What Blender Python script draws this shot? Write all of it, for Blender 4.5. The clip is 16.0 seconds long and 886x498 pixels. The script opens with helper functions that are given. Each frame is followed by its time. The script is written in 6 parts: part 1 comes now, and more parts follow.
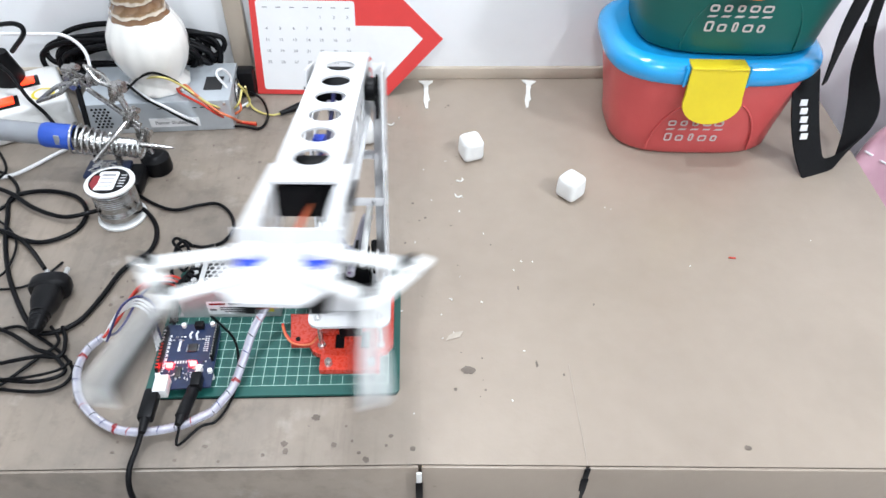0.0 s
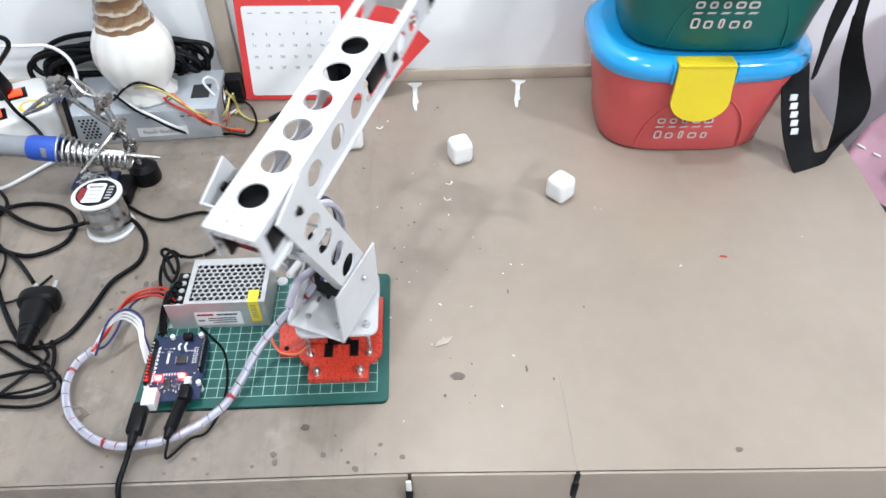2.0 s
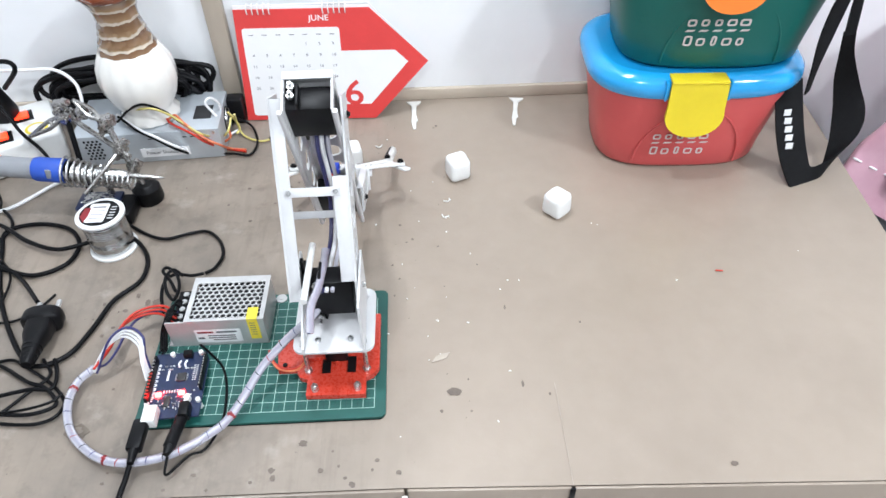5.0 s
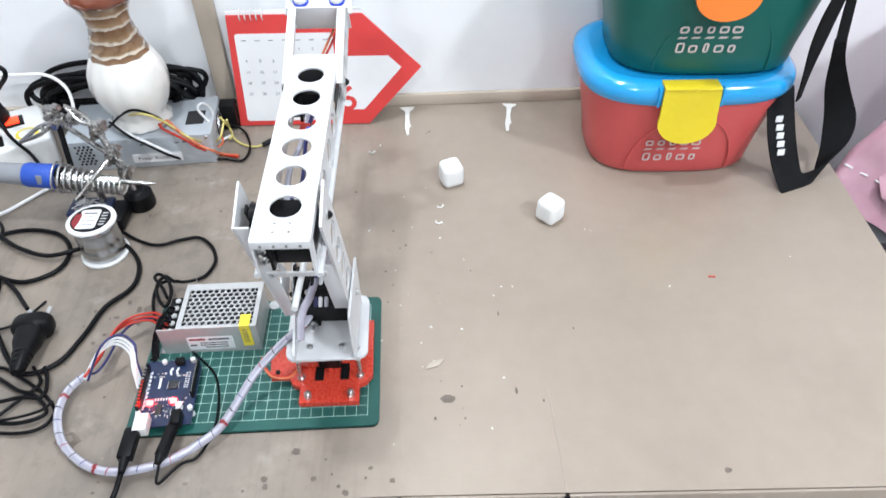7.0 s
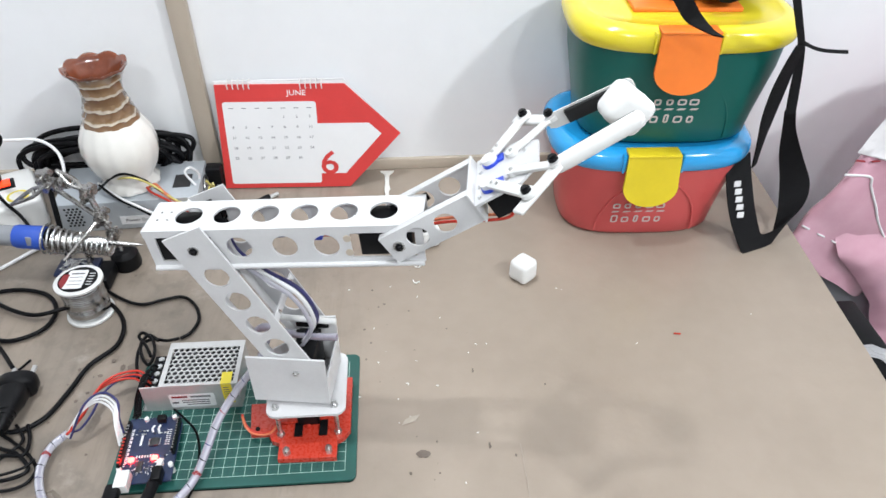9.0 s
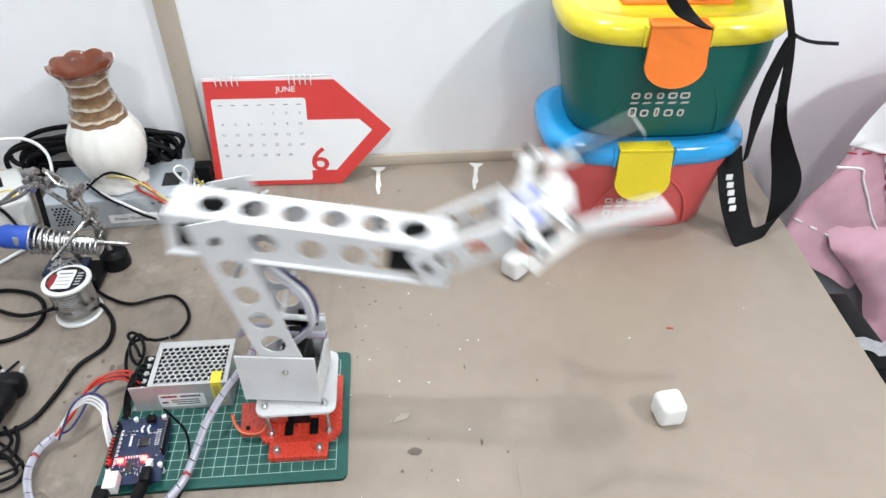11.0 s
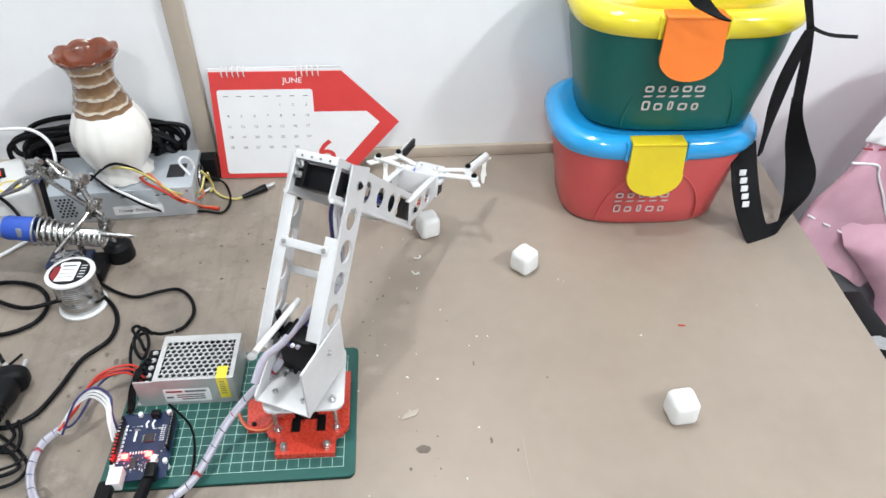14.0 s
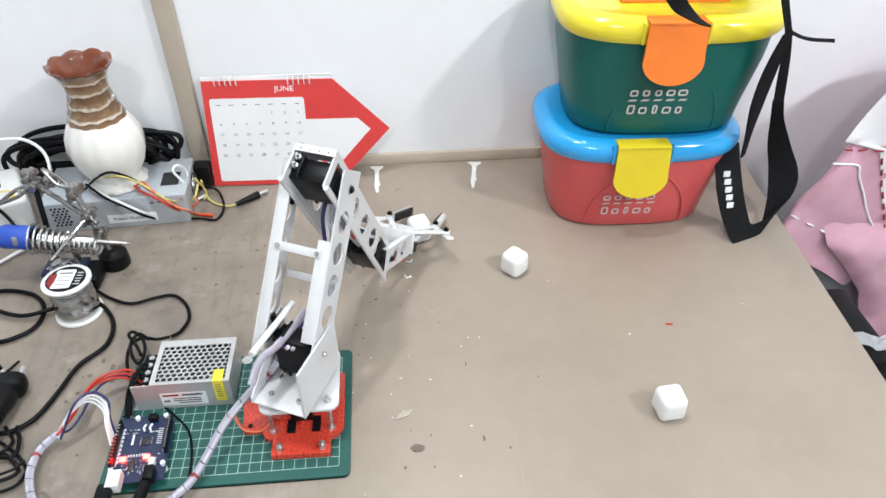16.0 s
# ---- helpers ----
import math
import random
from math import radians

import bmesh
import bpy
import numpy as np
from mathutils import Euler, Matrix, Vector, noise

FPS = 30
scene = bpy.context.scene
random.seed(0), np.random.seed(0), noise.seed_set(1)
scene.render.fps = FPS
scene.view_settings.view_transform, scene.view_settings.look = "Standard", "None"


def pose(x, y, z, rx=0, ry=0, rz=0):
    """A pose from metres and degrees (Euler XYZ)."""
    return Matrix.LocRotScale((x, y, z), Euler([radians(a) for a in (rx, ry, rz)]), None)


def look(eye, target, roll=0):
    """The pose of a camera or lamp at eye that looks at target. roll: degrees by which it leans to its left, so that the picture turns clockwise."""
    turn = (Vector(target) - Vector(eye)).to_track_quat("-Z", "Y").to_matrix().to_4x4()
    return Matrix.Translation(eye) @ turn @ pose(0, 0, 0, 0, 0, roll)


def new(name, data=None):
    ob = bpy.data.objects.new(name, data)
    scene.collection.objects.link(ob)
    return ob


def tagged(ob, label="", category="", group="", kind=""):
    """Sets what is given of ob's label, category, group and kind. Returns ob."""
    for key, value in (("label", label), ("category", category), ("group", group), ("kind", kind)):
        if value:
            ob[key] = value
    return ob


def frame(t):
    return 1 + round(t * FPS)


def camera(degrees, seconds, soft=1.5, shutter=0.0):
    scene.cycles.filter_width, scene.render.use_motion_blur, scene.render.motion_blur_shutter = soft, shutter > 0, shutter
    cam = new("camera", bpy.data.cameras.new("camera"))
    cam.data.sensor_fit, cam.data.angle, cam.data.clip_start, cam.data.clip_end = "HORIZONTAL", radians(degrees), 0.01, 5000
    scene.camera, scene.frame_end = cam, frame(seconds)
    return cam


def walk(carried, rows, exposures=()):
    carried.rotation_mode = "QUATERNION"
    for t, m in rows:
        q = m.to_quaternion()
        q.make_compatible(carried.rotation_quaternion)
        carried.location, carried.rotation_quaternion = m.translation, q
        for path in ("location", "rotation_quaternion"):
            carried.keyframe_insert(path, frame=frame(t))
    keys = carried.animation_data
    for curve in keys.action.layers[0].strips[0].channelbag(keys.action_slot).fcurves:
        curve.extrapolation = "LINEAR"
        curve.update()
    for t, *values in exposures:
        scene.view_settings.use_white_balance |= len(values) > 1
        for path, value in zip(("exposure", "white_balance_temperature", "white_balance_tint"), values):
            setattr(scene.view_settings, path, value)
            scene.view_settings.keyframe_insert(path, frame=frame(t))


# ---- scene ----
cam = camera(64.2, 16.0, shutter=0.9)
PATH = [
    (0, (0.239, -0.347, 0.527), (0.307, 1.066, -0.887), 1.3),
    (0.5, (0.239, -0.344, 0.535), (0.297, 1.053, -0.895), 0.7),
    (1, (0.243, -0.349, 0.534), (0.279, 1.059, -0.885), -0.1),
    (1.5, (0.251, -0.346, 0.535), (0.314, 1.046, -0.9), 0.1),
    (2, (0.255, -0.339, 0.532), (0.311, 1.065, -0.891), -0.3),
    (2.5, (0.257, -0.34, 0.536), (0.299, 1.078, -0.874), -0.6),
    (3, (0.262, -0.341, 0.536), (0.293, 1.094, -0.857), -1.5),
    (3.5, (0.264, -0.342, 0.537), (0.286, 1.099, -0.85), -1.6),
    (4, (0.266, -0.346, 0.538), (0.294, 1.094, -0.849), -1.5),
    (6.5, (0.265, -0.342, 0.538), (0.311, 1.09, -0.858), -1.1),
    (7, (0.265, -0.342, 0.539), (0.322, 1.101, -0.844), -0.8),
    (7.5, (0.262, -0.343, 0.549), (0.335, 1.145, -0.785), -0.1),
    (8, (0.263, -0.35, 0.557), (0.357, 1.175, -0.734), 0.3),
    (8.5, (0.264, -0.357, 0.555), (0.349, 1.171, -0.733), -0.3),
    (9, (0.272, -0.364, 0.563), (0.381, 1.182, -0.701), 0.3),
    (11.5, (0.28, -0.359, 0.559), (0.399, 1.176, -0.718), 0.0),
    (12, (0.282, -0.356, 0.558), (0.397, 1.176, -0.722), -0.1),
    (12.5, (0.28, -0.353, 0.558), (0.387, 1.184, -0.717), -0.2),
    (13, (0.276, -0.355, 0.558), (0.395, 1.18, -0.718), 0.2),
    (13.5, (0.275, -0.354, 0.556), (0.391, 1.179, -0.723), 0.2),
    (14, (0.271, -0.351, 0.553), (0.384, 1.177, -0.732), 0.3),
    (14.5, (0.269, -0.349, 0.554), (0.38, 1.183, -0.727), 0.3),
    (15, (0.268, -0.355, 0.556), (0.404, 1.182, -0.717), 0.6),
    (15.5, (0.27, -0.361, 0.557), (0.415, 1.174, -0.717), 0.5),
    (16, (0.271, -0.365, 0.558), (0.407, 1.175, -0.71), 0.1),
]
EXPOSURES = [(0.0, 0.0, 6150, 10), (0.5, -0.1, 6150, 10), (1.0, -0.06, 6150, 10), (2.0, -0.04, 6150, 10), (4.0, 0.02, 6150, 10), (7.0, -0.02, 6150, 10), (8.0, -0.12, 6250, 10), (9.0, -0.22, 6400, 10), (11.5, -0.22, 6400, 9), (13.0, -0.19, 6400, 9), (16.0, -0.15, 6400, 9)]
walk(cam, [(t, look(eye, target, roll)) for t, eye, target, roll in PATH], EXPOSURES)

# ---- light ----
world = bpy.data.worlds.new("world")
world.use_nodes = True
world.node_tree.nodes["Background"].inputs[0].default_value = (0.9, 0.95, 1.0, 1)
world.node_tree.nodes["Background"].inputs[1].default_value = 0.3
scene.world = world
scene.view_settings.exposure = 0.0


def ceiling_lamp(x, y, sx, sy, power, aim, turn=0.0):
    data = bpy.data.lights.new("ceiling_or_fill_light", "AREA")
    data.shape, data.size, data.size_y, data.energy = "RECTANGLE", sx, sy, power
    data.color = (0.95, 0.985, 1.0)
    ob = new("ceiling_or_fill_light", data)
    ob.matrix_basis = look((x, y, 1.78), aim, turn)
    return ob


ceiling_lamp(-0.02, 0.08, 0.11, 0.07, 13.5, (-0.02, 0.10, 0.0), 20)
ceiling_lamp(1.70, -0.95, 0.20, 0.10, 28.0, (0.40, 0.40, 0.1))
ceiling_lamp(0.28, 0.40, 0.10, 0.08, 5.0, (0.45, 0.25, 0.0))
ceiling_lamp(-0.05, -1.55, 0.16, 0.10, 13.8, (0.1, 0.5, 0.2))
# added fill light that brightens the right part of the wall, no fixture there
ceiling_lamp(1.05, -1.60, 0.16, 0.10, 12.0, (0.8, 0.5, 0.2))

# ---- geometry helpers ----


class Geo:
    """Collects vertices and faces for one mesh."""

    def __init__(self):
        self.v, self.f, self.weld = [], [], False

    def add(self, verts, faces, m=None):
        n = len(self.v)
        for p in verts:
            p = Vector(p)
            self.v.append(tuple(m @ p) if m is not None else tuple(p))
        flip = m is not None and m.determinant() < 0
        for f in faces:
            f = [i + n for i in f]
            self.f.append(f[::-1] if flip else f)
        return self

    def box(self, c, s, m=None, bevel=0.0, seg=2):
        bm = bmesh.new()
        bmesh.ops.create_cube(bm, size=1.0, matrix=Matrix.LocRotScale(Vector(c), None, Vector(s)))
        if bevel:
            bmesh.ops.bevel(bm, geom=list(bm.edges), offset=bevel, segments=seg, profile=0.5, affect="EDGES")
        bm.verts.ensure_lookup_table()
        bm.verts.index_update()
        self.add([v.co.copy() for v in bm.verts], [[v.index for v in f.verts] for f in bm.faces], m)
        bm.free()
        return self

    def cyl(self, p0, p1, r0, r1=None, seg=16, m=None, cap=True):
        p0, p1 = Vector(p0), Vector(p1)
        r1 = r0 if r1 is None else r1
        q = (p1 - p0).to_track_quat("Z", "Y")
        vs, fs = [], []
        for p, r in ((p0, r0), (p1, r1)):
            for k in range(seg):
                a = 2 * math.pi * k / seg
                vs.append(p + q @ Vector((r * math.cos(a), r * math.sin(a), 0)))
        for k in range(seg):
            j = (k + 1) % seg
            fs.append([k, j, seg + j, seg + k])
        if cap:
            fs.append(list(range(seg))[::-1])
            fs.append([seg + k for k in range(seg)])
        return self.add(vs, fs, m)

    def lathe(self, prof, seg=32, m=None, wave=None, caps=(True, True)):
        vs, fs = [], []
        for i, (r, z) in enumerate(prof):
            for k in range(seg):
                a = 2 * math.pi * k / seg
                rr = r * (wave(a, i) if wave else 1)
                vs.append((rr * math.cos(a), rr * math.sin(a), z))
        for i in range(len(prof) - 1):
            for k in range(seg):
                j = (k + 1) % seg
                fs.append([i * seg + k, i * seg + j, (i + 1) * seg + j, (i + 1) * seg + k])
        if caps[0]:
            fs.append(list(range(seg))[::-1])
        if caps[1]:
            fs.append([(len(prof) - 1) * seg + k for k in range(seg)])
        return self.add(vs, fs, m)

    def loft(self, rings, n=3.0, seg=56, m=None):
        """Superellipse rings (half x, half y, z)."""
        vs, fs = [], []
        for hx, hy, z in rings:
            for k in range(seg):
                a = 2 * math.pi * k / seg
                c, s = math.cos(a), math.sin(a)
                vs.append((hx * math.copysign(abs(c) ** (2 / n), c), hy * math.copysign(abs(s) ** (2 / n), s), z))
        for i in range(len(rings) - 1):
            for k in range(seg):
                j = (k + 1) % seg
                fs.append([i * seg + k, i * seg + j, (i + 1) * seg + j, (i + 1) * seg + k])
        fs.append(list(range(seg))[::-1])
        fs.append([(len(rings) - 1) * seg + k for k in range(seg)])
        return self.add(vs, fs, m)

    def tube(self, pts, r, seg=8, steps=8, m=None, smooth=True):
        pts = spline(pts, steps) if smooth else [Vector(p) for p in pts]
        vs, fs, n = [], [], len(pts)
        side = None
        for i, p in enumerate(pts):
            d = (pts[min(i + 1, n - 1)] - pts[max(i - 1, 0)]).normalized()
            if side is None:
                side = d.orthogonal().normalized()
            side = (side - d * side.dot(d)).normalized()
            up = d.cross(side)
            for k in range(seg):
                a = 2 * math.pi * k / seg
                vs.append(p + r * (math.cos(a) * side + math.sin(a) * up))
        for i in range(n - 1):
            for k in range(seg):
                j = (k + 1) % seg
                fs.append([i * seg + k, i * seg + j, (i + 1) * seg + j, (i + 1) * seg + k])
        fs.append(list(range(seg))[::-1])
        fs.append([(n - 1) * seg + k for k in range(seg)])
        return self.add(vs, fs, m)

    def ribbon(self, pts, wides, th=0.002, steps=8):
        """A flat band through pts; wides: the half-width vector at each point."""
        c, w = spline(pts, steps), spline(wides, steps)
        vs, fs, n = [], [], len(c)
        for i in range(n):
            d = (c[min(i + 1, n - 1)] - c[max(i - 1, 0)]).normalized()
            nn = d.cross(w[i]).normalized() * th / 2
            vs += [c[i] - w[i] - nn, c[i] + w[i] - nn, c[i] + w[i] + nn, c[i] - w[i] + nn]
        for i in range(n - 1):
            for k in range(4):
                j = (k + 1) % 4
                fs.append([4 * i + k, 4 * i + j, 4 * i + 4 + j, 4 * i + 4 + k])
        fs += [[3, 2, 1, 0], [4 * n - 4, 4 * n - 3, 4 * n - 2, 4 * n - 1]]
        return self.add(vs, fs)

    def outline(self, pts, z0, z1, m=None):
        """A polygon in x, y drawn out from z0 to z1."""
        n = len(pts)
        vs = [(x, y, z0) for x, y in pts] + [(x, y, z1) for x, y in pts]
        fs = [[k, (k + 1) % n, n + (k + 1) % n, n + k] for k in range(n)]
        fs += [list(range(n))[::-1], [n + k for k in range(n)]]
        return self.add(vs, fs, m)

    def holed(self, x0, x1, y0, y1, z0, z1, holes, m=None):
        """A strip from x0 to x1 with round holes (x, y, r) in order of x."""
        self.weld = True
        hs = sorted(holes)
        cuts = [x0] + [(a[0] + b[0]) / 2 for a, b in zip(hs, hs[1:])] + [x1]
        if not hs:
            return self.box(((x0 + x1) / 2, (y0 + y1) / 2, (z0 + z1) / 2), (x1 - x0, y1 - y0, z1 - z0), m)
        for i, (hx, hy, r) in enumerate(hs):
            a0, a1 = cuts[i], cuts[i + 1]
            corners = sorted(math.atan2(yy - hy, xx - hx) % (2 * math.pi) for xx in (a0, a1) for yy in (y0, y1))
            angs = []
            for k in range(4):
                lo, hi = corners[k], corners[(k + 1) % 4] + (2 * math.pi if k == 3 else 0)
                angs += [lo + (hi - lo) * j / 8 for j in range(8)]
            vs, fs, n = [], [], len(angs)
            for a in angs:
                c, s = math.cos(a), math.sin(a)
                t = min((((a1 if c > 0 else a0) - hx) / c) if abs(c) > 1e-9 else 9, (((y1 if s > 0 else y0) - hy) / s) if abs(s) > 1e-9 else 9)
                for z in (z0, z1):
                    vs.append((hx + t * c, hy + t * s, z))
                for z in (z0, z1):
                    vs.append((hx + r * c, hy + r * s, z))
            for k in range(n):
                j = (k + 1) % n
                o0, o1, i0, i1 = 4 * k, 4 * k + 1, 4 * k + 2, 4 * k + 3
                xs = (vs[o0][0], vs[4 * j][0])
                inner = any(abs(xs[0] - a) < 1e-7 and abs(xs[1] - a) < 1e-7 for a in cuts[1:-1])
                p0, p1, q0, q1 = 4 * j, 4 * j + 1, 4 * j + 2, 4 * j + 3
                fs += [[o1, p1, q1, i1], [p0, o0, i0, q0], [i1, q1, q0, i0]]
                if not inner:
                    fs.append([o0, p0, p1, o1])
            self.add(vs, fs, m)
        return self


def spline(pts, steps):
    """Points of a smooth curve through pts."""
    p = [Vector(q) for q in pts]
    p = [2 * p[0] - p[1]] + p + [2 * p[-1] - p[-2]]
    out = []
    for i in range(1, len(p) - 2):
        a, b, c, d = p[i - 1:i + 3]
        for k in range(steps):
            t = k / steps
            out.append(0.5 * (2 * b + (c - a) * t + (2 * a - 5 * b + 4 * c - d) * t * t + (3 * b - a - 3 * c + d) * t ** 3))
    out.append(p[-2])
    return out


def mesh_of(name, geo, material, angle=38):
    me = bpy.data.meshes.new(name)
    me.from_pydata(geo.v, [], geo.f)
    if geo.weld:
        bm = bmesh.new()
        bm.from_mesh(me)
        bmesh.ops.remove_doubles(bm, verts=list(bm.verts), dist=1e-6)
        bm.to_mesh(me)
        bm.free()
    me.materials.append(material)
    me.shade_smooth()
    me.set_sharp_from_angle(angle=radians(angle))
    return me


def part(name, geo, material, parent=None, label="", angle=38):
    ob = new(name, mesh_of(name, geo, material, angle))
    ob.parent = parent
    return tagged(ob, label)


def thing(name, label, category, m=None, group="", kind=""):
    ob = new(name)
    ob.empty_display_size = 0.02
    if m is not None:
        ob.matrix_basis = m
    return tagged(ob, label, category, group, kind)


def solo(name, geo, material, label, category, group="", kind="", m=None, angle=38):
    ob = part(name, geo, material, None, "", angle)
    if m is not None:
        ob.matrix_basis = m
    return tagged(ob, label, category, group, kind)


def setting(name, geo, material, label=""):
    return tagged(part(name, geo, material), label, "", "", "structure")


def lettering(text, size, m, align="CENTER", bold=0.0):
    """Flat letters of the built-in font, as a Geo in the plane of m."""
    cu = bpy.data.curves.new("letters", "FONT")
    cu.body, cu.size, cu.align_x, cu.align_y, cu.extrude = text, size, align, "CENTER", 0.00008
    cu.resolution_u, cu.offset = 3, size * bold
    ob = bpy.data.objects.new("letters", cu)
    scene.collection.objects.link(ob)
    me = bpy.data.meshes.new_from_object(ob.evaluated_get(bpy.context.evaluated_depsgraph_get()))
    g = Geo().add([v.co.copy() for v in me.vertices], [list(p.vertices) for p in me.polygons], m)
    bpy.data.objects.remove(ob)
    bpy.data.meshes.remove(me)
    bpy.data.curves.remove(cu)
    return g


# ---- materials ----


def material(name, color, rough=0.5, metal=0.0, vary=0.06, scale=60.0, bump=0.0, bump_scale=400.0, second=None, coat=0.0, emit=0.0, alpha=1.0, spec=0.5, uneven=0.08):
    """A surface with two scales of colour change, uneven gloss and fine relief."""
    ma = bpy.data.materials.new(name)
    ma.use_nodes = True
    nt = ma.node_tree
    b = nt.nodes["Principled BSDF"]
    co = nt.nodes.new("ShaderNodeTexCoord")
    big, small = nt.nodes.new("ShaderNodeTexNoise"), nt.nodes.new("ShaderNodeTexNoise")
    big.inputs["Scale"].default_value, big.inputs["Detail"].default_value = scale, 5.0
    small.inputs["Scale"].default_value, small.inputs["Detail"].default_value = scale * 9, 3.0
    for n in (big, small):
        nt.links.new(co.outputs["Object"], n.inputs["Vector"])
    add = nt.nodes.new("ShaderNodeMath")
    add.operation = "MULTIPLY_ADD"
    add.inputs[1].default_value = 0.35
    nt.links.new(small.outputs["Fac"], add.inputs[0])
    nt.links.new(big.outputs["Fac"], add.inputs[2])
    ramp = nt.nodes.new("ShaderNodeValToRGB")
    ramp.color_ramp.elements[0].position, ramp.color_ramp.elements[1].position = 0.42, 0.92
    c2 = second or tuple(min(1.0, c * (1 + vary)) for c in color)
    ramp.color_ramp.elements[0].color = (*[c * (1 - vary) for c in color], 1)
    ramp.color_ramp.elements[1].color = (*c2, 1)
    nt.links.new(add.outputs[0], ramp.inputs["Fac"])
    nt.links.new(ramp.outputs["Color"], b.inputs["Base Color"])
    ro = nt.nodes.new("ShaderNodeMapRange")
    ro.inputs["To Min"].default_value, ro.inputs["To Max"].default_value = max(0.02, rough - uneven), min(1.0, rough + uneven)
    nt.links.new(small.outputs["Fac"], ro.inputs["Value"])
    nt.links.new(ro.outputs["Result"], b.inputs["Roughness"])
    b.inputs["Metallic"].default_value, b.inputs["Coat Weight"].default_value = metal, coat
    b.inputs["Coat Roughness"].default_value = 0.08
    b.inputs["Alpha"].default_value = alpha
    b.inputs["Specular IOR Level"].default_value = spec
    if emit:
        b.inputs["Emission Color"].default_value = (*color, 1)
        b.inputs["Emission Strength"].default_value = emit
    if bump:
        bn, bu = nt.nodes.new("ShaderNodeTexNoise"), nt.nodes.new("ShaderNodeBump")
        bn.inputs["Scale"].default_value = bump_scale
        bu.inputs["Strength"].default_value, bu.inputs["Distance"].default_value = bump, 0.001
        nt.links.new(co.outputs["Object"], bn.inputs["Vector"])
        nt.links.new(bn.outputs["Fac"], bu.inputs["Height"])
        nt.links.new(bu.outputs["Normal"], b.inputs["Normal"])
    return ma


WALL = material("white_wall_paint", (0.83, 0.84, 0.86), 0.55, vary=0.03, scale=4, bump=0.15, bump_scale=90)


def card_material():
    """Brown card: fibres and blotches, darker, spotted and streaked towards the worn end of the table."""
    ma = material("brown_kraft_card", (0.300, 0.245, 0.198), 0.36, vary=0.05, scale=5, bump=0.14, bump_scale=160, second=(0.345, 0.285, 0.232))
    nt = ma.node_tree
    b = nt.nodes["Principled BSDF"]
    base = b.inputs["Base Color"].links[0].from_socket
    co, sp = nt.nodes.new("ShaderNodeTexCoord"), nt.nodes.new("ShaderNodeSeparateXYZ")
    nt.links.new(co.outputs["Object"], sp.inputs[0])
    last = base

    def layer(scale, stretch, lo, hi, color, x_far, x_near, strength):
        nonlocal last
        mp, no, ra = nt.nodes.new("ShaderNodeMapping"), nt.nodes.new("ShaderNodeTexNoise"), nt.nodes.new("ShaderNodeMapRange")
        mp.inputs["Scale"].default_value = stretch
        no.inputs["Scale"].default_value, no.inputs["Detail"].default_value = scale, 6.0
        no.inputs["Roughness"].default_value = 0.62
        nt.links.new(co.outputs["Object"], mp.inputs["Vector"])
        nt.links.new(mp.outputs["Vector"], no.inputs["Vector"])
        ra.inputs["From Min"].default_value, ra.inputs["From Max"].default_value = lo, hi
        ra.inputs["To Max"].default_value = strength
        nt.links.new(no.outputs["Fac"], ra.inputs["Value"])
        ex = nt.nodes.new("ShaderNodeMapRange")
        ex.interpolation_type = "SMOOTHSTEP"
        ex.inputs["From Min"].default_value, ex.inputs["From Max"].default_value = x_far, x_near
        nt.links.new(sp.outputs["X"], ex.inputs["Value"])
        mu, mx = nt.nodes.new("ShaderNodeMath"), nt.nodes.new("ShaderNodeMix")
        mu.operation, mx.data_type = "MULTIPLY", "RGBA"
        nt.links.new(ra.outputs["Result"], mu.inputs[0])
        nt.links.new(ex.outputs["Result"], mu.inputs[1])
        nt.links.new(mu.outputs[0], mx.inputs["Factor"])
        nt.links.new(last, mx.inputs["A"])
        mx.inputs["B"].default_value = (*color, 1)
        last = mx.outputs["Result"]

    # broad blotchy darkening that grows from x 0.30 down to 0.0
    layer(7, (1, 1, 1), 0.30, 0.66, (0.170, 0.146, 0.124), 0.30, 0.0, 0.95)
    layer(34, (1, 1, 1), 0.52, 0.74, (0.135, 0.112, 0.092), 0.32, 0.0, 0.75)
    layer(90, (1, 0.10, 1), 0.50, 0.78, (0.160, 0.134, 0.110), 0.26, 0.16, 0.55)
    layer(22, (1, 1, 1), 0.58, 0.72, (0.46, 0.41, 0.36), 0.28, 0.05, 0.45)
    layer(150, (1, 1, 1), 0.68, 0.76, (0.12, 0.095, 0.075), 0.45, 0.10, 0.7)
    nt.links.new(last, b.inputs["Base Color"])
    return ma


KRAFT = card_material()
TAN = material("tan_plastic_trim", (0.50, 0.43, 0.35), 0.45, vary=0.05, scale=12)
FLOOR = material("grey_floor_tile", (0.35, 0.33, 0.31), 0.4, vary=0.08, scale=6)
CEIL = material("white_ceiling_paint", (0.82, 0.82, 0.80), 0.8, vary=0.02, scale=3)
WHITE = material("white_painted_aluminium", (0.62, 0.62, 0.63), 0.38, vary=0.05, scale=40, bump=0.05, bump_scale=900)
WHITEP = material("white_plastic", (0.72, 0.72, 0.71), 0.35, vary=0.03, scale=50)
BLACK = material("black_plastic", (0.006, 0.006, 0.007), 0.36, vary=0.2, scale=60, spec=0.14)
RUBBER = material("black_cable_sheath", (0.004, 0.004, 0.005), 0.40, vary=0.25, scale=40, spec=0.13)
NAVY = material("dark_navy_plastic", (0.012, 0.020, 0.060), 0.4, vary=0.5, scale=90)
STEEL = material("bright_steel", (0.62, 0.62, 0.62), 0.28, metal=1.0, vary=0.08, scale=80)
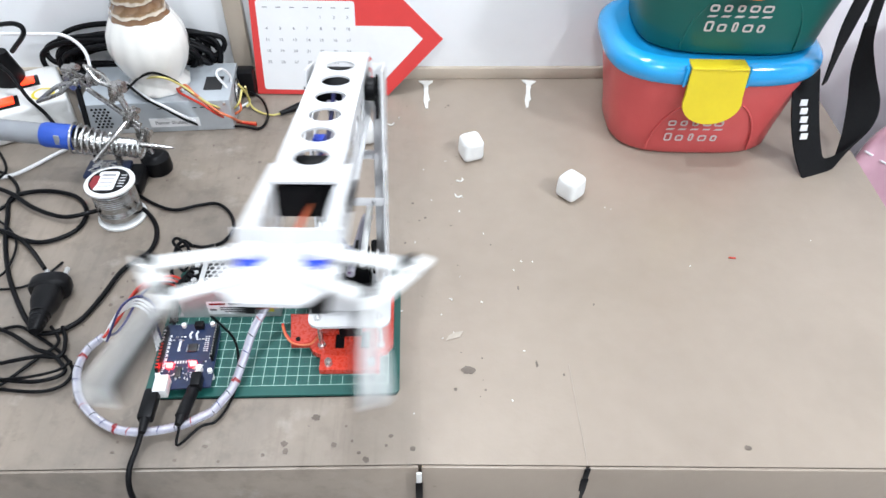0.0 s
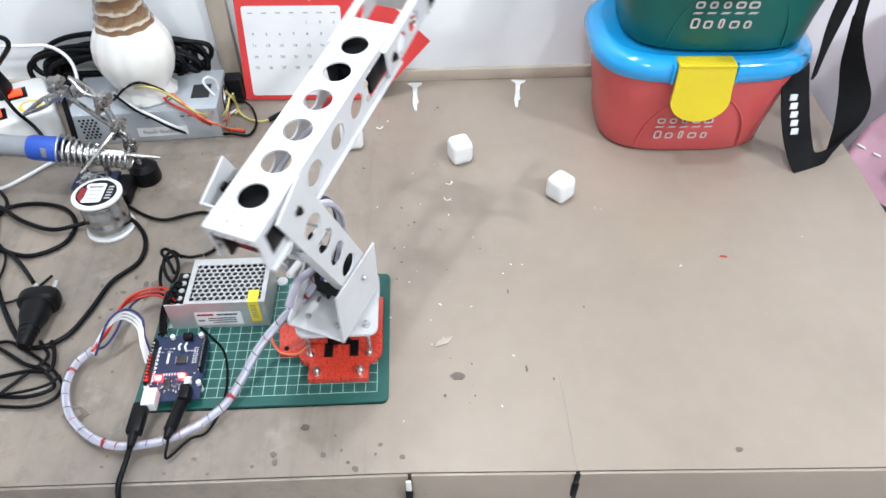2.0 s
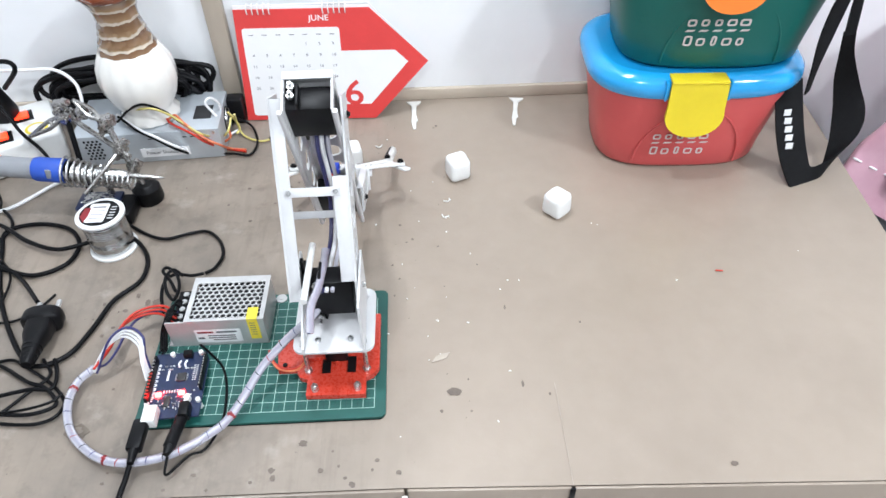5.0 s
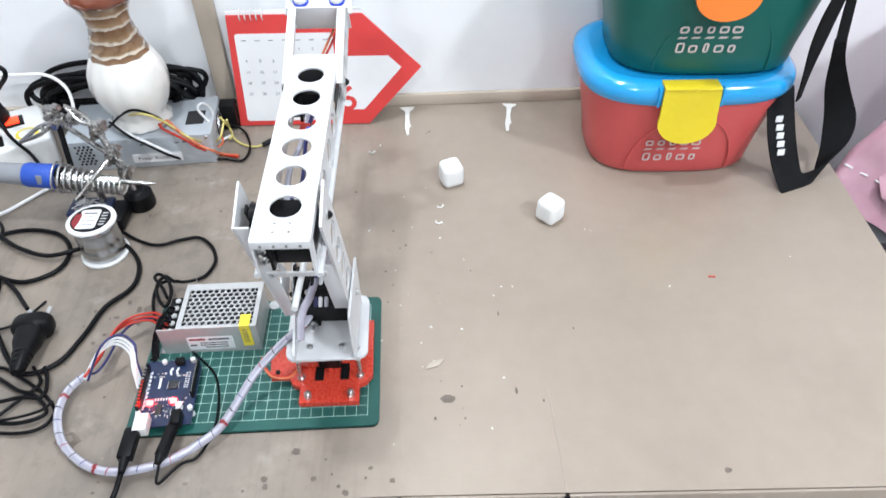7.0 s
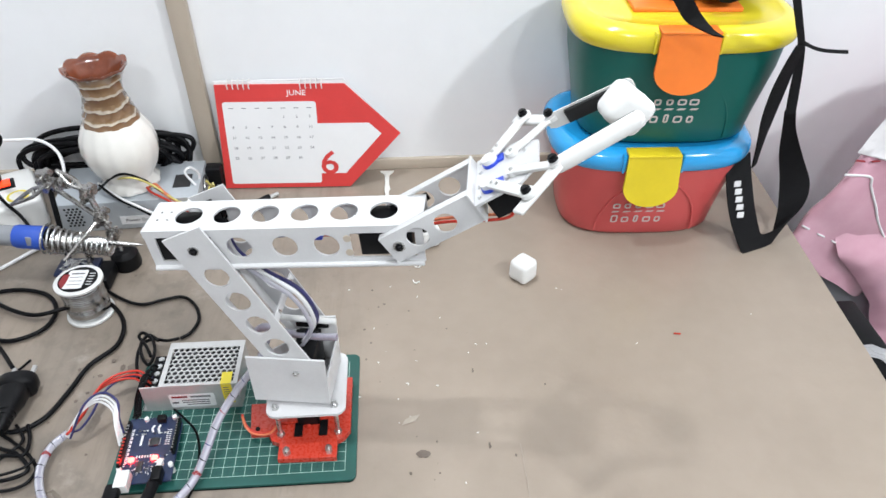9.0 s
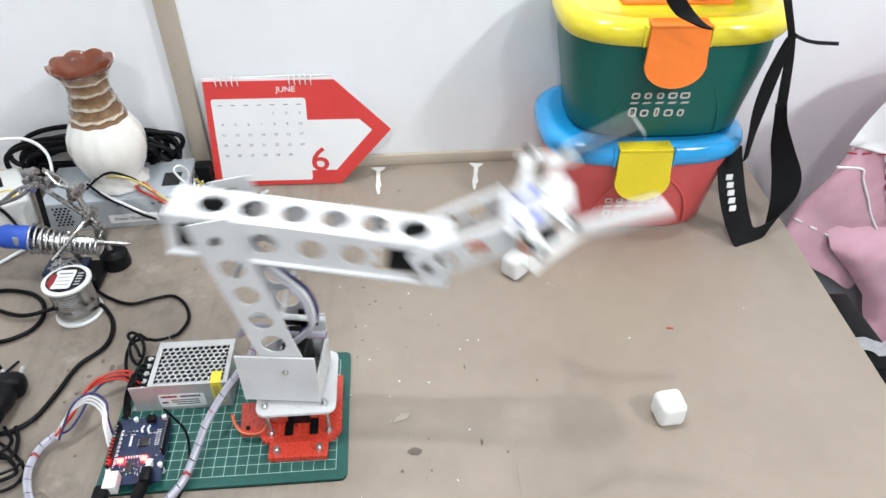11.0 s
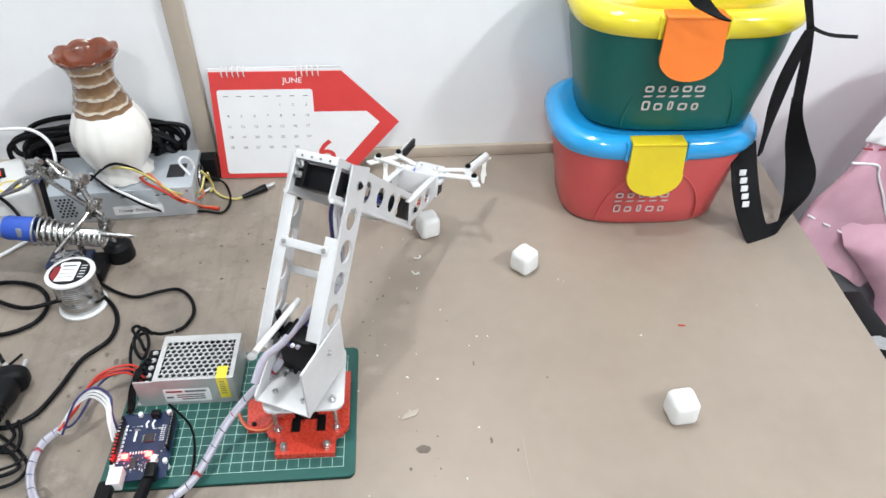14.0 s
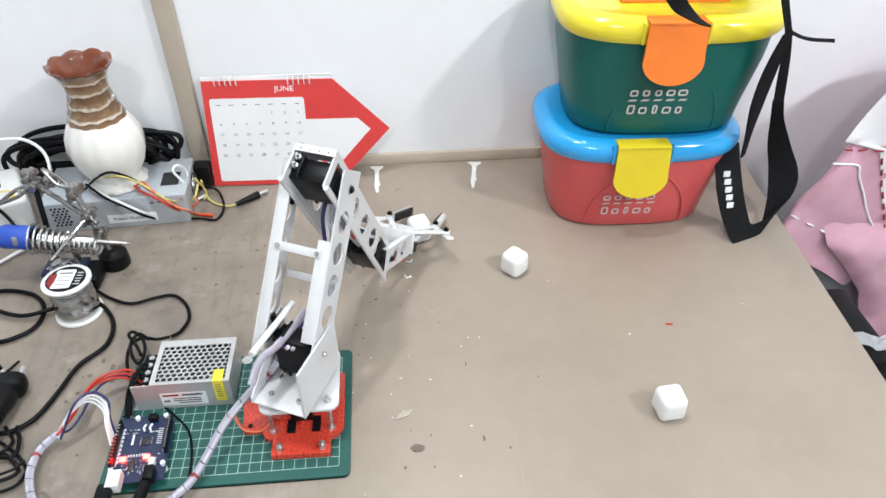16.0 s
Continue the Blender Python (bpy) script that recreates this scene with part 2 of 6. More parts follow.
DARKSTEEL = material("dark_oxidised_steel", (0.40, 0.39, 0.38), 0.27, metal=1.0, vary=0.2, scale=90)
TINNED = material("galvanised_sheet", (0.54, 0.54, 0.54), 0.40, metal=0.5, vary=0.10, scale=50)
PCGREY = material("grey_zinc_sheet", (0.50, 0.54, 0.58), 0.42, metal=0.5, vary=0.07, scale=25)
REDACR = material("red_acrylic_sheet", (0.56, 0.050, 0.028), 0.28, vary=0.06, scale=40, coat=0.2)
MATG = material("green_cutting_mat", (0.010, 0.086, 0.072), 0.5, vary=0.15, scale=30, bump=0.08, bump_scale=700)
MATLINE = material("pale_print_ink", (0.45, 0.62, 0.56), 0.5, vary=0.12, scale=200)
MATLINE2 = material("dark_print_ink", (0.006, 0.055, 0.05), 0.5, vary=0.1, scale=200)
PCB = material("blue_circuit_board", (0.007, 0.017, 0.060), 0.36, vary=0.2, scale=150, coat=0.1)
CHIP = material("chip_package", (0.02, 0.02, 0.022), 0.4, vary=0.1, scale=200)
LEDRED = material("lit_red_led", (1.0, 0.010, 0.008), 0.4, vary=0.0, emit=100.0)
LEDSW = material("lit_orange_switch", (1.0, 0.045, 0.012), 0.3, vary=0.0, emit=2.6)
BLUE = material("blue_servo_horn", (0.02, 0.06, 0.55), 0.35, vary=0.08, scale=80)
GRIPBLUE = material("blue_rubber_grip", (0.02, 0.075, 0.42), 0.5, vary=0.08, scale=40)
GREYP = material("grey_handle_plastic", (0.24, 0.25, 0.27), 0.45, vary=0.06, scale=40)
YELLOWS = material("yellow_sticker", (0.80, 0.66, 0.05), 0.4, vary=0.06, scale=60)
REDW = material("red_wire", (0.50, 0.03, 0.015), 0.4, vary=0.1, scale=60)
ORANGEW = material("orange_wire", (0.60, 0.16, 0.07), 0.4, vary=0.1, scale=60)
YELLOWW = material("yellow_wire", (0.58, 0.50, 0.16), 0.4, vary=0.1, scale=60)
WHITEW = material("white_wire", (0.75, 0.75, 0.76), 0.4, vary=0.04, scale=60)
BLUEW = material("dark_blue_wire", (0.03, 0.03, 0.12), 0.4, vary=0.1, scale=60)
PURPLEW = material("purple_wire", (0.12, 0.05, 0.16), 0.4, vary=0.1, scale=60)
WRAP = material("milky_spiral_wrap", (0.60, 0.59, 0.68), 0.26, vary=0.08, scale=70, coat=0.3, alpha=0.52)
CABLEGREY = material("pale_grey_wire", (0.42, 0.41, 0.47), 0.4, vary=0.1, scale=70)
SUGAR = material("white_marshmallow", (0.78, 0.78, 0.77), 0.75, vary=0.03, scale=70, bump=0.35, bump_scale=220)
CALRED = material("red_printed_card", (0.60, 0.045, 0.042), 0.4, vary=0.05, scale=30)
PAPER = material("white_paper", (0.74, 0.74, 0.75), 0.6, vary=0.02, scale=30)
PALEINK = material("pale_grey_ink", (0.20, 0.20, 0.22), 0.6, vary=0.1, scale=100)
INK = material("grey_ink", (0.12, 0.12, 0.13), 0.6, vary=0.1, scale=100)
CORAL = material("coral_red_plastic", (0.58, 0.085, 0.085), 0.34, vary=0.02, scale=30, uneven=0.012)
TEAL = material("dark_green_plastic", (0.004, 0.105, 0.088), 0.34, vary=0.02, scale=30, spec=0.4, uneven=0.012)
SKY = material("sky_blue_plastic", (0.02, 0.32, 0.70), 0.16, vary=0.02, scale=20, coat=0.5, uneven=0.015)
YEL = material("yellow_plastic", (0.74, 0.62, 0.03), 0.2, vary=0.02, scale=20, coat=0.4, uneven=0.015)
YELD = material("mustard_plastic", (0.70, 0.55, 0.02), 0.35, vary=0.05, scale=20)
ORG = material("orange_plastic", (0.85, 0.20, 0.025), 0.35, vary=0.05, scale=20)
LOGO = material("pale_print", (0.60, 0.52, 0.51), 0.5, vary=0.05, scale=80)
WEB = material("black_woven_webbing", (0.007, 0.007, 0.008), 0.7, vary=0.2, scale=200, bump=0.3, bump_scale=1500, spec=0.15)
PINK = material("pink_glossy_film", (0.60, 0.30, 0.38), 0.24, vary=0.07, scale=5, second=(0.70, 0.42, 0.51), coat=0.7)
BOXGREY = material("grey_painted_box", (0.20, 0.20, 0.22), 0.45, vary=0.06, scale=20)
CLEAR = material("clear_plastic_wrap", (0.75, 0.75, 0.78), 0.15, vary=0.05, scale=60, coat=0.5, alpha=0.45)
FILMW = material("white_glossy_film", (0.80, 0.78, 0.80), 0.3, vary=0.04, scale=12, coat=0.4)
DKRED = material("dark_red_print", (0.28, 0.02, 0.03), 0.4, vary=0.1, scale=50)
PORC = material("white_glazed_porcelain", (0.80, 0.78, 0.74), 0.13, vary=0.05, scale=16, coat=0.6)
GLAZE2 = material("red_brown_glaze", (0.17, 0.045, 0.02), 0.1, vary=0.3, scale=45, coat=0.7)
SOLDER = material("wound_solder_wire", (0.46, 0.47, 0.48), 0.17, metal=1.0, vary=0.12, scale=120)
SPOOLRED = material("dark_red_label", (0.22, 0.01, 0.015), 0.4, vary=0.1, scale=60)
STAIN = material("dark_stain", (0.14, 0.11, 0.09), 0.5, vary=0.35, scale=90)
RINGMARK = material("brown_ring_stain", (0.150, 0.122, 0.098), 0.45, vary=0.25, scale=120)
PALERING = material("worn_card_centre", (0.225, 0.190, 0.158), 0.45, vary=0.15, scale=120)
PALESTAIN = material("pale_worn_card", (0.42, 0.36, 0.305), 0.55, vary=0.1, scale=60)
CHALK = material("white_plaster_crumb", (0.78, 0.77, 0.74), 0.8, vary=0.06, scale=120)
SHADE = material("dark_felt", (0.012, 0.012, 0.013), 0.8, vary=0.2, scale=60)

# ---- setting ----
TX0, TY0, TY1 = -0.62, -0.070, 0.515
setting("floor", Geo().box((0.3, -0.3, -0.80), (4.6, 4.2, 0.10)), FLOOR, "grey floor")
# ceiling out of view, added to close the room and bounce light
setting("ceiling", Geo().box((0.3, -0.3, 1.90), (4.6, 4.2, 0.10)), CEIL, "unseen white ceiling, added to bounce light")
setting("wall_north", Geo().box((0.3, 0.57, 0.55), (4.6, 0.10, 2.62)), WALL, "smooth white painted wall")
# south, west and east walls are unseen, added as white bounce for fill
setting("wall_south", Geo().box((0.3, -2.35, 0.55), (4.6, 0.10, 2.62)), WALL)
setting("wall_west", Geo().box((-1.95, -0.89, 0.55), (0.10, 2.80, 2.62)), WALL)
setting("wall_east", Geo().box((2.55, -0.89, 0.55), (0.10, 2.80, 2.62)), WALL)
setting("baseboard", Geo().box((0.074, 0.5165, 0.0085), (1.386, 0.007, 0.017), bevel=0.0015), TAN, "tan strip along the foot of the wall")
setting("trim_1", Geo().box((0.0060, 0.5135, 0.665), (0.024, 0.013, 1.294), bevel=0.002), TAN, "tan plastic cable trunking on the wall")
setting("trim_2", Geo().box((0.735, 0.5155, 0.60), (0.024, 0.009, 1.2), bevel=0.002), TAN, "tan plastic cable trunking on the wall")


def front_y(x):
    """The front edge of the card, which is not cut quite square."""
    return -0.0661 - (0.033 if x > 0.2385 else 0.0077) * (x - 0.2385)


def right_x(y):
    return 0.7515 + 0.062 * (y + 0.07)


def table():
    t = thing("work_table", "work table covered with brown kraft card", "table")
    for x0, x1, lab, ph in ((TX0, 0.2385, "worn brown card with stains", 0.0), (0.2385, None, "smooth brown kraft card", 5.0)):
        nx, ny, vs = 50, 34, []
        for j in range(ny + 1):
            for i in range(nx + 1):
                x = x0 + ((x1 or right_x(TY0 + (TY1 - TY0) * j / ny)) - x0) * i / nx
                y = front_y(x) + (TY1 - front_y(x)) * j / ny
                inside = 0 < j < ny and 0 < i < nx
                vs.append((x, y, min(0.0, 0.0004 * (noise.noise(Vector((x * 9, y * 9, ph))) - 0.9)) if inside else (0.0 if i != 0 or ph == 0 else -0.0001)))
        fs = [[j * (nx + 1) + i, j * (nx + 1) + i + 1, (j + 1) * (nx + 1) + i + 1, (j + 1) * (nx + 1) + i] for j in range(ny) for i in range(nx)]
        part("card_cover", Geo().add(vs, fs), KRAFT, t, lab)
    rim = [(TX0, front_y(TX0) + 0.002), (0.2385, front_y(0.2385) + 0.002), (right_x(-0.08) - 0.0015, front_y(0.75) + 0.002), (right_x(TY1) - 0.0015, TY1), (TX0, TY1)]
    part("board", Geo().outline(rim, -0.0260, -0.0012), KRAFT, t)
    # card folded down over the front edge, in three lengths
    for x0, x1, tilt in ((TX0, 0.2365, 3.0), (0.239, 0.3725, 4.0), (0.375, 0.748, 3.4)):
        f = Geo().box((0, 0, -0.055), (x1 - x0, 0.003, 0.11), bevel=0.001)
        slope = math.degrees(math.atan2(front_y(x1) - front_y(x0), x1 - x0))
        part("front_flap", Geo().add(f.v, f.f, pose((x0 + x1) / 2, front_y((x0 + x1) / 2) - 0.0015, -0.0005, -tilt, 0, slope)), KRAFT, t, "card folded down over the edge")
    lip = Geo().box((0, 0, -0.016), (0.0016, 0.592, 0.032), bevel=0.0005)
    part("side_flap", Geo().add(lip.v, lip.f, pose(right_x(0.220) + 0.0008, 0.2215, -0.0008, 0, 0, -3.55)), KRAFT, t, "card folded down over the side")
    for x in (TX0 + 0.05, 0.70):
        for y in (0.0, TY1 - 0.05):
            part("leg", Geo().box((x, y, -0.3880), (0.04, 0.04, 0.724), bevel=0.003), DARKSTEEL, t)
    return t


table()
# ---- robot arm ----
BX, BY, SH = 0.1793, 0.0736, 0.0938
L1, L2 = 0.1459, 0.1565
# seconds, turn of the base, pitch of upper arm, of forearm, of hand, opening of the jaws
ANGLES = [
    (0.0, -91.6, 109.9, 10.6, 13.6, 1), (0.5, -49.5, 123.2, 10.0, 8.9, 1.2), (1.0, -11.9, 119.6, 11.5, 9.2, 1.35),
    (1.5, 26.6, 118.8, 11.6, 10.5, 1), (2.0, 66.0, 116.7, 10.3, 13.0, 1), (2.5, 86.0, 101.9, -0.9, 3.0, 1),
    (3.0, 90.5, 60.4, -47.5, -13.5, 1), (3.5, 89.4, 55.7, -51.5, -16.0, 1), (4.1, 89.6, 54.6, -54.4, -17.0, 1),
    (4.7, 90.5, 62.0, -64.0, -23.0, 1), (5.1, 90.8, 64.5, -64.5, -23.0, 1), (5.4, 90.8, 64.5, -64.5, -23.0, 0),
    (5.6, 90.8, 64.5, -64.0, -23.0, 0), (6.0, 89.0, 92.0, -38.0, 4.0, 0),
    (6.4, 88.1, 111.6, -11.4, 25.1, 0), (7.0, 88.3, 111.7, 3.1, 23.4, 0), (7.5, 76.5, 112.6, 6.0, 11.8, 0),
    (8.0, 33.7, 113.2, 4.7, 13.1, 0), (8.5, -3.6, 115.6, 3.7, 6.5, 0), (9.0, -7.7, 115.5, 5.0, 34.2, 0),
    (9.3, -7.9, 108.0, -4.0, 30.0, 0), (9.8, -5.5, 64.0, -44.0, -18.0, 0), (10.1, -4.7, 56.0, -51.0, -25.0, 0),
    (10.3, -4.7, 56.0, -51.0, -25.0, 0), (10.5, -4.7, 56.0, -51.0, -25.0, 1), (10.8, -5.5, 80.0, -30.0, 5.0, 1),
    (11.2, -7.6, 119.0, 9.5, 38.0, 1.3), (11.5, -6.2, 120.7, 13.6, 35.0, 1.4), (12.0, 3.8, 117.9, 8.0, 13.3, 1.3),
    (12.5, 41.8, 114.9, 9.7, 12.4, 1.1), (13.0, 62.8, 100.2, -3.3, 0.8, 1.1), (13.5, 65.7, 60.0, -44.5, -20.0, 1),
    (14.0, 65.5, 54.7, -42.4, -11.9, 1), (14.6, 65.9, 54.3, -49.0, -14.5, 1), (15.0, 66.1, 55.2, -61.2, -24.2, 0.1),
    (15.5, 66.2, 54.7, -61.3, -23.1, 0), (16.0, 66.1, 54.7, -61.3, -23.1, 0),
]
TICKS = [round(k * 0.1, 1) for k in range(161)]


def joint_angles(t):
    """The arm's state at t: a monotone smooth curve through each column."""
    k = max(0, min(len(ANGLES) - 2, sum(r[0] <= t for r in ANGLES) - 1))
    a, b = ANGLES[k], ANGLES[k + 1]
    h = b[0] - a[0]
    u = min(1.0, max(0.0, (t - a[0]) / h))
    out = []
    for c in range(1, 6):
        def slope(i):
            if i <= 0 or i >= len(ANGLES) - 1:
                j = 0 if i <= 0 else len(ANGLES) - 2
                return (ANGLES[j + 1][c] - ANGLES[j][c]) / (ANGLES[j + 1][0] - ANGLES[j][0]) if i <= 0 else 0.0
            s0 = (ANGLES[i][c] - ANGLES[i - 1][c]) / (ANGLES[i][0] - ANGLES[i - 1][0])
            s1 = (ANGLES[i + 1][c] - ANGLES[i][c]) / (ANGLES[i + 1][0] - ANGLES[i][0])
            return 0.0 if s0 * s1 <= 0 else 2 * s0 * s1 / (s0 + s1)
        m0, m1 = slope(k) * h, slope(k + 1) * h
        out.append((2 * u ** 3 - 3 * u ** 2 + 1) * a[c] + (u ** 3 - 2 * u ** 2 + u) * m0 + (3 * u ** 2 - 2 * u ** 3) * b[c] + (u ** 3 - u ** 2) * m1)
    return out


def arm_poses(t):
    """World poses of bracket, upper arm, forearm and hand at t."""
    turn, p1, p2, p3, _ = joint_angles(t)
    base = pose(BX, BY, SH, 0, 0, turn)
    d1, d2 = Vector((math.cos(radians(p1)), 0, math.sin(radians(p1)))), Vector((math.cos(radians(p2)), 0, math.sin(radians(p2))))
    e = d1 * L1
    w = e + d2 * L2
    return (base, base @ pose(0, 0, 0, 0, -p1, 0), base @ pose(*e, 0, -p2, 0), base @ pose(*w, 0, -p3, 0))


def jaw_poses(opening, side):
    """Poses in the hand's plane of rear lever, front lever and finger; side +1 is left."""
    p1, p2 = Vector((0.081, 0.0155)), Vector((0.099, 0.0125))
    l1, l2, lc = 0.046, 0.037, 0.0285
    b = radians(49 + 25 * opening)
    rear = p1 + l1 * Vector((math.cos(b), math.sin(b)))
    d = rear - p2
    r = d.length
    a = (l2 * l2 - lc * lc + r * r) / (2 * r)
    h = math.sqrt(max(0.0, l2 * l2 - a * a))
    u = d / r
    front = p2 + a * u + h * Vector((u.y, -u.x))
    ang = lambda q: math.degrees(math.atan2(q.y * side, q.x))
    return (pose(p1.x, side * p1.y, 0.0, 0, 0, ang(rear - p1)), pose(p2.x, side * p2.y, 0.0, 0, 0, ang(front - p2)),
            pose(front.x, side * front.y, 0.0, 0, 0, ang(front - rear) + side * 38.0))


def screw(parent, p, axis, r=0.0026, h=0.002, dark=False):
    p, axis = Vector(p), Vector(axis)
    g = Geo().cyl(p, p + axis * h, r, seg=14).cyl(p + axis * h, p + axis * h * 1.6, r * 0.75, r * 0.5, seg=14)
    part("screw", g, BLACK if dark else STEEL, parent)


def servo(parent, c, name="servo", along="x", flip=1):
    """A black servo of 40 x 20 x 38 mm; its shaft points to +y or -y."""
    g = Geo().box((0, 0, 0), (0.040, 0.036, 0.020), bevel=0.001)
    g.box((0, 0.008 * flip, 0), (0.054, 0.0025, 0.019), bevel=0.0006)
    g.cyl((0.010, 0.018 * flip, 0), (0.010, 0.0205 * flip, 0), 0.006, seg=18)
    m = pose(*c, 0, 0, 0) if along == "x" else pose(*c, 0, -90, 0)
    return part(name, Geo().add(g.v, g.f, m), BLACK, parent, "black servo")


PARTS = {}


def robot_arm():
    arm = thing("robot_arm", "white aluminium robot arm on a red acrylic base", "robot arm")
    # red base with a front step and a side ear
    g = Geo()
    pts = [(0.150, 0.020), (0.203, 0.019), (0.203, 0.037), (0.209, 0.040), (0.2145, 0.048), (0.2145, 0.112), (0.138, 0.112), (0.138, 0.084), (0.118, 0.084), (0.122, 0.049), (0.138, 0.049), (0.143, 0.040), (0.150, 0.037)]
    g.outline(pts, 0.0052, 0.0112)
    part("base_plate", g, REDACR, arm, "red acrylic base plate")
    part("base_block", Geo().box((0.163, 0.060, 0.0132), (0.030, 0.005, 0.0036), bevel=0.001).box((0.176, 0.062, 0.0132), (0.004, 0.022, 0.0036), bevel=0.001), REDACR, arm)
    for x in (0.1665, 0.1895):
        part("base_slot", Geo().box((x, 0.0515, 0.0122), (0.0075, 0.017, 0.0016)), BLACK, arm, "dark slot in the base")
    for x in (0.158, 0.196):
        for y in (0.0255,):
            part("bolt", Geo().cyl((x, y, 0.0112), (x, y, 0.0142), 0.0036, seg=6).cyl((x, y, 0.0142), (x, y, 0.0172), 0.0034, seg=6).cyl((x, y, 0.0172), (x, y, 0.020), 0.0016, seg=10), STEEL, arm)
    part("bolt", Geo().cyl((0.128, 0.054, 0.0112), (0.128, 0.054, 0.0125), 0.0022, seg=12), BLACK, arm)
    for x in (0.1505, 0.2035):
        for y in (0.046, 0.099):
            part("standoff", Geo().cyl((x, y, 0.0112), (x, y, 0.048), 0.0022, seg=12).cyl((x, y, 0.0112), (x, y, 0.0142), 0.0038, seg=6).cyl((x, y, 0.0448), (x, y, 0.0478), 0.0036, seg=6).cyl((x, y, 0.0508), (x, y, 0.0536), 0.0036, seg=6).cyl((x, y, 0.0536), (x, y, 0.0566), 0.0017, seg=10), STEEL, arm)
    part("base_servo", Geo().box((0.176, 0.0736, 0.0310), (0.020, 0.040, 0.0335), bevel=0.001).box((0.176, 0.0736, 0.040), (0.0195, 0.054, 0.0025)), BLACK, arm, "black servo under the top plate")
    rp = []
    for cx, cy, a0 in ((0.2045, 0.1005, 0), (0.1515, 0.1005, 90), (0.1515, 0.0455, 180), (0.2045, 0.0455, 270)):
        rp += [(cx + 0.009 * math.cos(radians(a0 + 15 * k)), cy + 0.009 * math.sin(radians(a0 + 15 * k))) for k in range(7)]
    part("top_plate", Geo().outline(rp, 0.0480, 0.0508), WHITE, arm, "white rounded top plate")
    part("servo_horn", Geo().cyl((BX, BY, 0.0508), (BX, BY, 0.0562), 0.0105, seg=28), BLACK, arm)

    # turning U bracket; its origin lies on the shoulder axis
    br = part("turning_bracket", Geo()
              .box((-0.009, 0, -0.0366), (0.068, 0.050, 0.002), bevel=0.0008)
              .outline([(-0.043, -0.0376), (0.025, -0.0376), (0.025, 0.018), (-0.043, 0.018)], 0.0248, 0.0268, pose(0, 0, 0, 90, 0, 0))
              .outline([(-0.043, -0.0376), (0.025, -0.0376), (0.025, 0.020), (0.004, 0.018), (-0.012, -0.008), (-0.043, -0.031)], -0.0268, -0.0248, pose(0, 0, 0, 90, 0, 0))
              .box((0.0240, 0, -0.022), (0.002, 0.050, 0.030), bevel=0.0008), WHITE, arm, "white folded U bracket")
    servo(br, (0.003, 0.0, -0.0085), along="z")
    for x, y in ((-0.030, 0.014), (-0.030, -0.014), (0.014, 0.014), (0.014, -0.014)):
        screw(br, (x, y, -0.0356), (0, 0, 1))
    screw(br, (-0.001, -0.0268, 0.0018), (0, -1, 0))
    screw(br, (0.0, 0.0268, 0.0), (0, 1, 0), dark=True)
    for z in (-0.004, 0.004):
        part("servo_bolt", Geo().cyl((-0.017, 0.012, z * 5 - 0.009), (-0.006, 0.012, z * 5 - 0.009), 0.0013, seg=10).cyl((-0.010, 0.012, z * 5 - 0.009), (-0.0075, 0.012, z * 5 - 0.009), 0.0028, seg=6), STEEL, br)

    part("white_sleeve", Geo().cyl((-0.040, 0.0165, 0.026), (0.028, 0.0150, 0.024), 0.0029, seg=12), WHITEP, br, "white plastic sleeve")
    part("black_horn", Geo().box((0.006, 0.0222, 0.010), (0.006, 0.003, 0.036), bevel=0.001).box((0.004, 0.0222, 0.012), (0.030, 0.003, 0.006), bevel=0.001), BLACK, br, "black cross-shaped servo horn")
    lead = [(-0.052, 0.014, 0.002), (-0.036, 0.0125, 0.016), (-0.016, 0.009, 0.0135), (0.012, 0.006, 0.0135), (0.030, 0.005, 0.015)]
    part("cable_end", Geo().tube(lead, 0.0036, seg=10), WRAP, br, "milky spiral wrap over the servo", 80)
    for k, ma in enumerate((WHITEW, PURPLEW, SPOOLRED, BLUEW)):
        part("bundled_wire", Geo().tube([(x, y + 0.0017 * math.cos(1.6 * k + 0.5), z + 0.0017 * math.sin(1.6 * k + 0.5)) for x, y, z in lead], 0.0013, seg=6), ma, br)

    # upper arm; x runs to the elbow
    hs = [(x, 0.0, 0.0102) for x in (0.033, 0.0610, 0.0890, 0.1170)]
    ua = part("upper_arm", Geo()
              .holed(-0.006, 0.1625, -0.0175, 0.0175, 0.0222, 0.0240, hs, pose(0, 0, 0, 90, 0, 0)), WHITE, arm, "white holed upper arm plate")
    part("side_plate", Geo().holed(-0.006, 0.1625, -0.0175, 0.0175, -0.0335, -0.0319, hs, pose(0, 0, 0, 90, 0, 0)), WHITE, ua, "white holed side plate")
    part("flange", Geo().box((0.0550, -0.0166, 0.0167), (0.090, 0.0112, 0.0016), bevel=0.0005), WHITE, ua)
    part("flange", Geo().box((0.0780, 0.0272, 0.0167), (0.168, 0.0094, 0.0016), bevel=0.0005), WHITE, ua)
    # plates lie in x, z after turning, the flanges face the arm's rear
    part("cross_bar", Geo().box((0.088, 0.0055, 0.0182), (0.0075, 0.044, 0.0014), pose(0, 0, 0, 0, 0, 0), bevel=0.0004), WHITE, ua)
    part("cross_bar", Geo().box((0.060, 0.005, -0.0165), (0.0065, 0.056, 0.0014), bevel=0.0004), WHITE, ua)
    for y in (-0.0130, 0.0245):
        screw(ua, (0.088, y, 0.0189), (0, 0, 1), 0.0022, 0.0012)
        screw(ua, (0.060, y, -0.0172), (0, 0, -1), 0.0018, 0.0010)
    screw(ua, (L1, -0.0240, 0), (0, -1, 0), 0.0030, 0.0024, True)
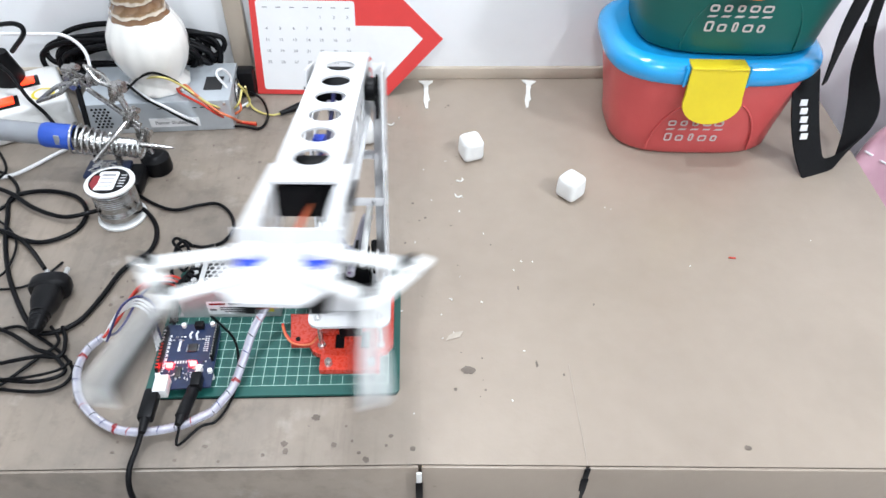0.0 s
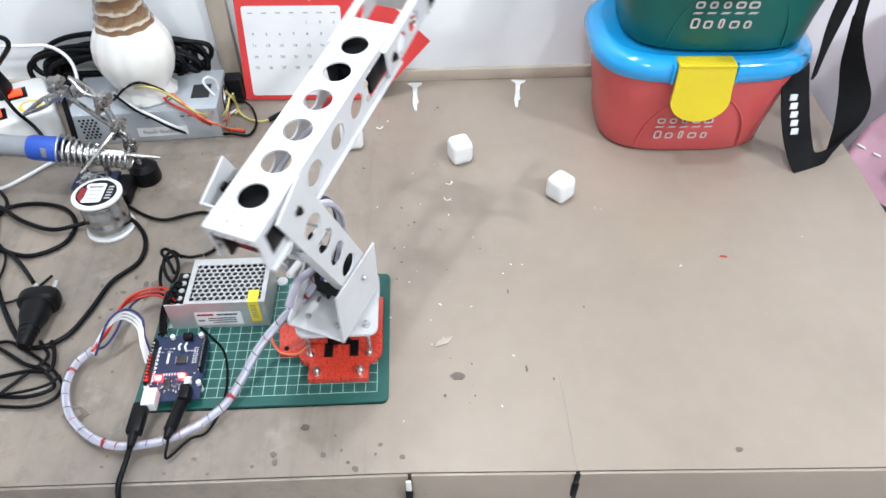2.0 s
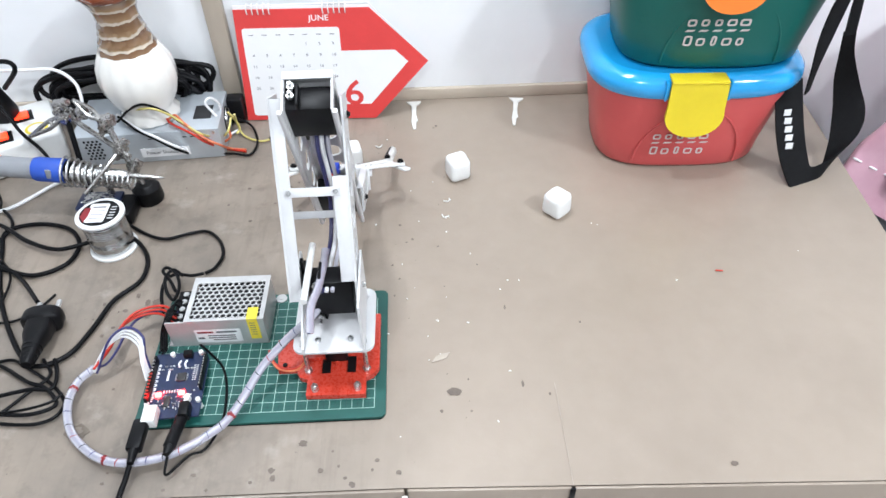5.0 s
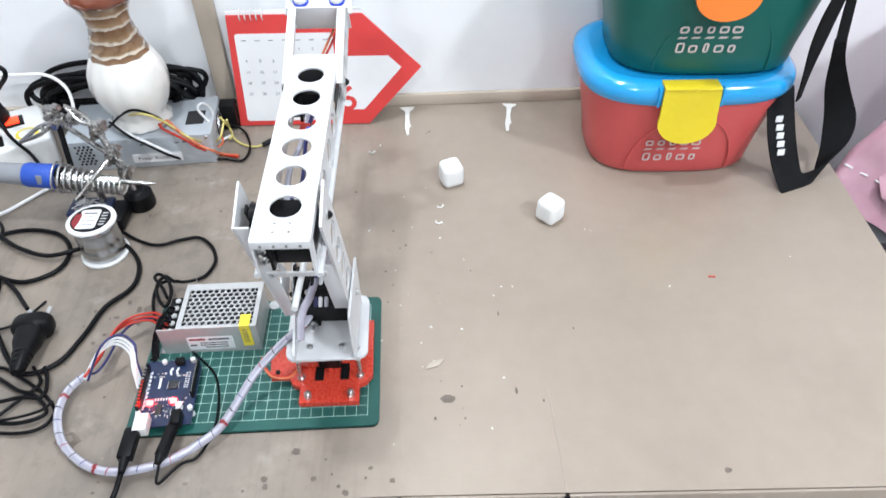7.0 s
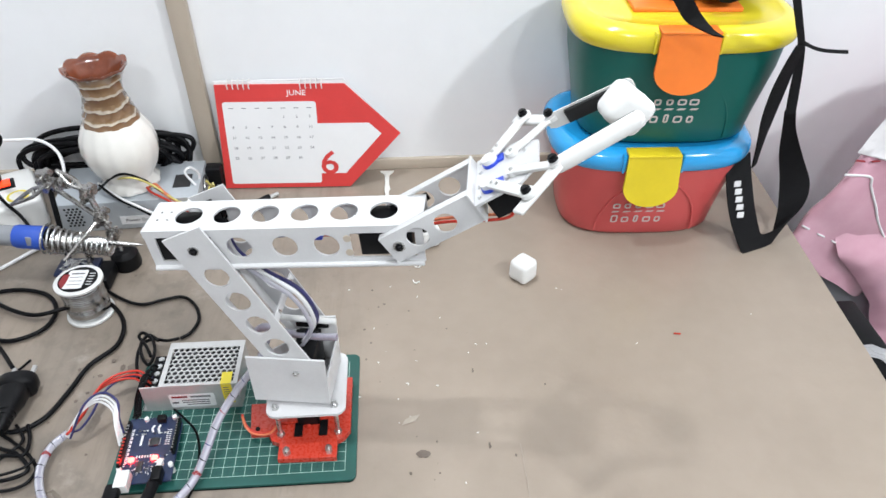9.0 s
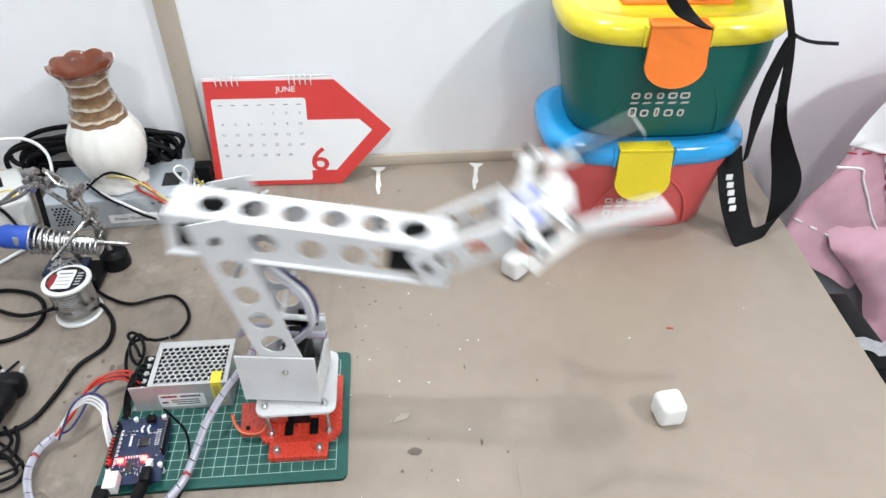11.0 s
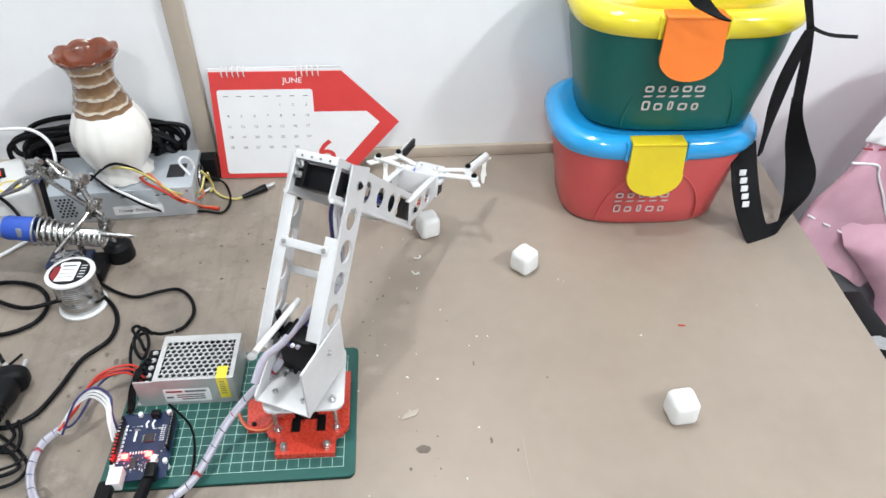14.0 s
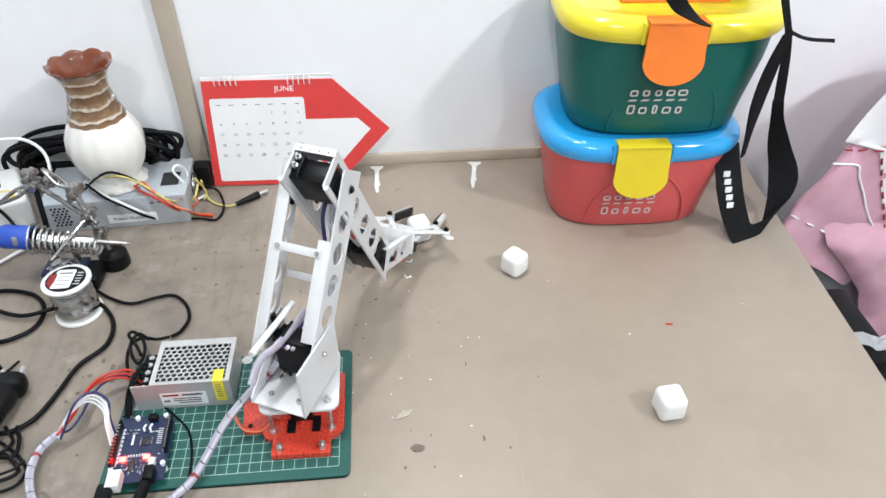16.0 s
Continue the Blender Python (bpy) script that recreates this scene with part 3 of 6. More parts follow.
    part("bearing_ring", Geo().cyl((L1, -0.0240, 0), (L1, -0.0252, 0), 0.0042, seg=20), STEEL, ua)
    part("servo_horn", Geo().cyl((L1, 0.0200, 0), (L1, 0.0260, 0), 0.009, seg=20).box((L1 - 0.006, 0.0275, 0), (0.034, 0.0022, 0.007), bevel=0.001).box((L1 - 0.006, 0.0275, 0), (0.007, 0.0022, 0.026), bevel=0.001), BLACK, ua, "black cross-shaped servo horn")
    # grey wires that run inside the upper arm
    for k, (dy, ma) in enumerate(((-0.004, CABLEGREY), (0.001, WHITEW), (0.005, BLUEW))):
        part("inner_wire", Geo().tube([(0.000, dy + 0.002, 0.012), (0.016, dy, -0.014), (0.034, dy - 0.004, -0.030 - 0.002 * k), (0.066, dy - 0.006, -0.034 - 0.002 * k), (0.094, dy - 0.005, -0.022), (0.118, dy - 0.003, -0.012), (0.140, dy - 0.003, -0.016)], 0.0019, seg=7), ma, ua)

    # forearm channel; x runs to the wrist
    top = [(-0.0075 + 0.0303 * k, 0.0, 0.0105) for k in range(6)]
    sid = [(x, 0.0, 0.0098) for x in (0.0335, 0.0690, 0.1010)]
    fa = part("forearm", Geo().holed(-0.038, 0.174, -0.0192, 0.0192, 0.0138, 0.0154, top), WHITE, arm, "white holed channel forearm")
    for y0, y1 in ((-0.0192, -0.0176), (0.0176, 0.0192)):
        g = Geo().holed(0.014, 0.1195, -0.0185, 0.0138, -y1, -y0, [(x, -0.0018, r) for x, _, r in sid], pose(0, 0, 0, 90, 0, 0))
        for a, b, z0, z1 in ((-0.038, -0.030, -0.0185, 0.0138), (-0.030, 0.014, 0.0090, 0.0138), (-0.030, 0.014, -0.0185, -0.0135), (0.1195, 0.168, 0.0090, 0.0138), (0.1195, 0.168, -0.0185, -0.0135), (0.168, 0.174, -0.0185, 0.0138)):
            g.box(((a + b) / 2, (y0 + y1) / 2, (z0 + z1) / 2), (b - a, y1 - y0, z1 - z0))
        part("side_panel", g, WHITE, fa, "white side panel with round holes")
    for y in (-0.0205, 0.0205):
        part("rolled_edge", Geo().tube([(-0.037, y, -0.0190), (0.173, y, -0.0190)], 0.0022, seg=10, smooth=False), WHITE, fa, "rolled lower edge")
    servo(fa, (-0.011, 0.0, -0.0035), "elbow_servo", flip=1)
    servo(fa, (0.1460, 0.0, -0.0025), "wrist_servo", flip=1)
    part("rear_flange", Geo().box((-0.0385, 0.0, 0.0118), (0.0014, 0.0380, 0.0068), bevel=0.0004), WHITE, fa, "narrow flange folded over the rear end")
    for y in (-0.0125, -0.0040, 0.0040, 0.0125):
        part("rivet", Geo().cyl((-0.0392, y, 0.0112), (-0.0395, y, 0.0112), 0.0010, seg=10), DARKSTEEL, fa)
    for x in (-0.031, -0.023):
        for y in (-0.005, 0.005):
            part("rivet", Geo().cyl((x, y, 0.0154), (x, y, 0.0157), 0.0010, seg=10), DARKSTEEL, fa)
    for z in (-0.004, 0.004):
        part("servo_bolt", Geo().cyl((-0.041, 0.013, z), (-0.030, 0.013, z), 0.0014, seg=10).cyl((-0.0365, 0.013, z), (-0.034, 0.013, z), 0.0030, seg=6), STEEL, fa)
    part("connector", Geo().box((0.098, 0.002, -0.004), (0.012, 0.008, 0.006), bevel=0.001), REDW, fa, "red wire connector")
    part("connector", Geo().box((0.090, -0.004, -0.0015), (0.010, 0.008, 0.008), bevel=0.001), BLUE, fa, "blue wire connector")
    for z in (-0.0085, 0.0045):
        for y in (-0.01935, 0.01935):
            part("side_knockout", Geo().cyl((0.1175, y - 0.0003, z), (0.1175, y + 0.0003, z), 0.0030, seg=16), TAN, fa, "small round hole in the side")
    part("inner_wire", Geo().tube([(0.010, 0.004, 0.0), (0.05, 0.008, -0.004), (0.09, 0.003, -0.006), (0.125, 0.002, -0.004)], 0.0022, seg=7), CABLEGREY, fa)
    part("inner_wire", Geo().tube([(0.012, -0.004, 0.0), (0.05, -0.002, -0.005), (0.09, 0.0, -0.003), (0.125, -0.003, -0.002)], 0.0016, seg=7), BLUEW, fa)

    # hand: side plates, end plate and jaw plate
    wh = [(0.0165, 0.0, 0.0085), (0.0405, 0.0, 0.0085)]
    ha = part("hand", Geo().box((0.0670, 0, 0.0), (0.0018, 0.0525, 0.026), bevel=0.0005), WHITE, arm, "white wrist end plate")
    for s in (-1, 1):
        y = s * 0.0231
        part("wrist_plate", Geo().holed(-0.010, 0.066, -0.0125, 0.0125, -y - 0.0009, -y + 0.0009, wh, pose(0, 0, 0, 90, 0, 0)), WHITE, ha, "white holed wrist plate")
        part("wrist_flange", Geo().box((0.028, s * 0.0202, 0.0119), (0.076, 0.0062, 0.0014), bevel=0.0004), WHITE, ha)
    jp = [(0.068, -0.0285), (0.104, -0.0270), (0.118, -0.0150), (0.119, 0.0150), (0.104, 0.0270), (0.068, 0.0285)]
    part("jaw_plate", Geo().outline(jp, 0.0025, 0.0045), WHITE, ha, "white jaw mounting plate")
    for s in (-1, 1):
        part("jaw_servo", Geo().box((0.085, s * 0.0155, -0.0078), (0.023, 0.012, 0.020), bevel=0.0008), BLACK, ha, "small dark servo under the jaw plate")
        part("gear_cap", Geo().cyl((0.081, s * 0.0155, 0.0045), (0.081, s * 0.0155, 0.0068), 0.0068, seg=20).box((0.0865, s * 0.0155, 0.0055), (0.010, 0.009, 0.002), bevel=0.0006), BLUE, ha, "blue servo boss")
        for x, y in ((0.072, 0.022), (0.072, 0.009), (0.094, 0.0155), (0.108, 0.010)):
            screw(ha, (x, s * y, 0.0045), (0, 0, 1), 0.0015, 0.0009)
        screw(ha, (0.0665, s * 0.0215, -0.009), (-1, 0, 0), 0.0018, 0.001)
    screw(ha, (0.0, -0.0240, 0), (0, -1, 0), 0.0030, 0.0024, True)
    part("bearing_ring", Geo().cyl((0, -0.0240, 0), (0, -0.0252, 0), 0.0045, seg=20), STEEL, ha)
    part("servo_horn", Geo().cyl((0, 0.0195, 0), (0, 0.0222, 0), 0.009, seg=20).box((0.006, 0.0252, 0), (0.030, 0.0022, 0.007), bevel=0.001), BLACK, ha)
    part("jaw_wire", Geo().tube([(0.088, -0.010, -0.017), (0.078, -0.012, -0.026), (0.055, -0.008, -0.020), (0.030, -0.004, -0.010), (0.005, 0.0, -0.006)], 0.0012, seg=6), REDW, ha)
    part("jaw_wire", Geo().tube([(0.088, -0.008, -0.017), (0.080, -0.010, -0.024), (0.056, -0.006, -0.017), (0.030, -0.002, -0.008), (0.005, 0.002, -0.004)], 0.0012, seg=6), ORANGEW, ha)
    PARTS.update(bracket=br, upper=ua, fore=fa, hand=ha)

    # jaws: rear lever, front lever and finger on each side
    for s, tag in ((1, "left"), (-1, "right")):
        rl = part("rear_lever", Geo().box((0.023, 0, 0.0086), (0.046, 0.0085, 0.0032), bevel=0.001).cyl((0, 0, 0.0068), (0, 0, 0.0104), 0.0058, seg=18).cyl((0.046, 0, 0.0070), (0.046, 0, 0.0102), 0.0052, seg=18), WHITEP, arm, "white jaw lever")
        for x in (0.006, 0.012):
            screw(rl, (x, 0, 0.0104), (0, 0, 1), 0.0013, 0.0008)
        fl = part("front_lever", Geo().box((0.0185, 0, 0.0066), (0.037, 0.0072, 0.0030), bevel=0.001).cyl((0, 0, 0.0046), (0, 0, 0.0084), 0.0045, seg=18).cyl((0.037, 0, 0.0050), (0.037, 0, 0.0082), 0.0045, seg=18), WHITEP, arm, "white jaw lever")
        screw(fl, (0, 0, 0.0084), (0, 0, 1), 0.0016, 0.0009)
        # finger: origin on the front pin, x along the finger, a bent tail to the rear pin
        a = s * radians(-38.0)
        rx, ry = -0.0285 * math.cos(a), -0.0285 * math.sin(a)
        tail = pose(0, 0, 0, 0, 0, math.degrees(a))
        g = Geo().box((-0.0175, 0, 0.0045), (0.037, 0.0098, 0.0036), tail, bevel=0.0014)
        g.box((-0.0370, 0, 0.0045), (0.012, 0.0095, 0.0036), tail, bevel=0.0014)
        pr = [(0.0045 * math.cos(radians(k)), 0.0062 * math.sin(radians(k))) for k in range(0, 181, 20)]
        o = []
        for x, sc in ((-0.004, 0.7), (0.0, 0.95), (0.006, 1.0), (0.056, 1.0), (0.0595, 0.85), (0.061, 0.5)):
            o.append([(x, -s * 0.0015 + s * 1.25 * yy * sc, 0.0045 + zz * sc) for zz, yy in [(math.cos(radians(k)) * 0.0064, math.sin(radians(k)) * 0.0044) for k in range(0, 181, 20)]])
        vs = [p for ring in o for p in ring]
        n = len(o[0])
        fs = [[i * n + k, i * n + (k + 1) % n, (i + 1) * n + (k + 1) % n, (i + 1) * n + k] for i in range(len(o) - 1) for k in range(n)]
        fs += [list(range(n))[::-1], [(len(o) - 1) * n + k for k in range(n)]]
        if s > 0:
            fs = [f[::-1] for f in fs]
        g.add(vs, fs)
        fi = part("finger", g, WHITEP, arm, "white half-round jaw finger", 50)
        part("grip_pad", Geo().box((0.0345, -s * 0.0033, 0.0045), (0.047, 0.0034, 0.0108), bevel=0.0012), SHADE, fi, "black rubber grip pad")
        for x, y in ((0.0, 0.0), (rx, ry)):
            part("pin", Geo().cyl((x, y, 0.0102), (x, y, 0.0128), 0.0034, seg=14).cyl((x, y, 0.0128), (x, y, 0.0142), 0.0022, seg=12), BLACK, fi, "black pivot screw")
        PARTS.update({"rear_" + tag: rl, "front_" + tag: fl, "finger_" + tag: fi})
    return arm


robot_arm()

# ---- marshmallows ----


def marsh_mesh(seed):
    bm = bmesh.new()
    bmesh.ops.create_cube(bm, size=0.0262)
    bmesh.ops.bevel(bm, geom=list(bm.edges), offset=0.0062, segments=4, profile=0.5, affect="EDGES")
    bmesh.ops.subdivide_edges(bm, edges=[e for e in bm.edges if e.calc_length() > 0.008], cuts=3, use_grid_fill=True)
    for v in bm.verts:
        v.co *= 1 + 0.05 * noise.noise(v.co * 70 + Vector((seed, 0, 0)))
    me = bpy.data.meshes.new("marshmallow")
    bm.to_mesh(me)
    bm.free()
    me.materials.append(SUGAR)
    me.shade_smooth()
    low = min(v.co.z for v in me.vertices)
    for v in me.vertices:
        v.co.z = (v.co.z - low) * 1.10 - 0.0140
    return me


MARSH = {}
for key, (x, y, turn) in {"far": (0.172, 0.372, 12), "middle": (0.303, 0.338, 20), "near": (0.412, 0.264, 42)}.items():
    ob = new("marshmallow", marsh_mesh(len(key) * 3.1))
    ob.matrix_basis = pose(x, y, 0.0140, 0, 0, turn)
    MARSH[key] = tagged(ob, {"far": "white cube marshmallow carried by the arm", "middle": "white cube marshmallow beside the gripper's target", "near": "white cube marshmallow on the table"}[key], "marshmallow", "marshmallows on the table")
# ---- cutting mat and electronics ----


def rounded(x0, y0, x1, y1, r, k=5):
    out = []
    for cx, cy, a0 in ((x1 - r, y1 - r, 0), (x0 + r, y1 - r, 90), (x0 + r, y0 + r, 180), (x1 - r, y0 + r, 270)):
        out += [(cx + r * math.cos(radians(a0 + 90 * i / k)), cy + r * math.sin(radians(a0 + 90 * i / k))) for i in range(k + 1)]
    return out


def cutting_mat():
    t = thing("cutting_mat", "green cutting mat with a printed centimetre grid", "cutting mat")
    part("sheet", Geo().outline(rounded(0, 0, 0.2205, 0.1505, 0.006), 0.0004, 0.0030), MATG, t)
    # thin black copy of the outline, set 0.8 mm forward of the sheet
    part("dark_underside", Geo().outline(rounded(0.0006, -0.0008, 0.2200, 0.1498, 0.006), 0.0, 0.0004), BLACK, t, "thin black layer under the mat")
    g, d = Geo(), Geo()
    x0, y0, nx, ny = 0.0102, 0.0100, 20, 13
    for i in range(nx + 1):
        w = 0.0005 if i in (0, nx) else 0.00042
        g.box((x0 + 0.01 * i, y0 + 0.005 * ny, 0.00308), (w, 0.01 * ny, 0.0001))
        if i < nx:
            d.box((x0 + 0.01 * i + 0.005, y0 + 0.005 * ny, 0.00306), (0.0004, 0.01 * ny, 0.0001))
    for j in range(ny + 1):
        g.box((x0 + 0.005 * nx, y0 + 0.01 * j, 0.00309), (0.01 * nx, 0.00042, 0.0001))
        if j < ny:
            d.box((x0 + 0.005 * nx, y0 + 0.01 * j + 0.005, 0.00306), (0.01 * nx, 0.0004, 0.0001))
    tagged(part("printed_grid", g, MATLINE, t, "pale printed grid lines"), kind="stuff")
    tagged(part("printed_half_grid", d, MATLINE2, t, "dark half-centimetre lines"), kind="stuff")


def control_board():
    t = thing("microcontroller_board", "blue microcontroller board with lit red lamps", "circuit board", pose(0.0330, 0.0375, 0.0031, 0, 0, 2.5) @ Matrix.Diagonal((0.92, 1.03, 1, 1)))
    part("board", Geo().outline([(-0.0267, -0.034), (0.0267, -0.034), (0.0267, 0.026), (0.024, 0.0285), (0.024, 0.033), (0.0215, 0.0345), (-0.0267, 0.0345)], 0.0075, 0.0092), PCB, t)
    for x, y in ((-0.024, -0.020), (0.024, -0.019), (-0.010, 0.032), (0.018, 0.032)):
        part("spacer", Geo().cyl((x, y, 0.0), (x, y, 0.0125), 0.0023, seg=12), WHITEP, t)
    part("usb_socket", Geo().box((-0.0160, -0.0345, 0.0145), (0.0120, 0.0160, 0.0106), bevel=0.0005), WHITEP, t, "silvery white socket")
    part("power_jack", Geo().box((0.0150, -0.0315, 0.0145), (0.0090, 0.0135, 0.0106), bevel=0.0008), BLACK, t)
    part("header_strip", Geo().box((-0.0243, 0.004, 0.0131), (0.0026, 0.047, 0.0080), bevel=0.0003), BLACK, t)
    part("header_strip", Geo().box((0.0243, 0.010, 0.0131), (0.0026, 0.036, 0.0080), bevel=0.0003), BLACK, t)
    for k in range(12):
        # first eight pins coloured red for the red lamps' light falling on them
        part("header_pin", Geo().box((-0.0243, -0.017 + 0.0035 * k, 0.0175), (0.0022, 0.0013, 0.001)), REDW if k < 8 else STEEL, t)
        part("header_pin", Geo().box((0.0243, -0.006 + 0.0029 * k, 0.0175), (0.0011, 0.0014, 0.001)), DARKSTEEL, t)
    part("chip", Geo().box((0.003, 0.007, 0.0100), (0.0085, 0.0085, 0.0016), pose(0, 0, 0, 0, 0, 0), bevel=0.0003), CHIP, t)
    for k in range(8):
        part("chip_leg", Geo().box((-0.0023, 0.0037 + 0.00095 * k, 0.0097), (0.0012, 0.0004, 0.0006)), STEEL, t)
        part("chip_leg", Geo().box((0.0083, 0.0037 + 0.00095 * k, 0.0097), (0.0012, 0.0004, 0.0006)), STEEL, t)
    part("chip", Geo().box((-0.006, -0.018, 0.0100), (0.0055, 0.0105, 0.0016), bevel=0.0003), CHIP, t)
    for x, y in ((0.0140, -0.0170), (0.0140, -0.0225)):
        part("capacitor", Geo().cyl((x, y, 0.0092), (x, y, 0.0145), 0.0031, seg=18), WHITEP, t, "bright metal capacitor")
    part("pin_block", Geo().box((0.006, 0.030, 0.0125), (0.0085, 0.0055, 0.0062), bevel=0.0003), BLACK, t)
    for x, y in ((-0.0155, -0.0105), (0.0065, -0.0100)):
        part("led", Geo().box((x, y, 0.0102), (0.0058, 0.0042, 0.0026), bevel=0.0004), LEDRED, t, "lit red lamp")
    rnd = random.Random(4)
    for k in range(22):
        x, y = rnd.uniform(-0.017, 0.018), rnd.choice((-0.012, -0.0145, 0.0165, 0.020, -0.008))
        part("small_component", Geo().box((x, y, 0.0096), (0.0020, 0.0010, 0.0008)), rnd.choice((WHITEP, CHIP, STEEL)), t)
    for k in range(60):
        x, y = rnd.uniform(-0.016, 0.012), rnd.uniform(-0.026, -0.0125)
        part("small_component", Geo().box((x, y, 0.0095), rnd.choice(((0.0016, 0.0007, 0.0006), (0.0007, 0.0016, 0.0006), (0.0010, 0.0010, 0.0004)))), rnd.choice((PAPER, CHIP, STEEL, PALEINK)), t)
    for k in range(7):
        part("led_resistor", Geo().box((-0.011 + 0.0026 * k, -0.0075, 0.0096), (0.0011, 0.0024, 0.0008)), PAPER, t)
    for x, y0, n in ((-0.0215, -0.016, 18), (0.0212, -0.004, 14), (0.0140, 0.004, 8), (0.0165, 0.004, 8)):
        for k in range(n):
            part("print_bar", Geo().box((x, y0 + 0.0022 * k, 0.00925), (0.0019, 0.0009, 0.0001)), PAPER, t)
    # printed marks: bars for the maker's lettering
    part("print_bar", Geo().box((-0.0105, 0.010, 0.00925), (0.0022, 0.0110, 0.0001)), PAPER, t, "white printed mark")
    for a in (-1, 1):
        part("print_bar", Geo().tube([(0.002 + a * 0.003, 0.018, 0.0093), (0.0005 + a * 0.003, 0.022, 0.0093), (0.002 + a * 0.003, 0.0255, 0.0093)], 0.0011, seg=6), PAPER, t, "white printed mark")
    for k in range(9):
        part("print_bar", Geo().box((-0.0205, -0.012 + 0.0042 * k, 0.00925), (0.0018, 0.0024, 0.0001)), PAPER, t)


def power_supply():
    t = thing("switching_power_supply", "perforated metal power supply box with a yellow sticker", "power supply")
    x0, x1, y0, y1, z0, z1 = 0.0345, 0.1075, 0.0885, 0.1440, 0.0032, 0.0390
    part("tray", Geo().box(((0.012 + x1) / 2, (y0 + y1) / 2, z0 + 0.0008), (x1 - 0.012, y1 - y0, 0.0016)).box(((0.016 + x1) / 2, y0 + 0.0005, (z0 + z1) / 2 - 0.001), (x1 - 0.016, 0.0012, z1 - z0 - 0.002)), TINNED, t)
    part("end_plate", Geo().box((x1 - 0.0006, (y0 + y1) / 2, (z0 + z1) / 2), (0.0012, y1 - y0 - 0.003, z1 - z0 - 0.002), bevel=0.0003), TINNED, t)
    part("rear_plate", Geo().box(((x0 + x1) / 2, y1 - 0.0006, (z0 + z1) / 2), (x1 - x0 - 0.003, 0.0012, z1 - z0 - 0.002)), TINNED, t)
    # solid dark block, gives the shade seen through the cover's holes
    part("dark_filler", Geo().box(((x0 + x1) / 2, (y0 + y1) / 2, 0.020), (x1 - x0 - 0.006, y1 - y0 - 0.006, 0.026)), CHIP, t, "dark block standing in for the shaded inside")
    # cover: a sheet with rows of round holes
    g = Geo()
    p, r = 0.0058, 0.00238
    cols, rows = 11, 9
    mx, my = x0 + 0.0062, y0 + 0.0052
    for j in range(rows):
        for i in range(cols):
            cx, cy = mx + p * (i + 0.5 * (j % 2)), my + 0.866 * p * j
            hexa = [(cx + p / math.sqrt(3) * math.sin(radians(60 * k)), cy + p / math.sqrt(3) * math.cos(radians(60 * k))) for k in range(6)]
            out = []
            for k in range(6):
                a, b = hexa[k], hexa[(k + 1) % 6]
                out += [a, ((a[0] + b[0]) / 2, (a[1] + b[1]) / 2)]
            vs = []
            for k, (ox, oy) in enumerate(out):
                an = radians(30 * k)
                vs += [(ox, oy, z1), (cx + r * math.sin(an), cy + r * math.cos(an), z1), (cx + r * math.sin(an), cy + r * math.cos(an), z1 - 0.0012)]
            fs = []
            for k in range(12):
                j2 = (k + 1) % 12
                fs += [[3 * k, 3 * k + 1, 3 * j2 + 1, 3 * j2], [3 * k + 1, 3 * k + 2, 3 * j2 + 2, 3 * j2 + 1]]
            g.add(vs, fs)
    hx0, hx1 = mx - p * 0.45, mx + p * (cols - 0.05)
    hy0, hy1 = my - p * 0.5, my + 0.866 * p * (rows - 1) + p * 0.5
    zc = z1 - 0.0008
    g.box(((x0 + hx0) / 2, (y0 + y1) / 2, zc), (hx0 - x0 + 0.001, y1 - y0, 0.0012)).box(((x1 + hx1) / 2, (y0 + y1) / 2, zc), (x1 - hx1 + 0.001, y1 - y0, 0.0012))
    g.box(((x0 + x1) / 2, (y0 + hy0) / 2, zc), (x1 - x0, hy0 - y0 + 0.001, 0.00118)).box(((x0 + x1) / 2, (y1 + hy1) / 2, zc), (x1 - x0, y1 - hy1 + 0.001, 0.00118))
    part("perforated_cover", g, TINNED, t, "metal cover with rows of round holes")
    part("rating_label", Geo().outline(rounded(0.0405, 0.0078, 0.0835, 0.0255, 0.0012), 0, 0.0003, pose(0, y0 - 0.0002, 0, 90, 0, 0)), PAPER, t, "grey-white rating label")
    for k, (a, b, h, ma) in enumerate(((0.043, 0.058, 0.0225, SPOOLRED), (0.061, 0.080, 0.0225, INK), (0.052, 0.078, 0.0175, INK), (0.052, 0.078, 0.0145, INK), (0.056, 0.078, 0.0115, INK), (0.0425, 0.0485, 0.0145, INK))):
        part("label_bar", Geo().box(((a + b) / 2, y0 - 0.0007, h), (b - a, 0.0003, 0.0022 if k in (0, 1, 5) else 0.0012)), ma, t)
    part("sticker", Geo().box((0.0970, y0 - 0.0004, 0.0245), (0.0098, 0.0004, 0.0275)).box((0.0970, y0 + 0.0065, z1 + 0.0002), (0.0098, 0.0145, 0.0004)), YELLOWS, t, "yellow warning sticker")
    for k in range(6):
        part("sticker_bar", Geo().box((0.0965, y0 - 0.0007, 0.0175 + 0.0032 * k), (0.0052, 0.0003, 0.0009)), INK, t)
    part("terminal_block", Geo().box((0.0245, (y0 + y1) / 2, 0.0145), (0.0170, y1 - y0 - 0.006, 0.0195), bevel=0.0008), BLACK, t, "black screw terminal block")
    for k in range(5):
        part("terminal_screw", Geo().cyl((0.0235, y0 + 0.009 + 0.0095 * k, 0.0242), (0.0235, y0 + 0.009 + 0.0095 * k, 0.0258), 0.0028, seg=12), STEEL, t)
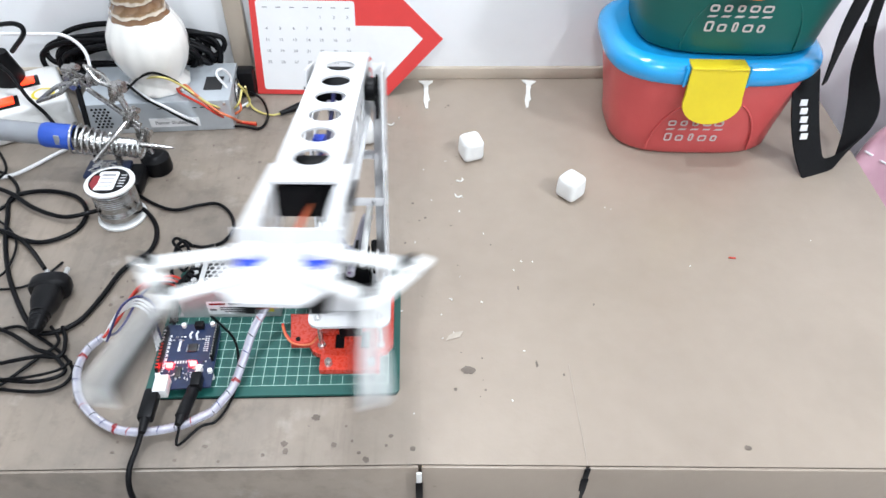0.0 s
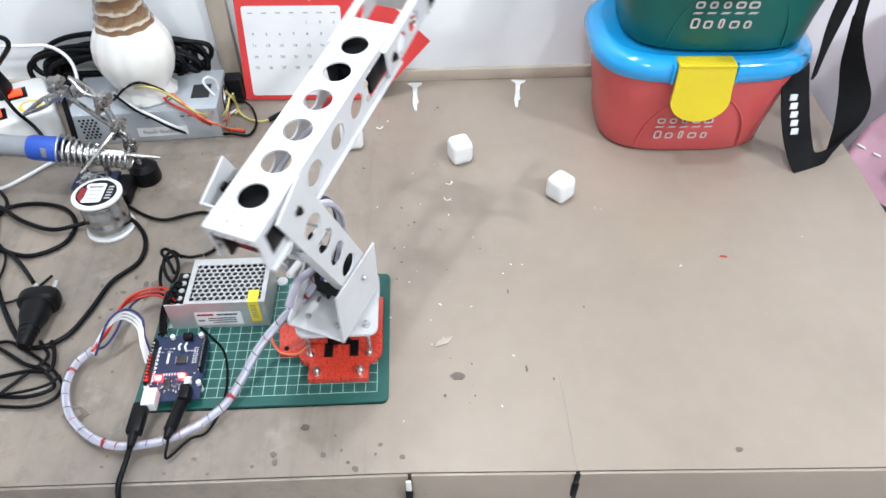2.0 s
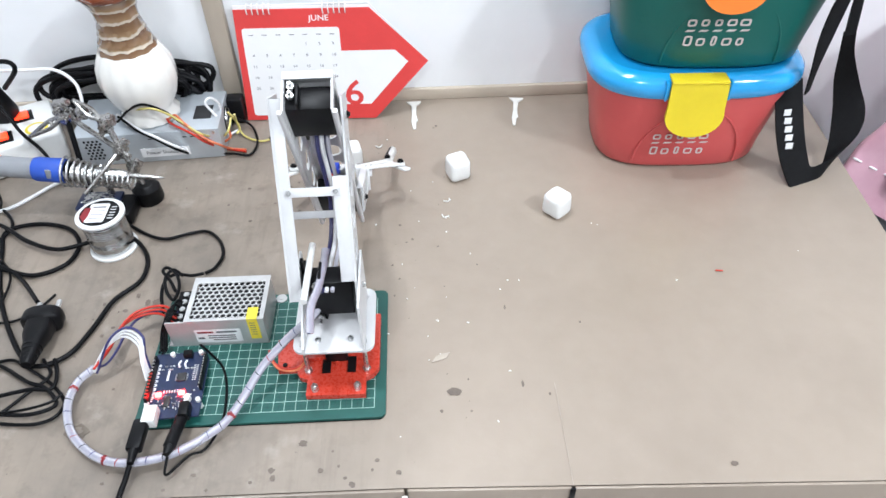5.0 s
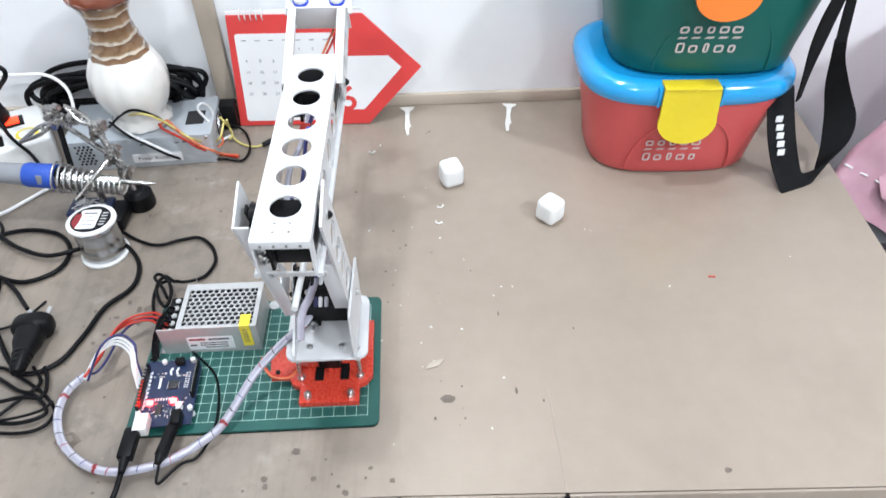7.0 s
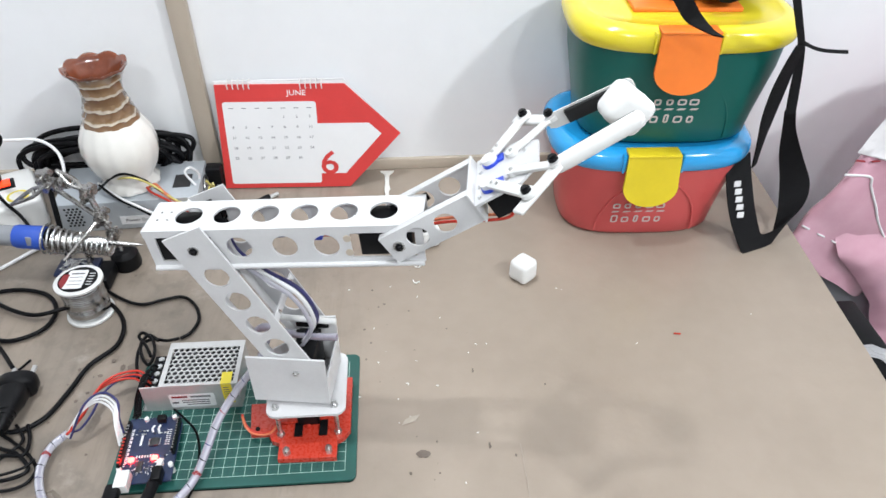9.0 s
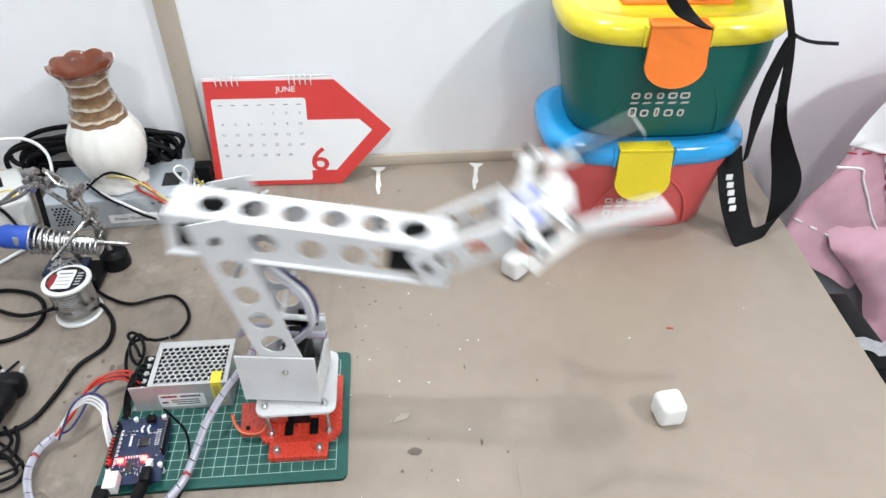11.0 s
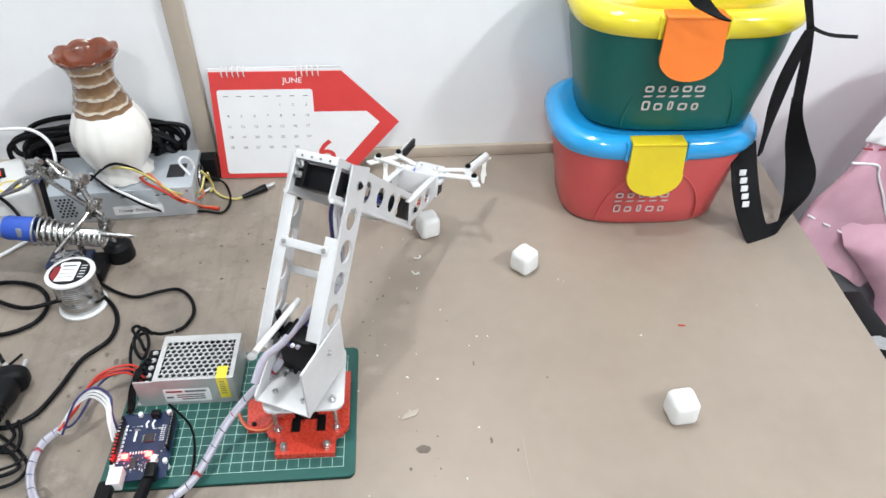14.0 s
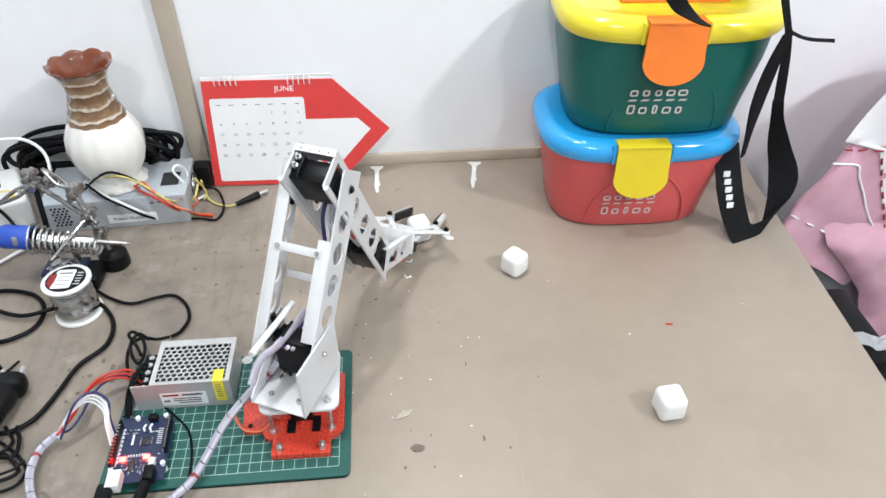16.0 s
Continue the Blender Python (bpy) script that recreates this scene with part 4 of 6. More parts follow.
    part("mounting_tab", Geo().cyl((0.1125, 0.1440, 0.0032), (0.1125, 0.1440, 0.0046), 0.0055, seg=22).cyl((0.1125, 0.1440, 0.0046), (0.1125, 0.1440, 0.0052), 0.0022, seg=14), TINNED, t)


cutting_mat()
control_board()
power_supply()


def cable(name, pts, r, ma, label, category="cable", seg=8, group=""):
    return solo(name, Geo().tube(pts, r, seg=seg, steps=7), ma, label, category, group, angle=80)


# wiring on and round the mat
LOOM = [(-0.0495, 0.0620, 0.0100), (-0.0597, 0.0455, 0.0100), (-0.0602, 0.0215, 0.0100), (-0.0487, -0.0051, 0.0100), (-0.0284, -0.0248, 0.0100), (-0.0064, -0.0357, 0.0100), (0.0173, -0.0372, 0.0100), (0.0424, -0.0317, 0.0100), (0.0647, -0.0196, 0.0100)]
JOINT = LOOM[-1]
cable("usb_cable", [(0.0140, -0.0130, 0.0185), (0.0135, -0.0330, 0.0160), (0.0110, -0.052, 0.010), (0.0080, -0.0690, 0.0045), (0.0080, -0.0800, -0.012), (0.010, -0.083, -0.05), (0.014, -0.084, -0.12)], 0.0024, RUBBER, "black cable hanging over the table edge")
solo("usb_plug", Geo().box((0, 0, 0), (0.0125, 0.030, 0.0095), bevel=0.0022).cyl((0, -0.014, 0), (0, -0.026, -0.001), 0.0042, 0.0028, seg=14), BLACK, "black moulded plug in the circuit board", "plug", m=pose(0.0142, -0.0175, 0.0180, -4, 0, 2))
solo("barrel_plug", Geo().cyl((0, 0.016, 0), (0, -0.014, 0), 0.0052, seg=18).cyl((0, -0.014, 0), (0, -0.022, 0), 0.0045, 0.0026, seg=18), BLACK, "black barrel plug in the circuit board", "plug", m=pose(0.0445, -0.0150, 0.0165, -5, 0, -6))
cable("thin_lead", [(0.0420, -0.0360, 0.0140), (0.0415, -0.0480, 0.006)] + [(0.0559, -0.0300, 0.0040), (0.0677, -0.0253, 0.0040), (0.0755, -0.0083, 0.0040), (0.0782, 0.0113, 0.0040), (0.0754, 0.0382, 0.0040), (0.0677, 0.0606, 0.0040), (0.0541, 0.0764, 0.0040), (0.0375, 0.0921, 0.0040), (0.0206, 0.1069, 0.0040)] + [(0.022, 0.1040, 0.0250)], 0.0012, RUBBER, "thin black lead from power supply to circuit board", seg=6)
for k in range(6):
    dx, dy = 0.0022 * (k % 3), 0.003 * (k // 3)
    cable("black_lead", [(0.0185 + dx, 0.0960 + 0.006 * k, 0.0240), (0.0130 + dx, 0.0960 + 0.005 * k, 0.030), (0.0085 + dx, 0.0900 + dy, 0.020), (0.0075 + dx, 0.0800 + dy, 0.0100), (0.0095 + dx, 0.0725 + dy, 0.0150 - 0.002 * (k % 2))], 0.0013, RUBBER, "thin black lead bundled beside the power supply", seg=6, group="leads beside the power supply")
for k, pts in enumerate(([(0.0065, 0.1500, 0.0150), (-0.0030, 0.1662, 0.0150), (-0.0130, 0.1789, 0.0150), (-0.0097, 0.1844, 0.0150), (0.0031, 0.1723, 0.0150), (0.0091, 0.1537, 0.0150), (0.0069, 0.1385, 0.0150), (-0.0027, 0.1505, 0.0150), (-0.0083, 0.1689, 0.0150), (-0.0029, 0.1808, 0.0150), (0.0090, 0.1720, 0.0150)], [(-0.0013, 0.1247, 0.0100), (-0.0085, 0.1476, 0.0100), (-0.0105, 0.1673, 0.0100), (-0.0053, 0.1775, 0.0100), (0.0044, 0.1787, 0.0100), (0.0155, 0.1764, 0.0100), (0.0279, 0.1790, 0.0100)])):
    cable("coiled_lead", pts, 0.0018, RUBBER, "black lead coiled behind the power supply", seg=7)
for k, (ma, dz, dx) in enumerate(((REDW, 0.0, 0.0), (REDW, 0.003, 0.002), (REDW, -0.002, -0.003), (BLUEW, -0.006, 0.004))):
    cable("red_wire" if k < 3 else "blue_wire", [(0.0200, 0.1050 + dx * 2, 0.024)] + [(x + dx, y + dx, z + dz) for x, y, z in ([(0.0035, 0.1192, 0.0220), (-0.0136, 0.1179, 0.0220), (-0.0256, 0.1099, 0.0220), (-0.0321, 0.0949, 0.0220), (-0.0348, 0.0735, 0.0220), (-0.0401, 0.0571, 0.0220)])] + [LOOM[0]], 0.0012, ma, "red wire looped from power supply to loom" if k < 3 else "dark blue wire looped to the loom", "wire", seg=6)
for k in range(4):
    e = 0.0045 * k
    cable("jumper_wire", [(x + 0.0015 * k, y - 0.001 * k, z) for x, y, z in ([(-0.0478, 0.0565, 0.0130)])] + [(x + 0.002 * k, y + 0.001 * k, z + 0.003 * k) for x, y, z in ([(-0.0320, 0.0641, 0.0340), (-0.0201, 0.0778, 0.0340), (-0.0033, 0.0671, 0.0340)])] + [(0.0035, 0.0500 + e * 0.8, 0.030), (0.0062, 0.0400 + e, 0.0165)], 0.0012, (WHITEW, WHITEW, WHITEW, BLUEW)[k], "white jumper wire plugged into the circuit board" if k < 3 else "dark blue jumper wire", "wire", seg=6, group="jumper wires")



def bundle(pts, parent):
    """Coloured wires twisted inside the wrap, with dark slits between its turns."""
    for k, ma in enumerate((WHITEW, PURPLEW, WHITEW, SPOOLRED, WHITEW, BLUEW)):
        ring = []
        for i, p in enumerate(pts):
            d = (pts[min(i + 1, len(pts) - 1)] - pts[max(i - 1, 0)]).normalized()
            s = (Vector((0, 0, 1)) - d * d.z).normalized()
            a = k * 1.047 + 0.035 * i
            ring.append(p + 0.0022 * (math.cos(a) * s + math.sin(a) * d.cross(s)))
        part("bundled_wire", Geo().tube(ring, 0.0012, seg=6, smooth=False), ma, parent, "", 80)
    for n, i in enumerate(range(3, len(pts) - 3, 5)):
        d = (pts[i + 1] - pts[i - 1]).normalized()
        q = (d + 0.35 * d.cross(Vector((0, 0, 1)))).normalized()
        hw = (0.0004, 0.0004, 0.0022, 0.0005, 0.0004, 0.0004, 0.0004)[n % 7]
        part("wrap_slit", Geo().cyl(pts[i] - q * hw, pts[i] + q * hw, 0.0039, seg=12), (BLUEW, BLACK, SPOOLRED, BLACK)[n % 4] if hw < 0.001 else SPOOLRED, parent)


def loom():
    t = thing("wire_loom", "wire loom in milky spiral wrap leading to the arm", "wire loom")
    part("lower_wrap", Geo().tube(LOOM, 0.0038, seg=10, steps=10), WRAP, t, "milky spiral wrap", 80)
    up = [Vector(p) - Vector(JOINT) for p in [JOINT] + ([(0.0837, -0.0037, 0.0120)]) + ([(0.0978, 0.0154, 0.0200)]) + ([(0.1137, 0.0362, 0.0340)]) + ([(0.1365, 0.0538, 0.0500)]) + ([(0.1618, 0.0664, 0.0680)]) + ([(0.1759, 0.0821, 0.0880)])]
    u = part("upper_wrap", Geo().tube(up, 0.0038, seg=10, steps=10), WRAP, t, "milky spiral wrap that swings with the arm", 80)
    bundle(spline(LOOM, 10), t)
    bundle(spline(up, 10), u)
    u.location = JOINT
    PARTS["loom"] = u


loom()
for k, ma in enumerate((ORANGEW, REDW)):
    cable("servo_lead", [(x, y + 0.0015 * k, z + 0.001 * k) for x, y, z in [(0.1160, 0.0560, 0.0290), (0.1190, 0.0500, 0.0210), (0.1262, 0.0455, 0.0160)] + ([(0.1400, 0.0447, 0.0160)]) + ([(0.1491, 0.0483, 0.0240)])], 0.0012, ma, "orange servo lead under the top plate", "wire", seg=6)

# ---- left side of the table ----
cable("mains_cable", [(-0.2069, 0.2116, 0.0035), (-0.1879, 0.2020, 0.0035), (-0.1549, 0.1927, 0.0035), (-0.1264, 0.2089, 0.0035), (-0.1231, 0.2379, 0.0035), (-0.1429, 0.2650, 0.0035), (-0.1808, 0.2758, 0.0035), (-0.2132, 0.2652, 0.0035), (-0.2050, 0.2307, 0.0035), (-0.1886, 0.1846, 0.0035), (-0.1642, 0.1357, 0.0035), (-0.1280, 0.0845, 0.0035), (-0.1056, 0.0715, 0.0035), (-0.0821, 0.0849, 0.0035), (-0.0697, 0.1155, 0.0035), (-0.0597, 0.1515, 0.0035), (-0.0391, 0.1798, 0.0035), (-0.0422, 0.2147, 0.0035), (-0.0666, 0.2457, 0.0035), (-0.0940, 0.2510, 0.0035)] + [(-0.1164, 0.2337, 0.0080), (-0.1438, 0.2272, 0.0080), (-0.1805, 0.2427, 0.0080), (-0.2156, 0.2680, 0.0080), (-0.2547, 0.2848, 0.0080)], 0.0025, RUBBER, "thick black mains cable looped on the table")
cable("iron_cable", [(-0.0838, 0.2747, 0.0030), (-0.0533, 0.2520, 0.0030), (-0.0288, 0.2423, 0.0030), (-0.0051, 0.2493, 0.0030), (0.0152, 0.2519, 0.0030), (0.0321, 0.2361, 0.0030), (0.0401, 0.2133, 0.0030), (0.0352, 0.1938, 0.0030), (0.0260, 0.1859, 0.0030)], 0.0019, RUBBER, "black cable curving towards the power supply")
cable("plug_cable", [(-0.1303, 0.1443, 0.0140)] + [(-0.1634, 0.1833, 0.0060), (-0.1890, 0.2030, 0.0060), (-0.2271, 0.2188, 0.0060)], 0.0022, RUBBER, "black cable of the loose mains plug")
for k, pts in enumerate(([(-0.1836, 0.1273, 0.0025), (-0.1514, 0.1308, 0.0025), (-0.1338, 0.1471, 0.0025), (-0.1239, 0.1644, 0.0025)], [(-0.1601, 0.0726, 0.0030), (-0.1369, 0.0807, 0.0030), (-0.1170, 0.0705, 0.0030), (-0.0892, 0.0519, 0.0030), (-0.0730, 0.0363, 0.0030), (-0.0681, 0.0265, 0.0030), (-0.0735, 0.0134, 0.0030), (-0.0932, 0.0080, 0.0030), (-0.1344, 0.0123, 0.0030)], [(-0.1427, 0.0344, 0.0055), (-0.1057, 0.0435, 0.0055), (-0.0843, 0.0437, 0.0055), (-0.0851, 0.0606, 0.0055), (-0.0931, 0.0773, 0.0055)], [(-0.1345, 0.0174, 0.0075), (-0.1010, 0.0205, 0.0075), (-0.0787, 0.0276, 0.0075), (-0.0709, 0.0368, 0.0075)], [(-0.1049, 0.0790, 0.0040), (-0.0918, 0.0601, 0.0040), (-0.1053, 0.0409, 0.0040), (-0.1253, 0.0152, 0.0040), (-0.1367, 0.0072, 0.0040)], [(-0.1628, 0.0811, 0.0050), (-0.1370, 0.0700, 0.0050), (-0.1094, 0.0527, 0.0050), (-0.0913, 0.0456, 0.0050), (-0.0744, 0.0267, 0.0050), (-0.0959, 0.0172, 0.0050), (-0.1371, 0.0209, 0.0050)], [(-0.1877, 0.1391, 0.0045), (-0.1751, 0.1498, 0.0045), (-0.1779, 0.1855, 0.0045), (-0.1944, 0.2116, 0.0045), (-0.2308, 0.2401, 0.0045)], [(-0.2433, 0.2864, 0.0060), (-0.2372, 0.3112, 0.0060), (-0.2632, 0.3498, 0.0060), (-0.2796, 0.3563, 0.0060)], [(-0.2643, 0.3182, 0.0040), (-0.2328, 0.3030, 0.0040), (-0.2105, 0.2750, 0.0040), (-0.2159, 0.2489, 0.0040), (-0.2293, 0.2360, 0.0040)])):
    cable("thin_cable", pts, 0.0013 + 0.0003 * (k % 3), RUBBER, "thin black cable lying in loops", group="loose cables")
cable("white_cable", [(-0.2541, 0.2942, 0.0040), (-0.2259, 0.3057, 0.0040), (-0.2068, 0.3253, 0.0040), (-0.1929, 0.3427, 0.0040), (-0.1828, 0.3530, 0.0040)], 0.0022, WHITEW, "white cable behind the soldering iron")


def mains_plug():
    t = thing("mains_plug", "loose black two-pin mains plug", "plug", pose(-0.114, 0.104, 0.0150, -6, 0, 8))
    body = Geo().loft([(0.0150, 0.0110, 0.0250), (0.0178, 0.0130, 0.0242), (0.0186, 0.0136, 0.0220), (0.0186, 0.0136, 0.0120), (0.0172, 0.0130, 0.0102), (0.0128, 0.0116, 0.0086), (0.0126, 0.0112, 0.0010), (0.0118, 0.0104, -0.0080), (0.0088, 0.0086, -0.0170), (0.0060, 0.0060, -0.0400), (0.0040, 0.0040, -0.0440)], n=2.8, seg=28, m=pose(0, 0, 0, -90, 0, 0))
    part("body", body, BLACK, t)
    for x in (-0.0095, 0.0095):
        part("pin", Geo().cyl((x, 0.024, 0), (x, 0.043, 0), 0.0024, seg=12), TINNED, t)
    for k in range(4):
        part("strain_ridge", Geo().cyl((0, -0.020 - 0.0055 * k, 0), (0, -0.0225 - 0.0055 * k, 0), 0.0092 - 0.0009 * k, seg=14), BLACK, t)


mains_plug()


def solder_spool():
    t = thing("solder_spool", "white spool of shiny solder wire with a printed label", "spool", pose(-0.084, 0.236, 0, 0, 0, 0))
    part("wire_winding", Geo().lathe([(0.0205, 0.004), (0.0222, 0.006), (0.0226, 0.012), (0.0218, 0.018), (0.0226, 0.024), (0.0220, 0.032), (0.0224, 0.040), (0.0205, 0.046)], 40), SOLDER, t, "bright wound solder wire")
    for k in range(14):
        part("wire_turn", Geo().lathe([(0.0222, 0.007 + 0.0026 * k), (0.0225, 0.0078 + 0.0026 * k), (0.0222, 0.0086 + 0.0026 * k)], 36), SOLDER, t)
    for z in (0.0, 0.0462):
        part("flange", Geo().lathe([(0.0240, z), (0.0254, z + 0.0006), (0.0254, z + 0.0028), (0.0240, z + 0.0036)], 44), WHITEP, t)
    part("label", Geo().cyl((0, 0, 0.0498), (0, 0, 0.0502), 0.0205, seg=40), BLACK, t, "black and white round label")
    part("label_panel", Geo().outline(rounded(-0.0125, -0.0155, 0.0080, 0.0150, 0.003), 0.0502, 0.0504), PAPER, t)
    part("label_panel", Geo().outline([(-0.0185, -0.006), (-0.0125, -0.0155), (-0.0105, -0.006), (-0.0105, 0.008), (-0.0175, 0.008)], 0.05045, 0.0506), SPOOLRED, t, "dark red label field")
    for k in range(4):
        part("label_bar", Geo().box((-0.002, 0.009 - 0.006 * k, 0.05045), (0.014, 0.0008 if k else 0.0022, 0.0001)), INK, t)
    for k in range(5):
        part("label_bar", Geo().box((0.0135, 0.009 - 0.0045 * k, 0.0503), (0.006, 0.0012, 0.0002)), PAPER, t)


solder_spool()


def helping_hand():
    t = thing("helping_hand_stand", "helping-hand stand with spring iron holder and clips", "tool stand")
    part("base", Geo().box((-0.103, 0.289, 0.0090), (0.062, 0.040, 0.018), pose(0, 0, 0, 0, 0, 0), bevel=0.005), BLACK, t, "black cast base")
    part("sponge_tray", Geo().box((-0.111, 0.293, 0.0200), (0.048, 0.030, 0.005), bevel=0.002), NAVY, t, "dark blue spotted tray")
    rnd = random.Random(8)
    for k in range(16):
        part("solder_splash", Geo().cyl((-0.111 + rnd.uniform(-0.02, 0.02), 0.293 + rnd.uniform(-0.012, 0.012), 0.0225), (-0.111 + rnd.uniform(-0.02, 0.02), 0.293 + rnd.uniform(-0.012, 0.012), 0.0232), 0.0011, seg=7), STEEL, t)
    part("foot", Geo().lathe([(0.016, 0), (0.017, 0.004), (0.016, 0.018), (0.011, 0.023), (0.009, 0.024)], 26, pose(-0.066, 0.318, 0)), BLACK, t, "round black foot")
    part("post", Geo().cyl((-0.068, 0.318, 0.022), (-0.092, 0.336, 0.100), 0.0034, seg=14), DARKSTEEL, t)
    part("post", Geo().cyl((-0.135, 0.320, 0.004), (-0.140, 0.352, 0.098), 0.0032, seg=14), BLACK, t)
    part("cross_rod", Geo().cyl((-0.150, 0.362, 0.098), (-0.070, 0.318, 0.062), 0.0030, seg=12), DARKSTEEL, t)
    for c, r in (((-0.092, 0.336, 0.098), 0.0085), ((-0.140, 0.354, 0.096), 0.0080), ((-0.080, 0.326, 0.072), 0.0075), ((-0.096, 0.342, 0.088), 0.0085), ((-0.118, 0.346, 0.104), 0.0075), ((-0.146, 0.358, 0.106), 0.0085), ((-0.072, 0.320, 0.046), 0.0080), ((-0.086, 0.330, 0.060), 0.0075)):
        part("clamp_joint", Geo().box(c, (r * 1.5, r * 1.3, r * 1.7), bevel=0.0016).cyl((c[0], c[1] - r * 1.6, c[2]), (c[0], c[1] + r * 1.6, c[2]), r * 0.42, seg=12), DARKSTEEL, t, "metal clamp joint")
        part("wing_nut", Geo().cyl((c[0] + r * 0.6, c[1], c[2] + r * 0.7), (c[0] + r * 1.5, c[1] - r * 0.5, c[2] + r * 0.9), r * 0.45, seg=12), DARKSTEEL, t)
    for a, b in (((-0.143, 0.350, 0.098), (-0.190, 0.352, 0.072)), ((-0.094, 0.332, 0.104), (-0.120, 0.345, 0.120)), ((-0.080, 0.322, 0.070), (-0.112, 0.276, 0.046))):
        a, b = Vector(a), Vector(b)
        d = (b - a).normalized()
        s = d.orthogonal().normalized()
        part("crocodile_clip", Geo().tube([a, a.lerp(b, 0.4) + s * 0.004, b], 0.0024, seg=8).tube([a, a.lerp(b, 0.4) - s * 0.004, b + d * 0.002], 0.0024, seg=8).cyl(a.lerp(b, 0.35) - s * 0.004, a.lerp(b, 0.35) + s * 0.004, 0.0022, seg=10), DARKSTEEL, t, "steel crocodile clip")
    # coil springs that hold the iron

    def coil(p, q, r0, r1, turns, wire):
        p, q = Vector(p), Vector(q)
        d = (q - p).normalized()
        s = d.orthogonal().normalized()
        u = d.cross(s)
        n = int(turns * 14)
        pts = []
        for k in range(n + 1):
            f = k / n
            a = 2 * math.pi * turns * f
            r = r0 + (r1 - r0) * f
            pts.append(p.lerp(q, f) + r * (math.cos(a) * s + math.sin(a) * u))
        return Geo().tube(pts, wire, seg=6, smooth=False)

    part("holder_spring", coil((-0.140, 0.301, 0.058), (-0.104, 0.300, 0.050), 0.0170, 0.0125, 6, 0.0013), STEEL, t, "wide coil spring", 80)
    part("holder_spring", coil((-0.104, 0.300, 0.050), (-0.066, 0.297, 0.043), 0.0105, 0.0085, 7, 0.0013), STEEL, t, "narrow coil spring", 80)
    part("holder_sleeve", Geo().cyl((-0.138, 0.301, 0.0575), (-0.106, 0.300, 0.0505), 0.0125, 0.0095, seg=20), DARKSTEEL, t, "dark metal sleeve")
    part("spring_bracket", Geo().box((-0.098, 0.300, 0.030), (0.004, 0.010, 0.030), bevel=0.001), DARKSTEEL, t)


helping_hand()


def soldering_iron():
    m = Matrix.Translation((-0.135, 0.301, 0.058)) @ Vector((1, -0.02, -0.13)).to_track_quat("X", "Z").to_matrix().to_4x4()
    t = thing("soldering_iron", "blue and grey soldering iron resting in its holder", "soldering iron", m)
    rx = pose(0, 0, 0, 0, 90, 0)
    part("handle", Geo().lathe([(0.0105, -0.13), (0.0115, -0.125), (0.0118, -0.040), (0.0122, -0.036)], 28, rx), GREYP, t, "grey plastic handle")
    part("grip", Geo().lathe([(0.0125, -0.036), (0.0138, -0.032), (0.0135, -0.022), (0.0142, -0.006), (0.0132, -0.002)], 28, rx), GRIPBLUE, t, "blue rubber grip")
    part("grip", Geo().lathe([(0.0126, -0.120), (0.0132, -0.116), (0.0132, -0.090), (0.0120, -0.086)], 28, rx), GRIPBLUE, t, "blue rubber end")
    part("badge", Geo().box((-0.016, -0.0128, 0.004), (0.006, 0.002, 0.012), bevel=0.0008), GREYP, t)
    part("collar", Geo().lathe([(0.0118, -0.002), (0.0118, 0.004), (0.0100, 0.006)], 28, rx), BLACK, t)
    part("barrel", Geo().lathe([(0.0062, 0.004), (0.0062, 0.060), (0.0050, 0.064)], 20, rx), STEEL, t)
    part("tip", Geo().lathe([(0.0032, 0.060), (0.0030, 0.085), (0.0018, 0.098), (0.0004, 0.104)], 16, rx), DARKSTEEL, t)


soldering_iron()


def flat_supply():
    t = thing("computer_power_supply", "flat grey metal computer power supply under the vase", "power supply")
    m = pose(-0.082, 0.436, 0, 0, 0, 3.5)
    part("case", Geo().box((0, 0, 0.0215), (0.178, 0.088, 0.043), m, bevel=0.0012), PCGREY, t, "grey zinc sheet case")
    part("fan_opening", Geo().cyl((0.0885, 0.010, 0.021), (0.0900, 0.010, 0.021), 0.0165, seg=28, m=m), BLACK, t, "dark round fan opening")
    for r in (0.006, 0.0105, 0.015):
        ring = [(0.0905, 0.010 + r * math.cos(radians(a)), 0.021 + r * math.sin(radians(a))) for a in range(0, 361, 20)]
        part("fan_guard_ring", Geo().tube(ring, 0.0007, seg=5, m=m, smooth=False), STEEL, t)
    part("socket_recess", Geo().box((0.066, -0.005, 0.0432), (0.022, 0.030, 0.0008), m), CHIP, t, "dark panel on the case")
    for i in range(4):
        for j in range(7):
            part("vent_hole", Geo().cyl((-0.075 + 0.0052 * i + 0.0026 * (j % 2), -0.0440, 0.011 + 0.0042 * j), (-0.075 + 0.0052 * i + 0.0026 * (j % 2), -0.0444, 0.011 + 0.0042 * j), 0.0016, seg=8, m=m), BLACK, t)
    for x in (0.004, 0.046, 0.055, 0.064):
        part("slot", Geo().box((x, -0.0441, 0.034), (0.005, 0.0005, 0.0012), m), BLACK, t)
    part("label", Geo().box((0.018, -0.0442, 0.014), (0.060, 0.0006, 0.0125), m), PAPER, t, "pale label with a printed name")
    part("label_text", lettering("Power Shutdown", 0.0068, m @ pose(0.018, -0.0447, 0.0138, 90, 0, 0)), INK, t, "black printed words")
    for x in (-0.086, 0.086):
        part("screw", Geo().cyl((x * 0.96, -0.0440, 0.038), (x * 0.96, -0.0452, 0.038), 0.0022, seg=10, m=m), STEEL, t)


flat_supply()

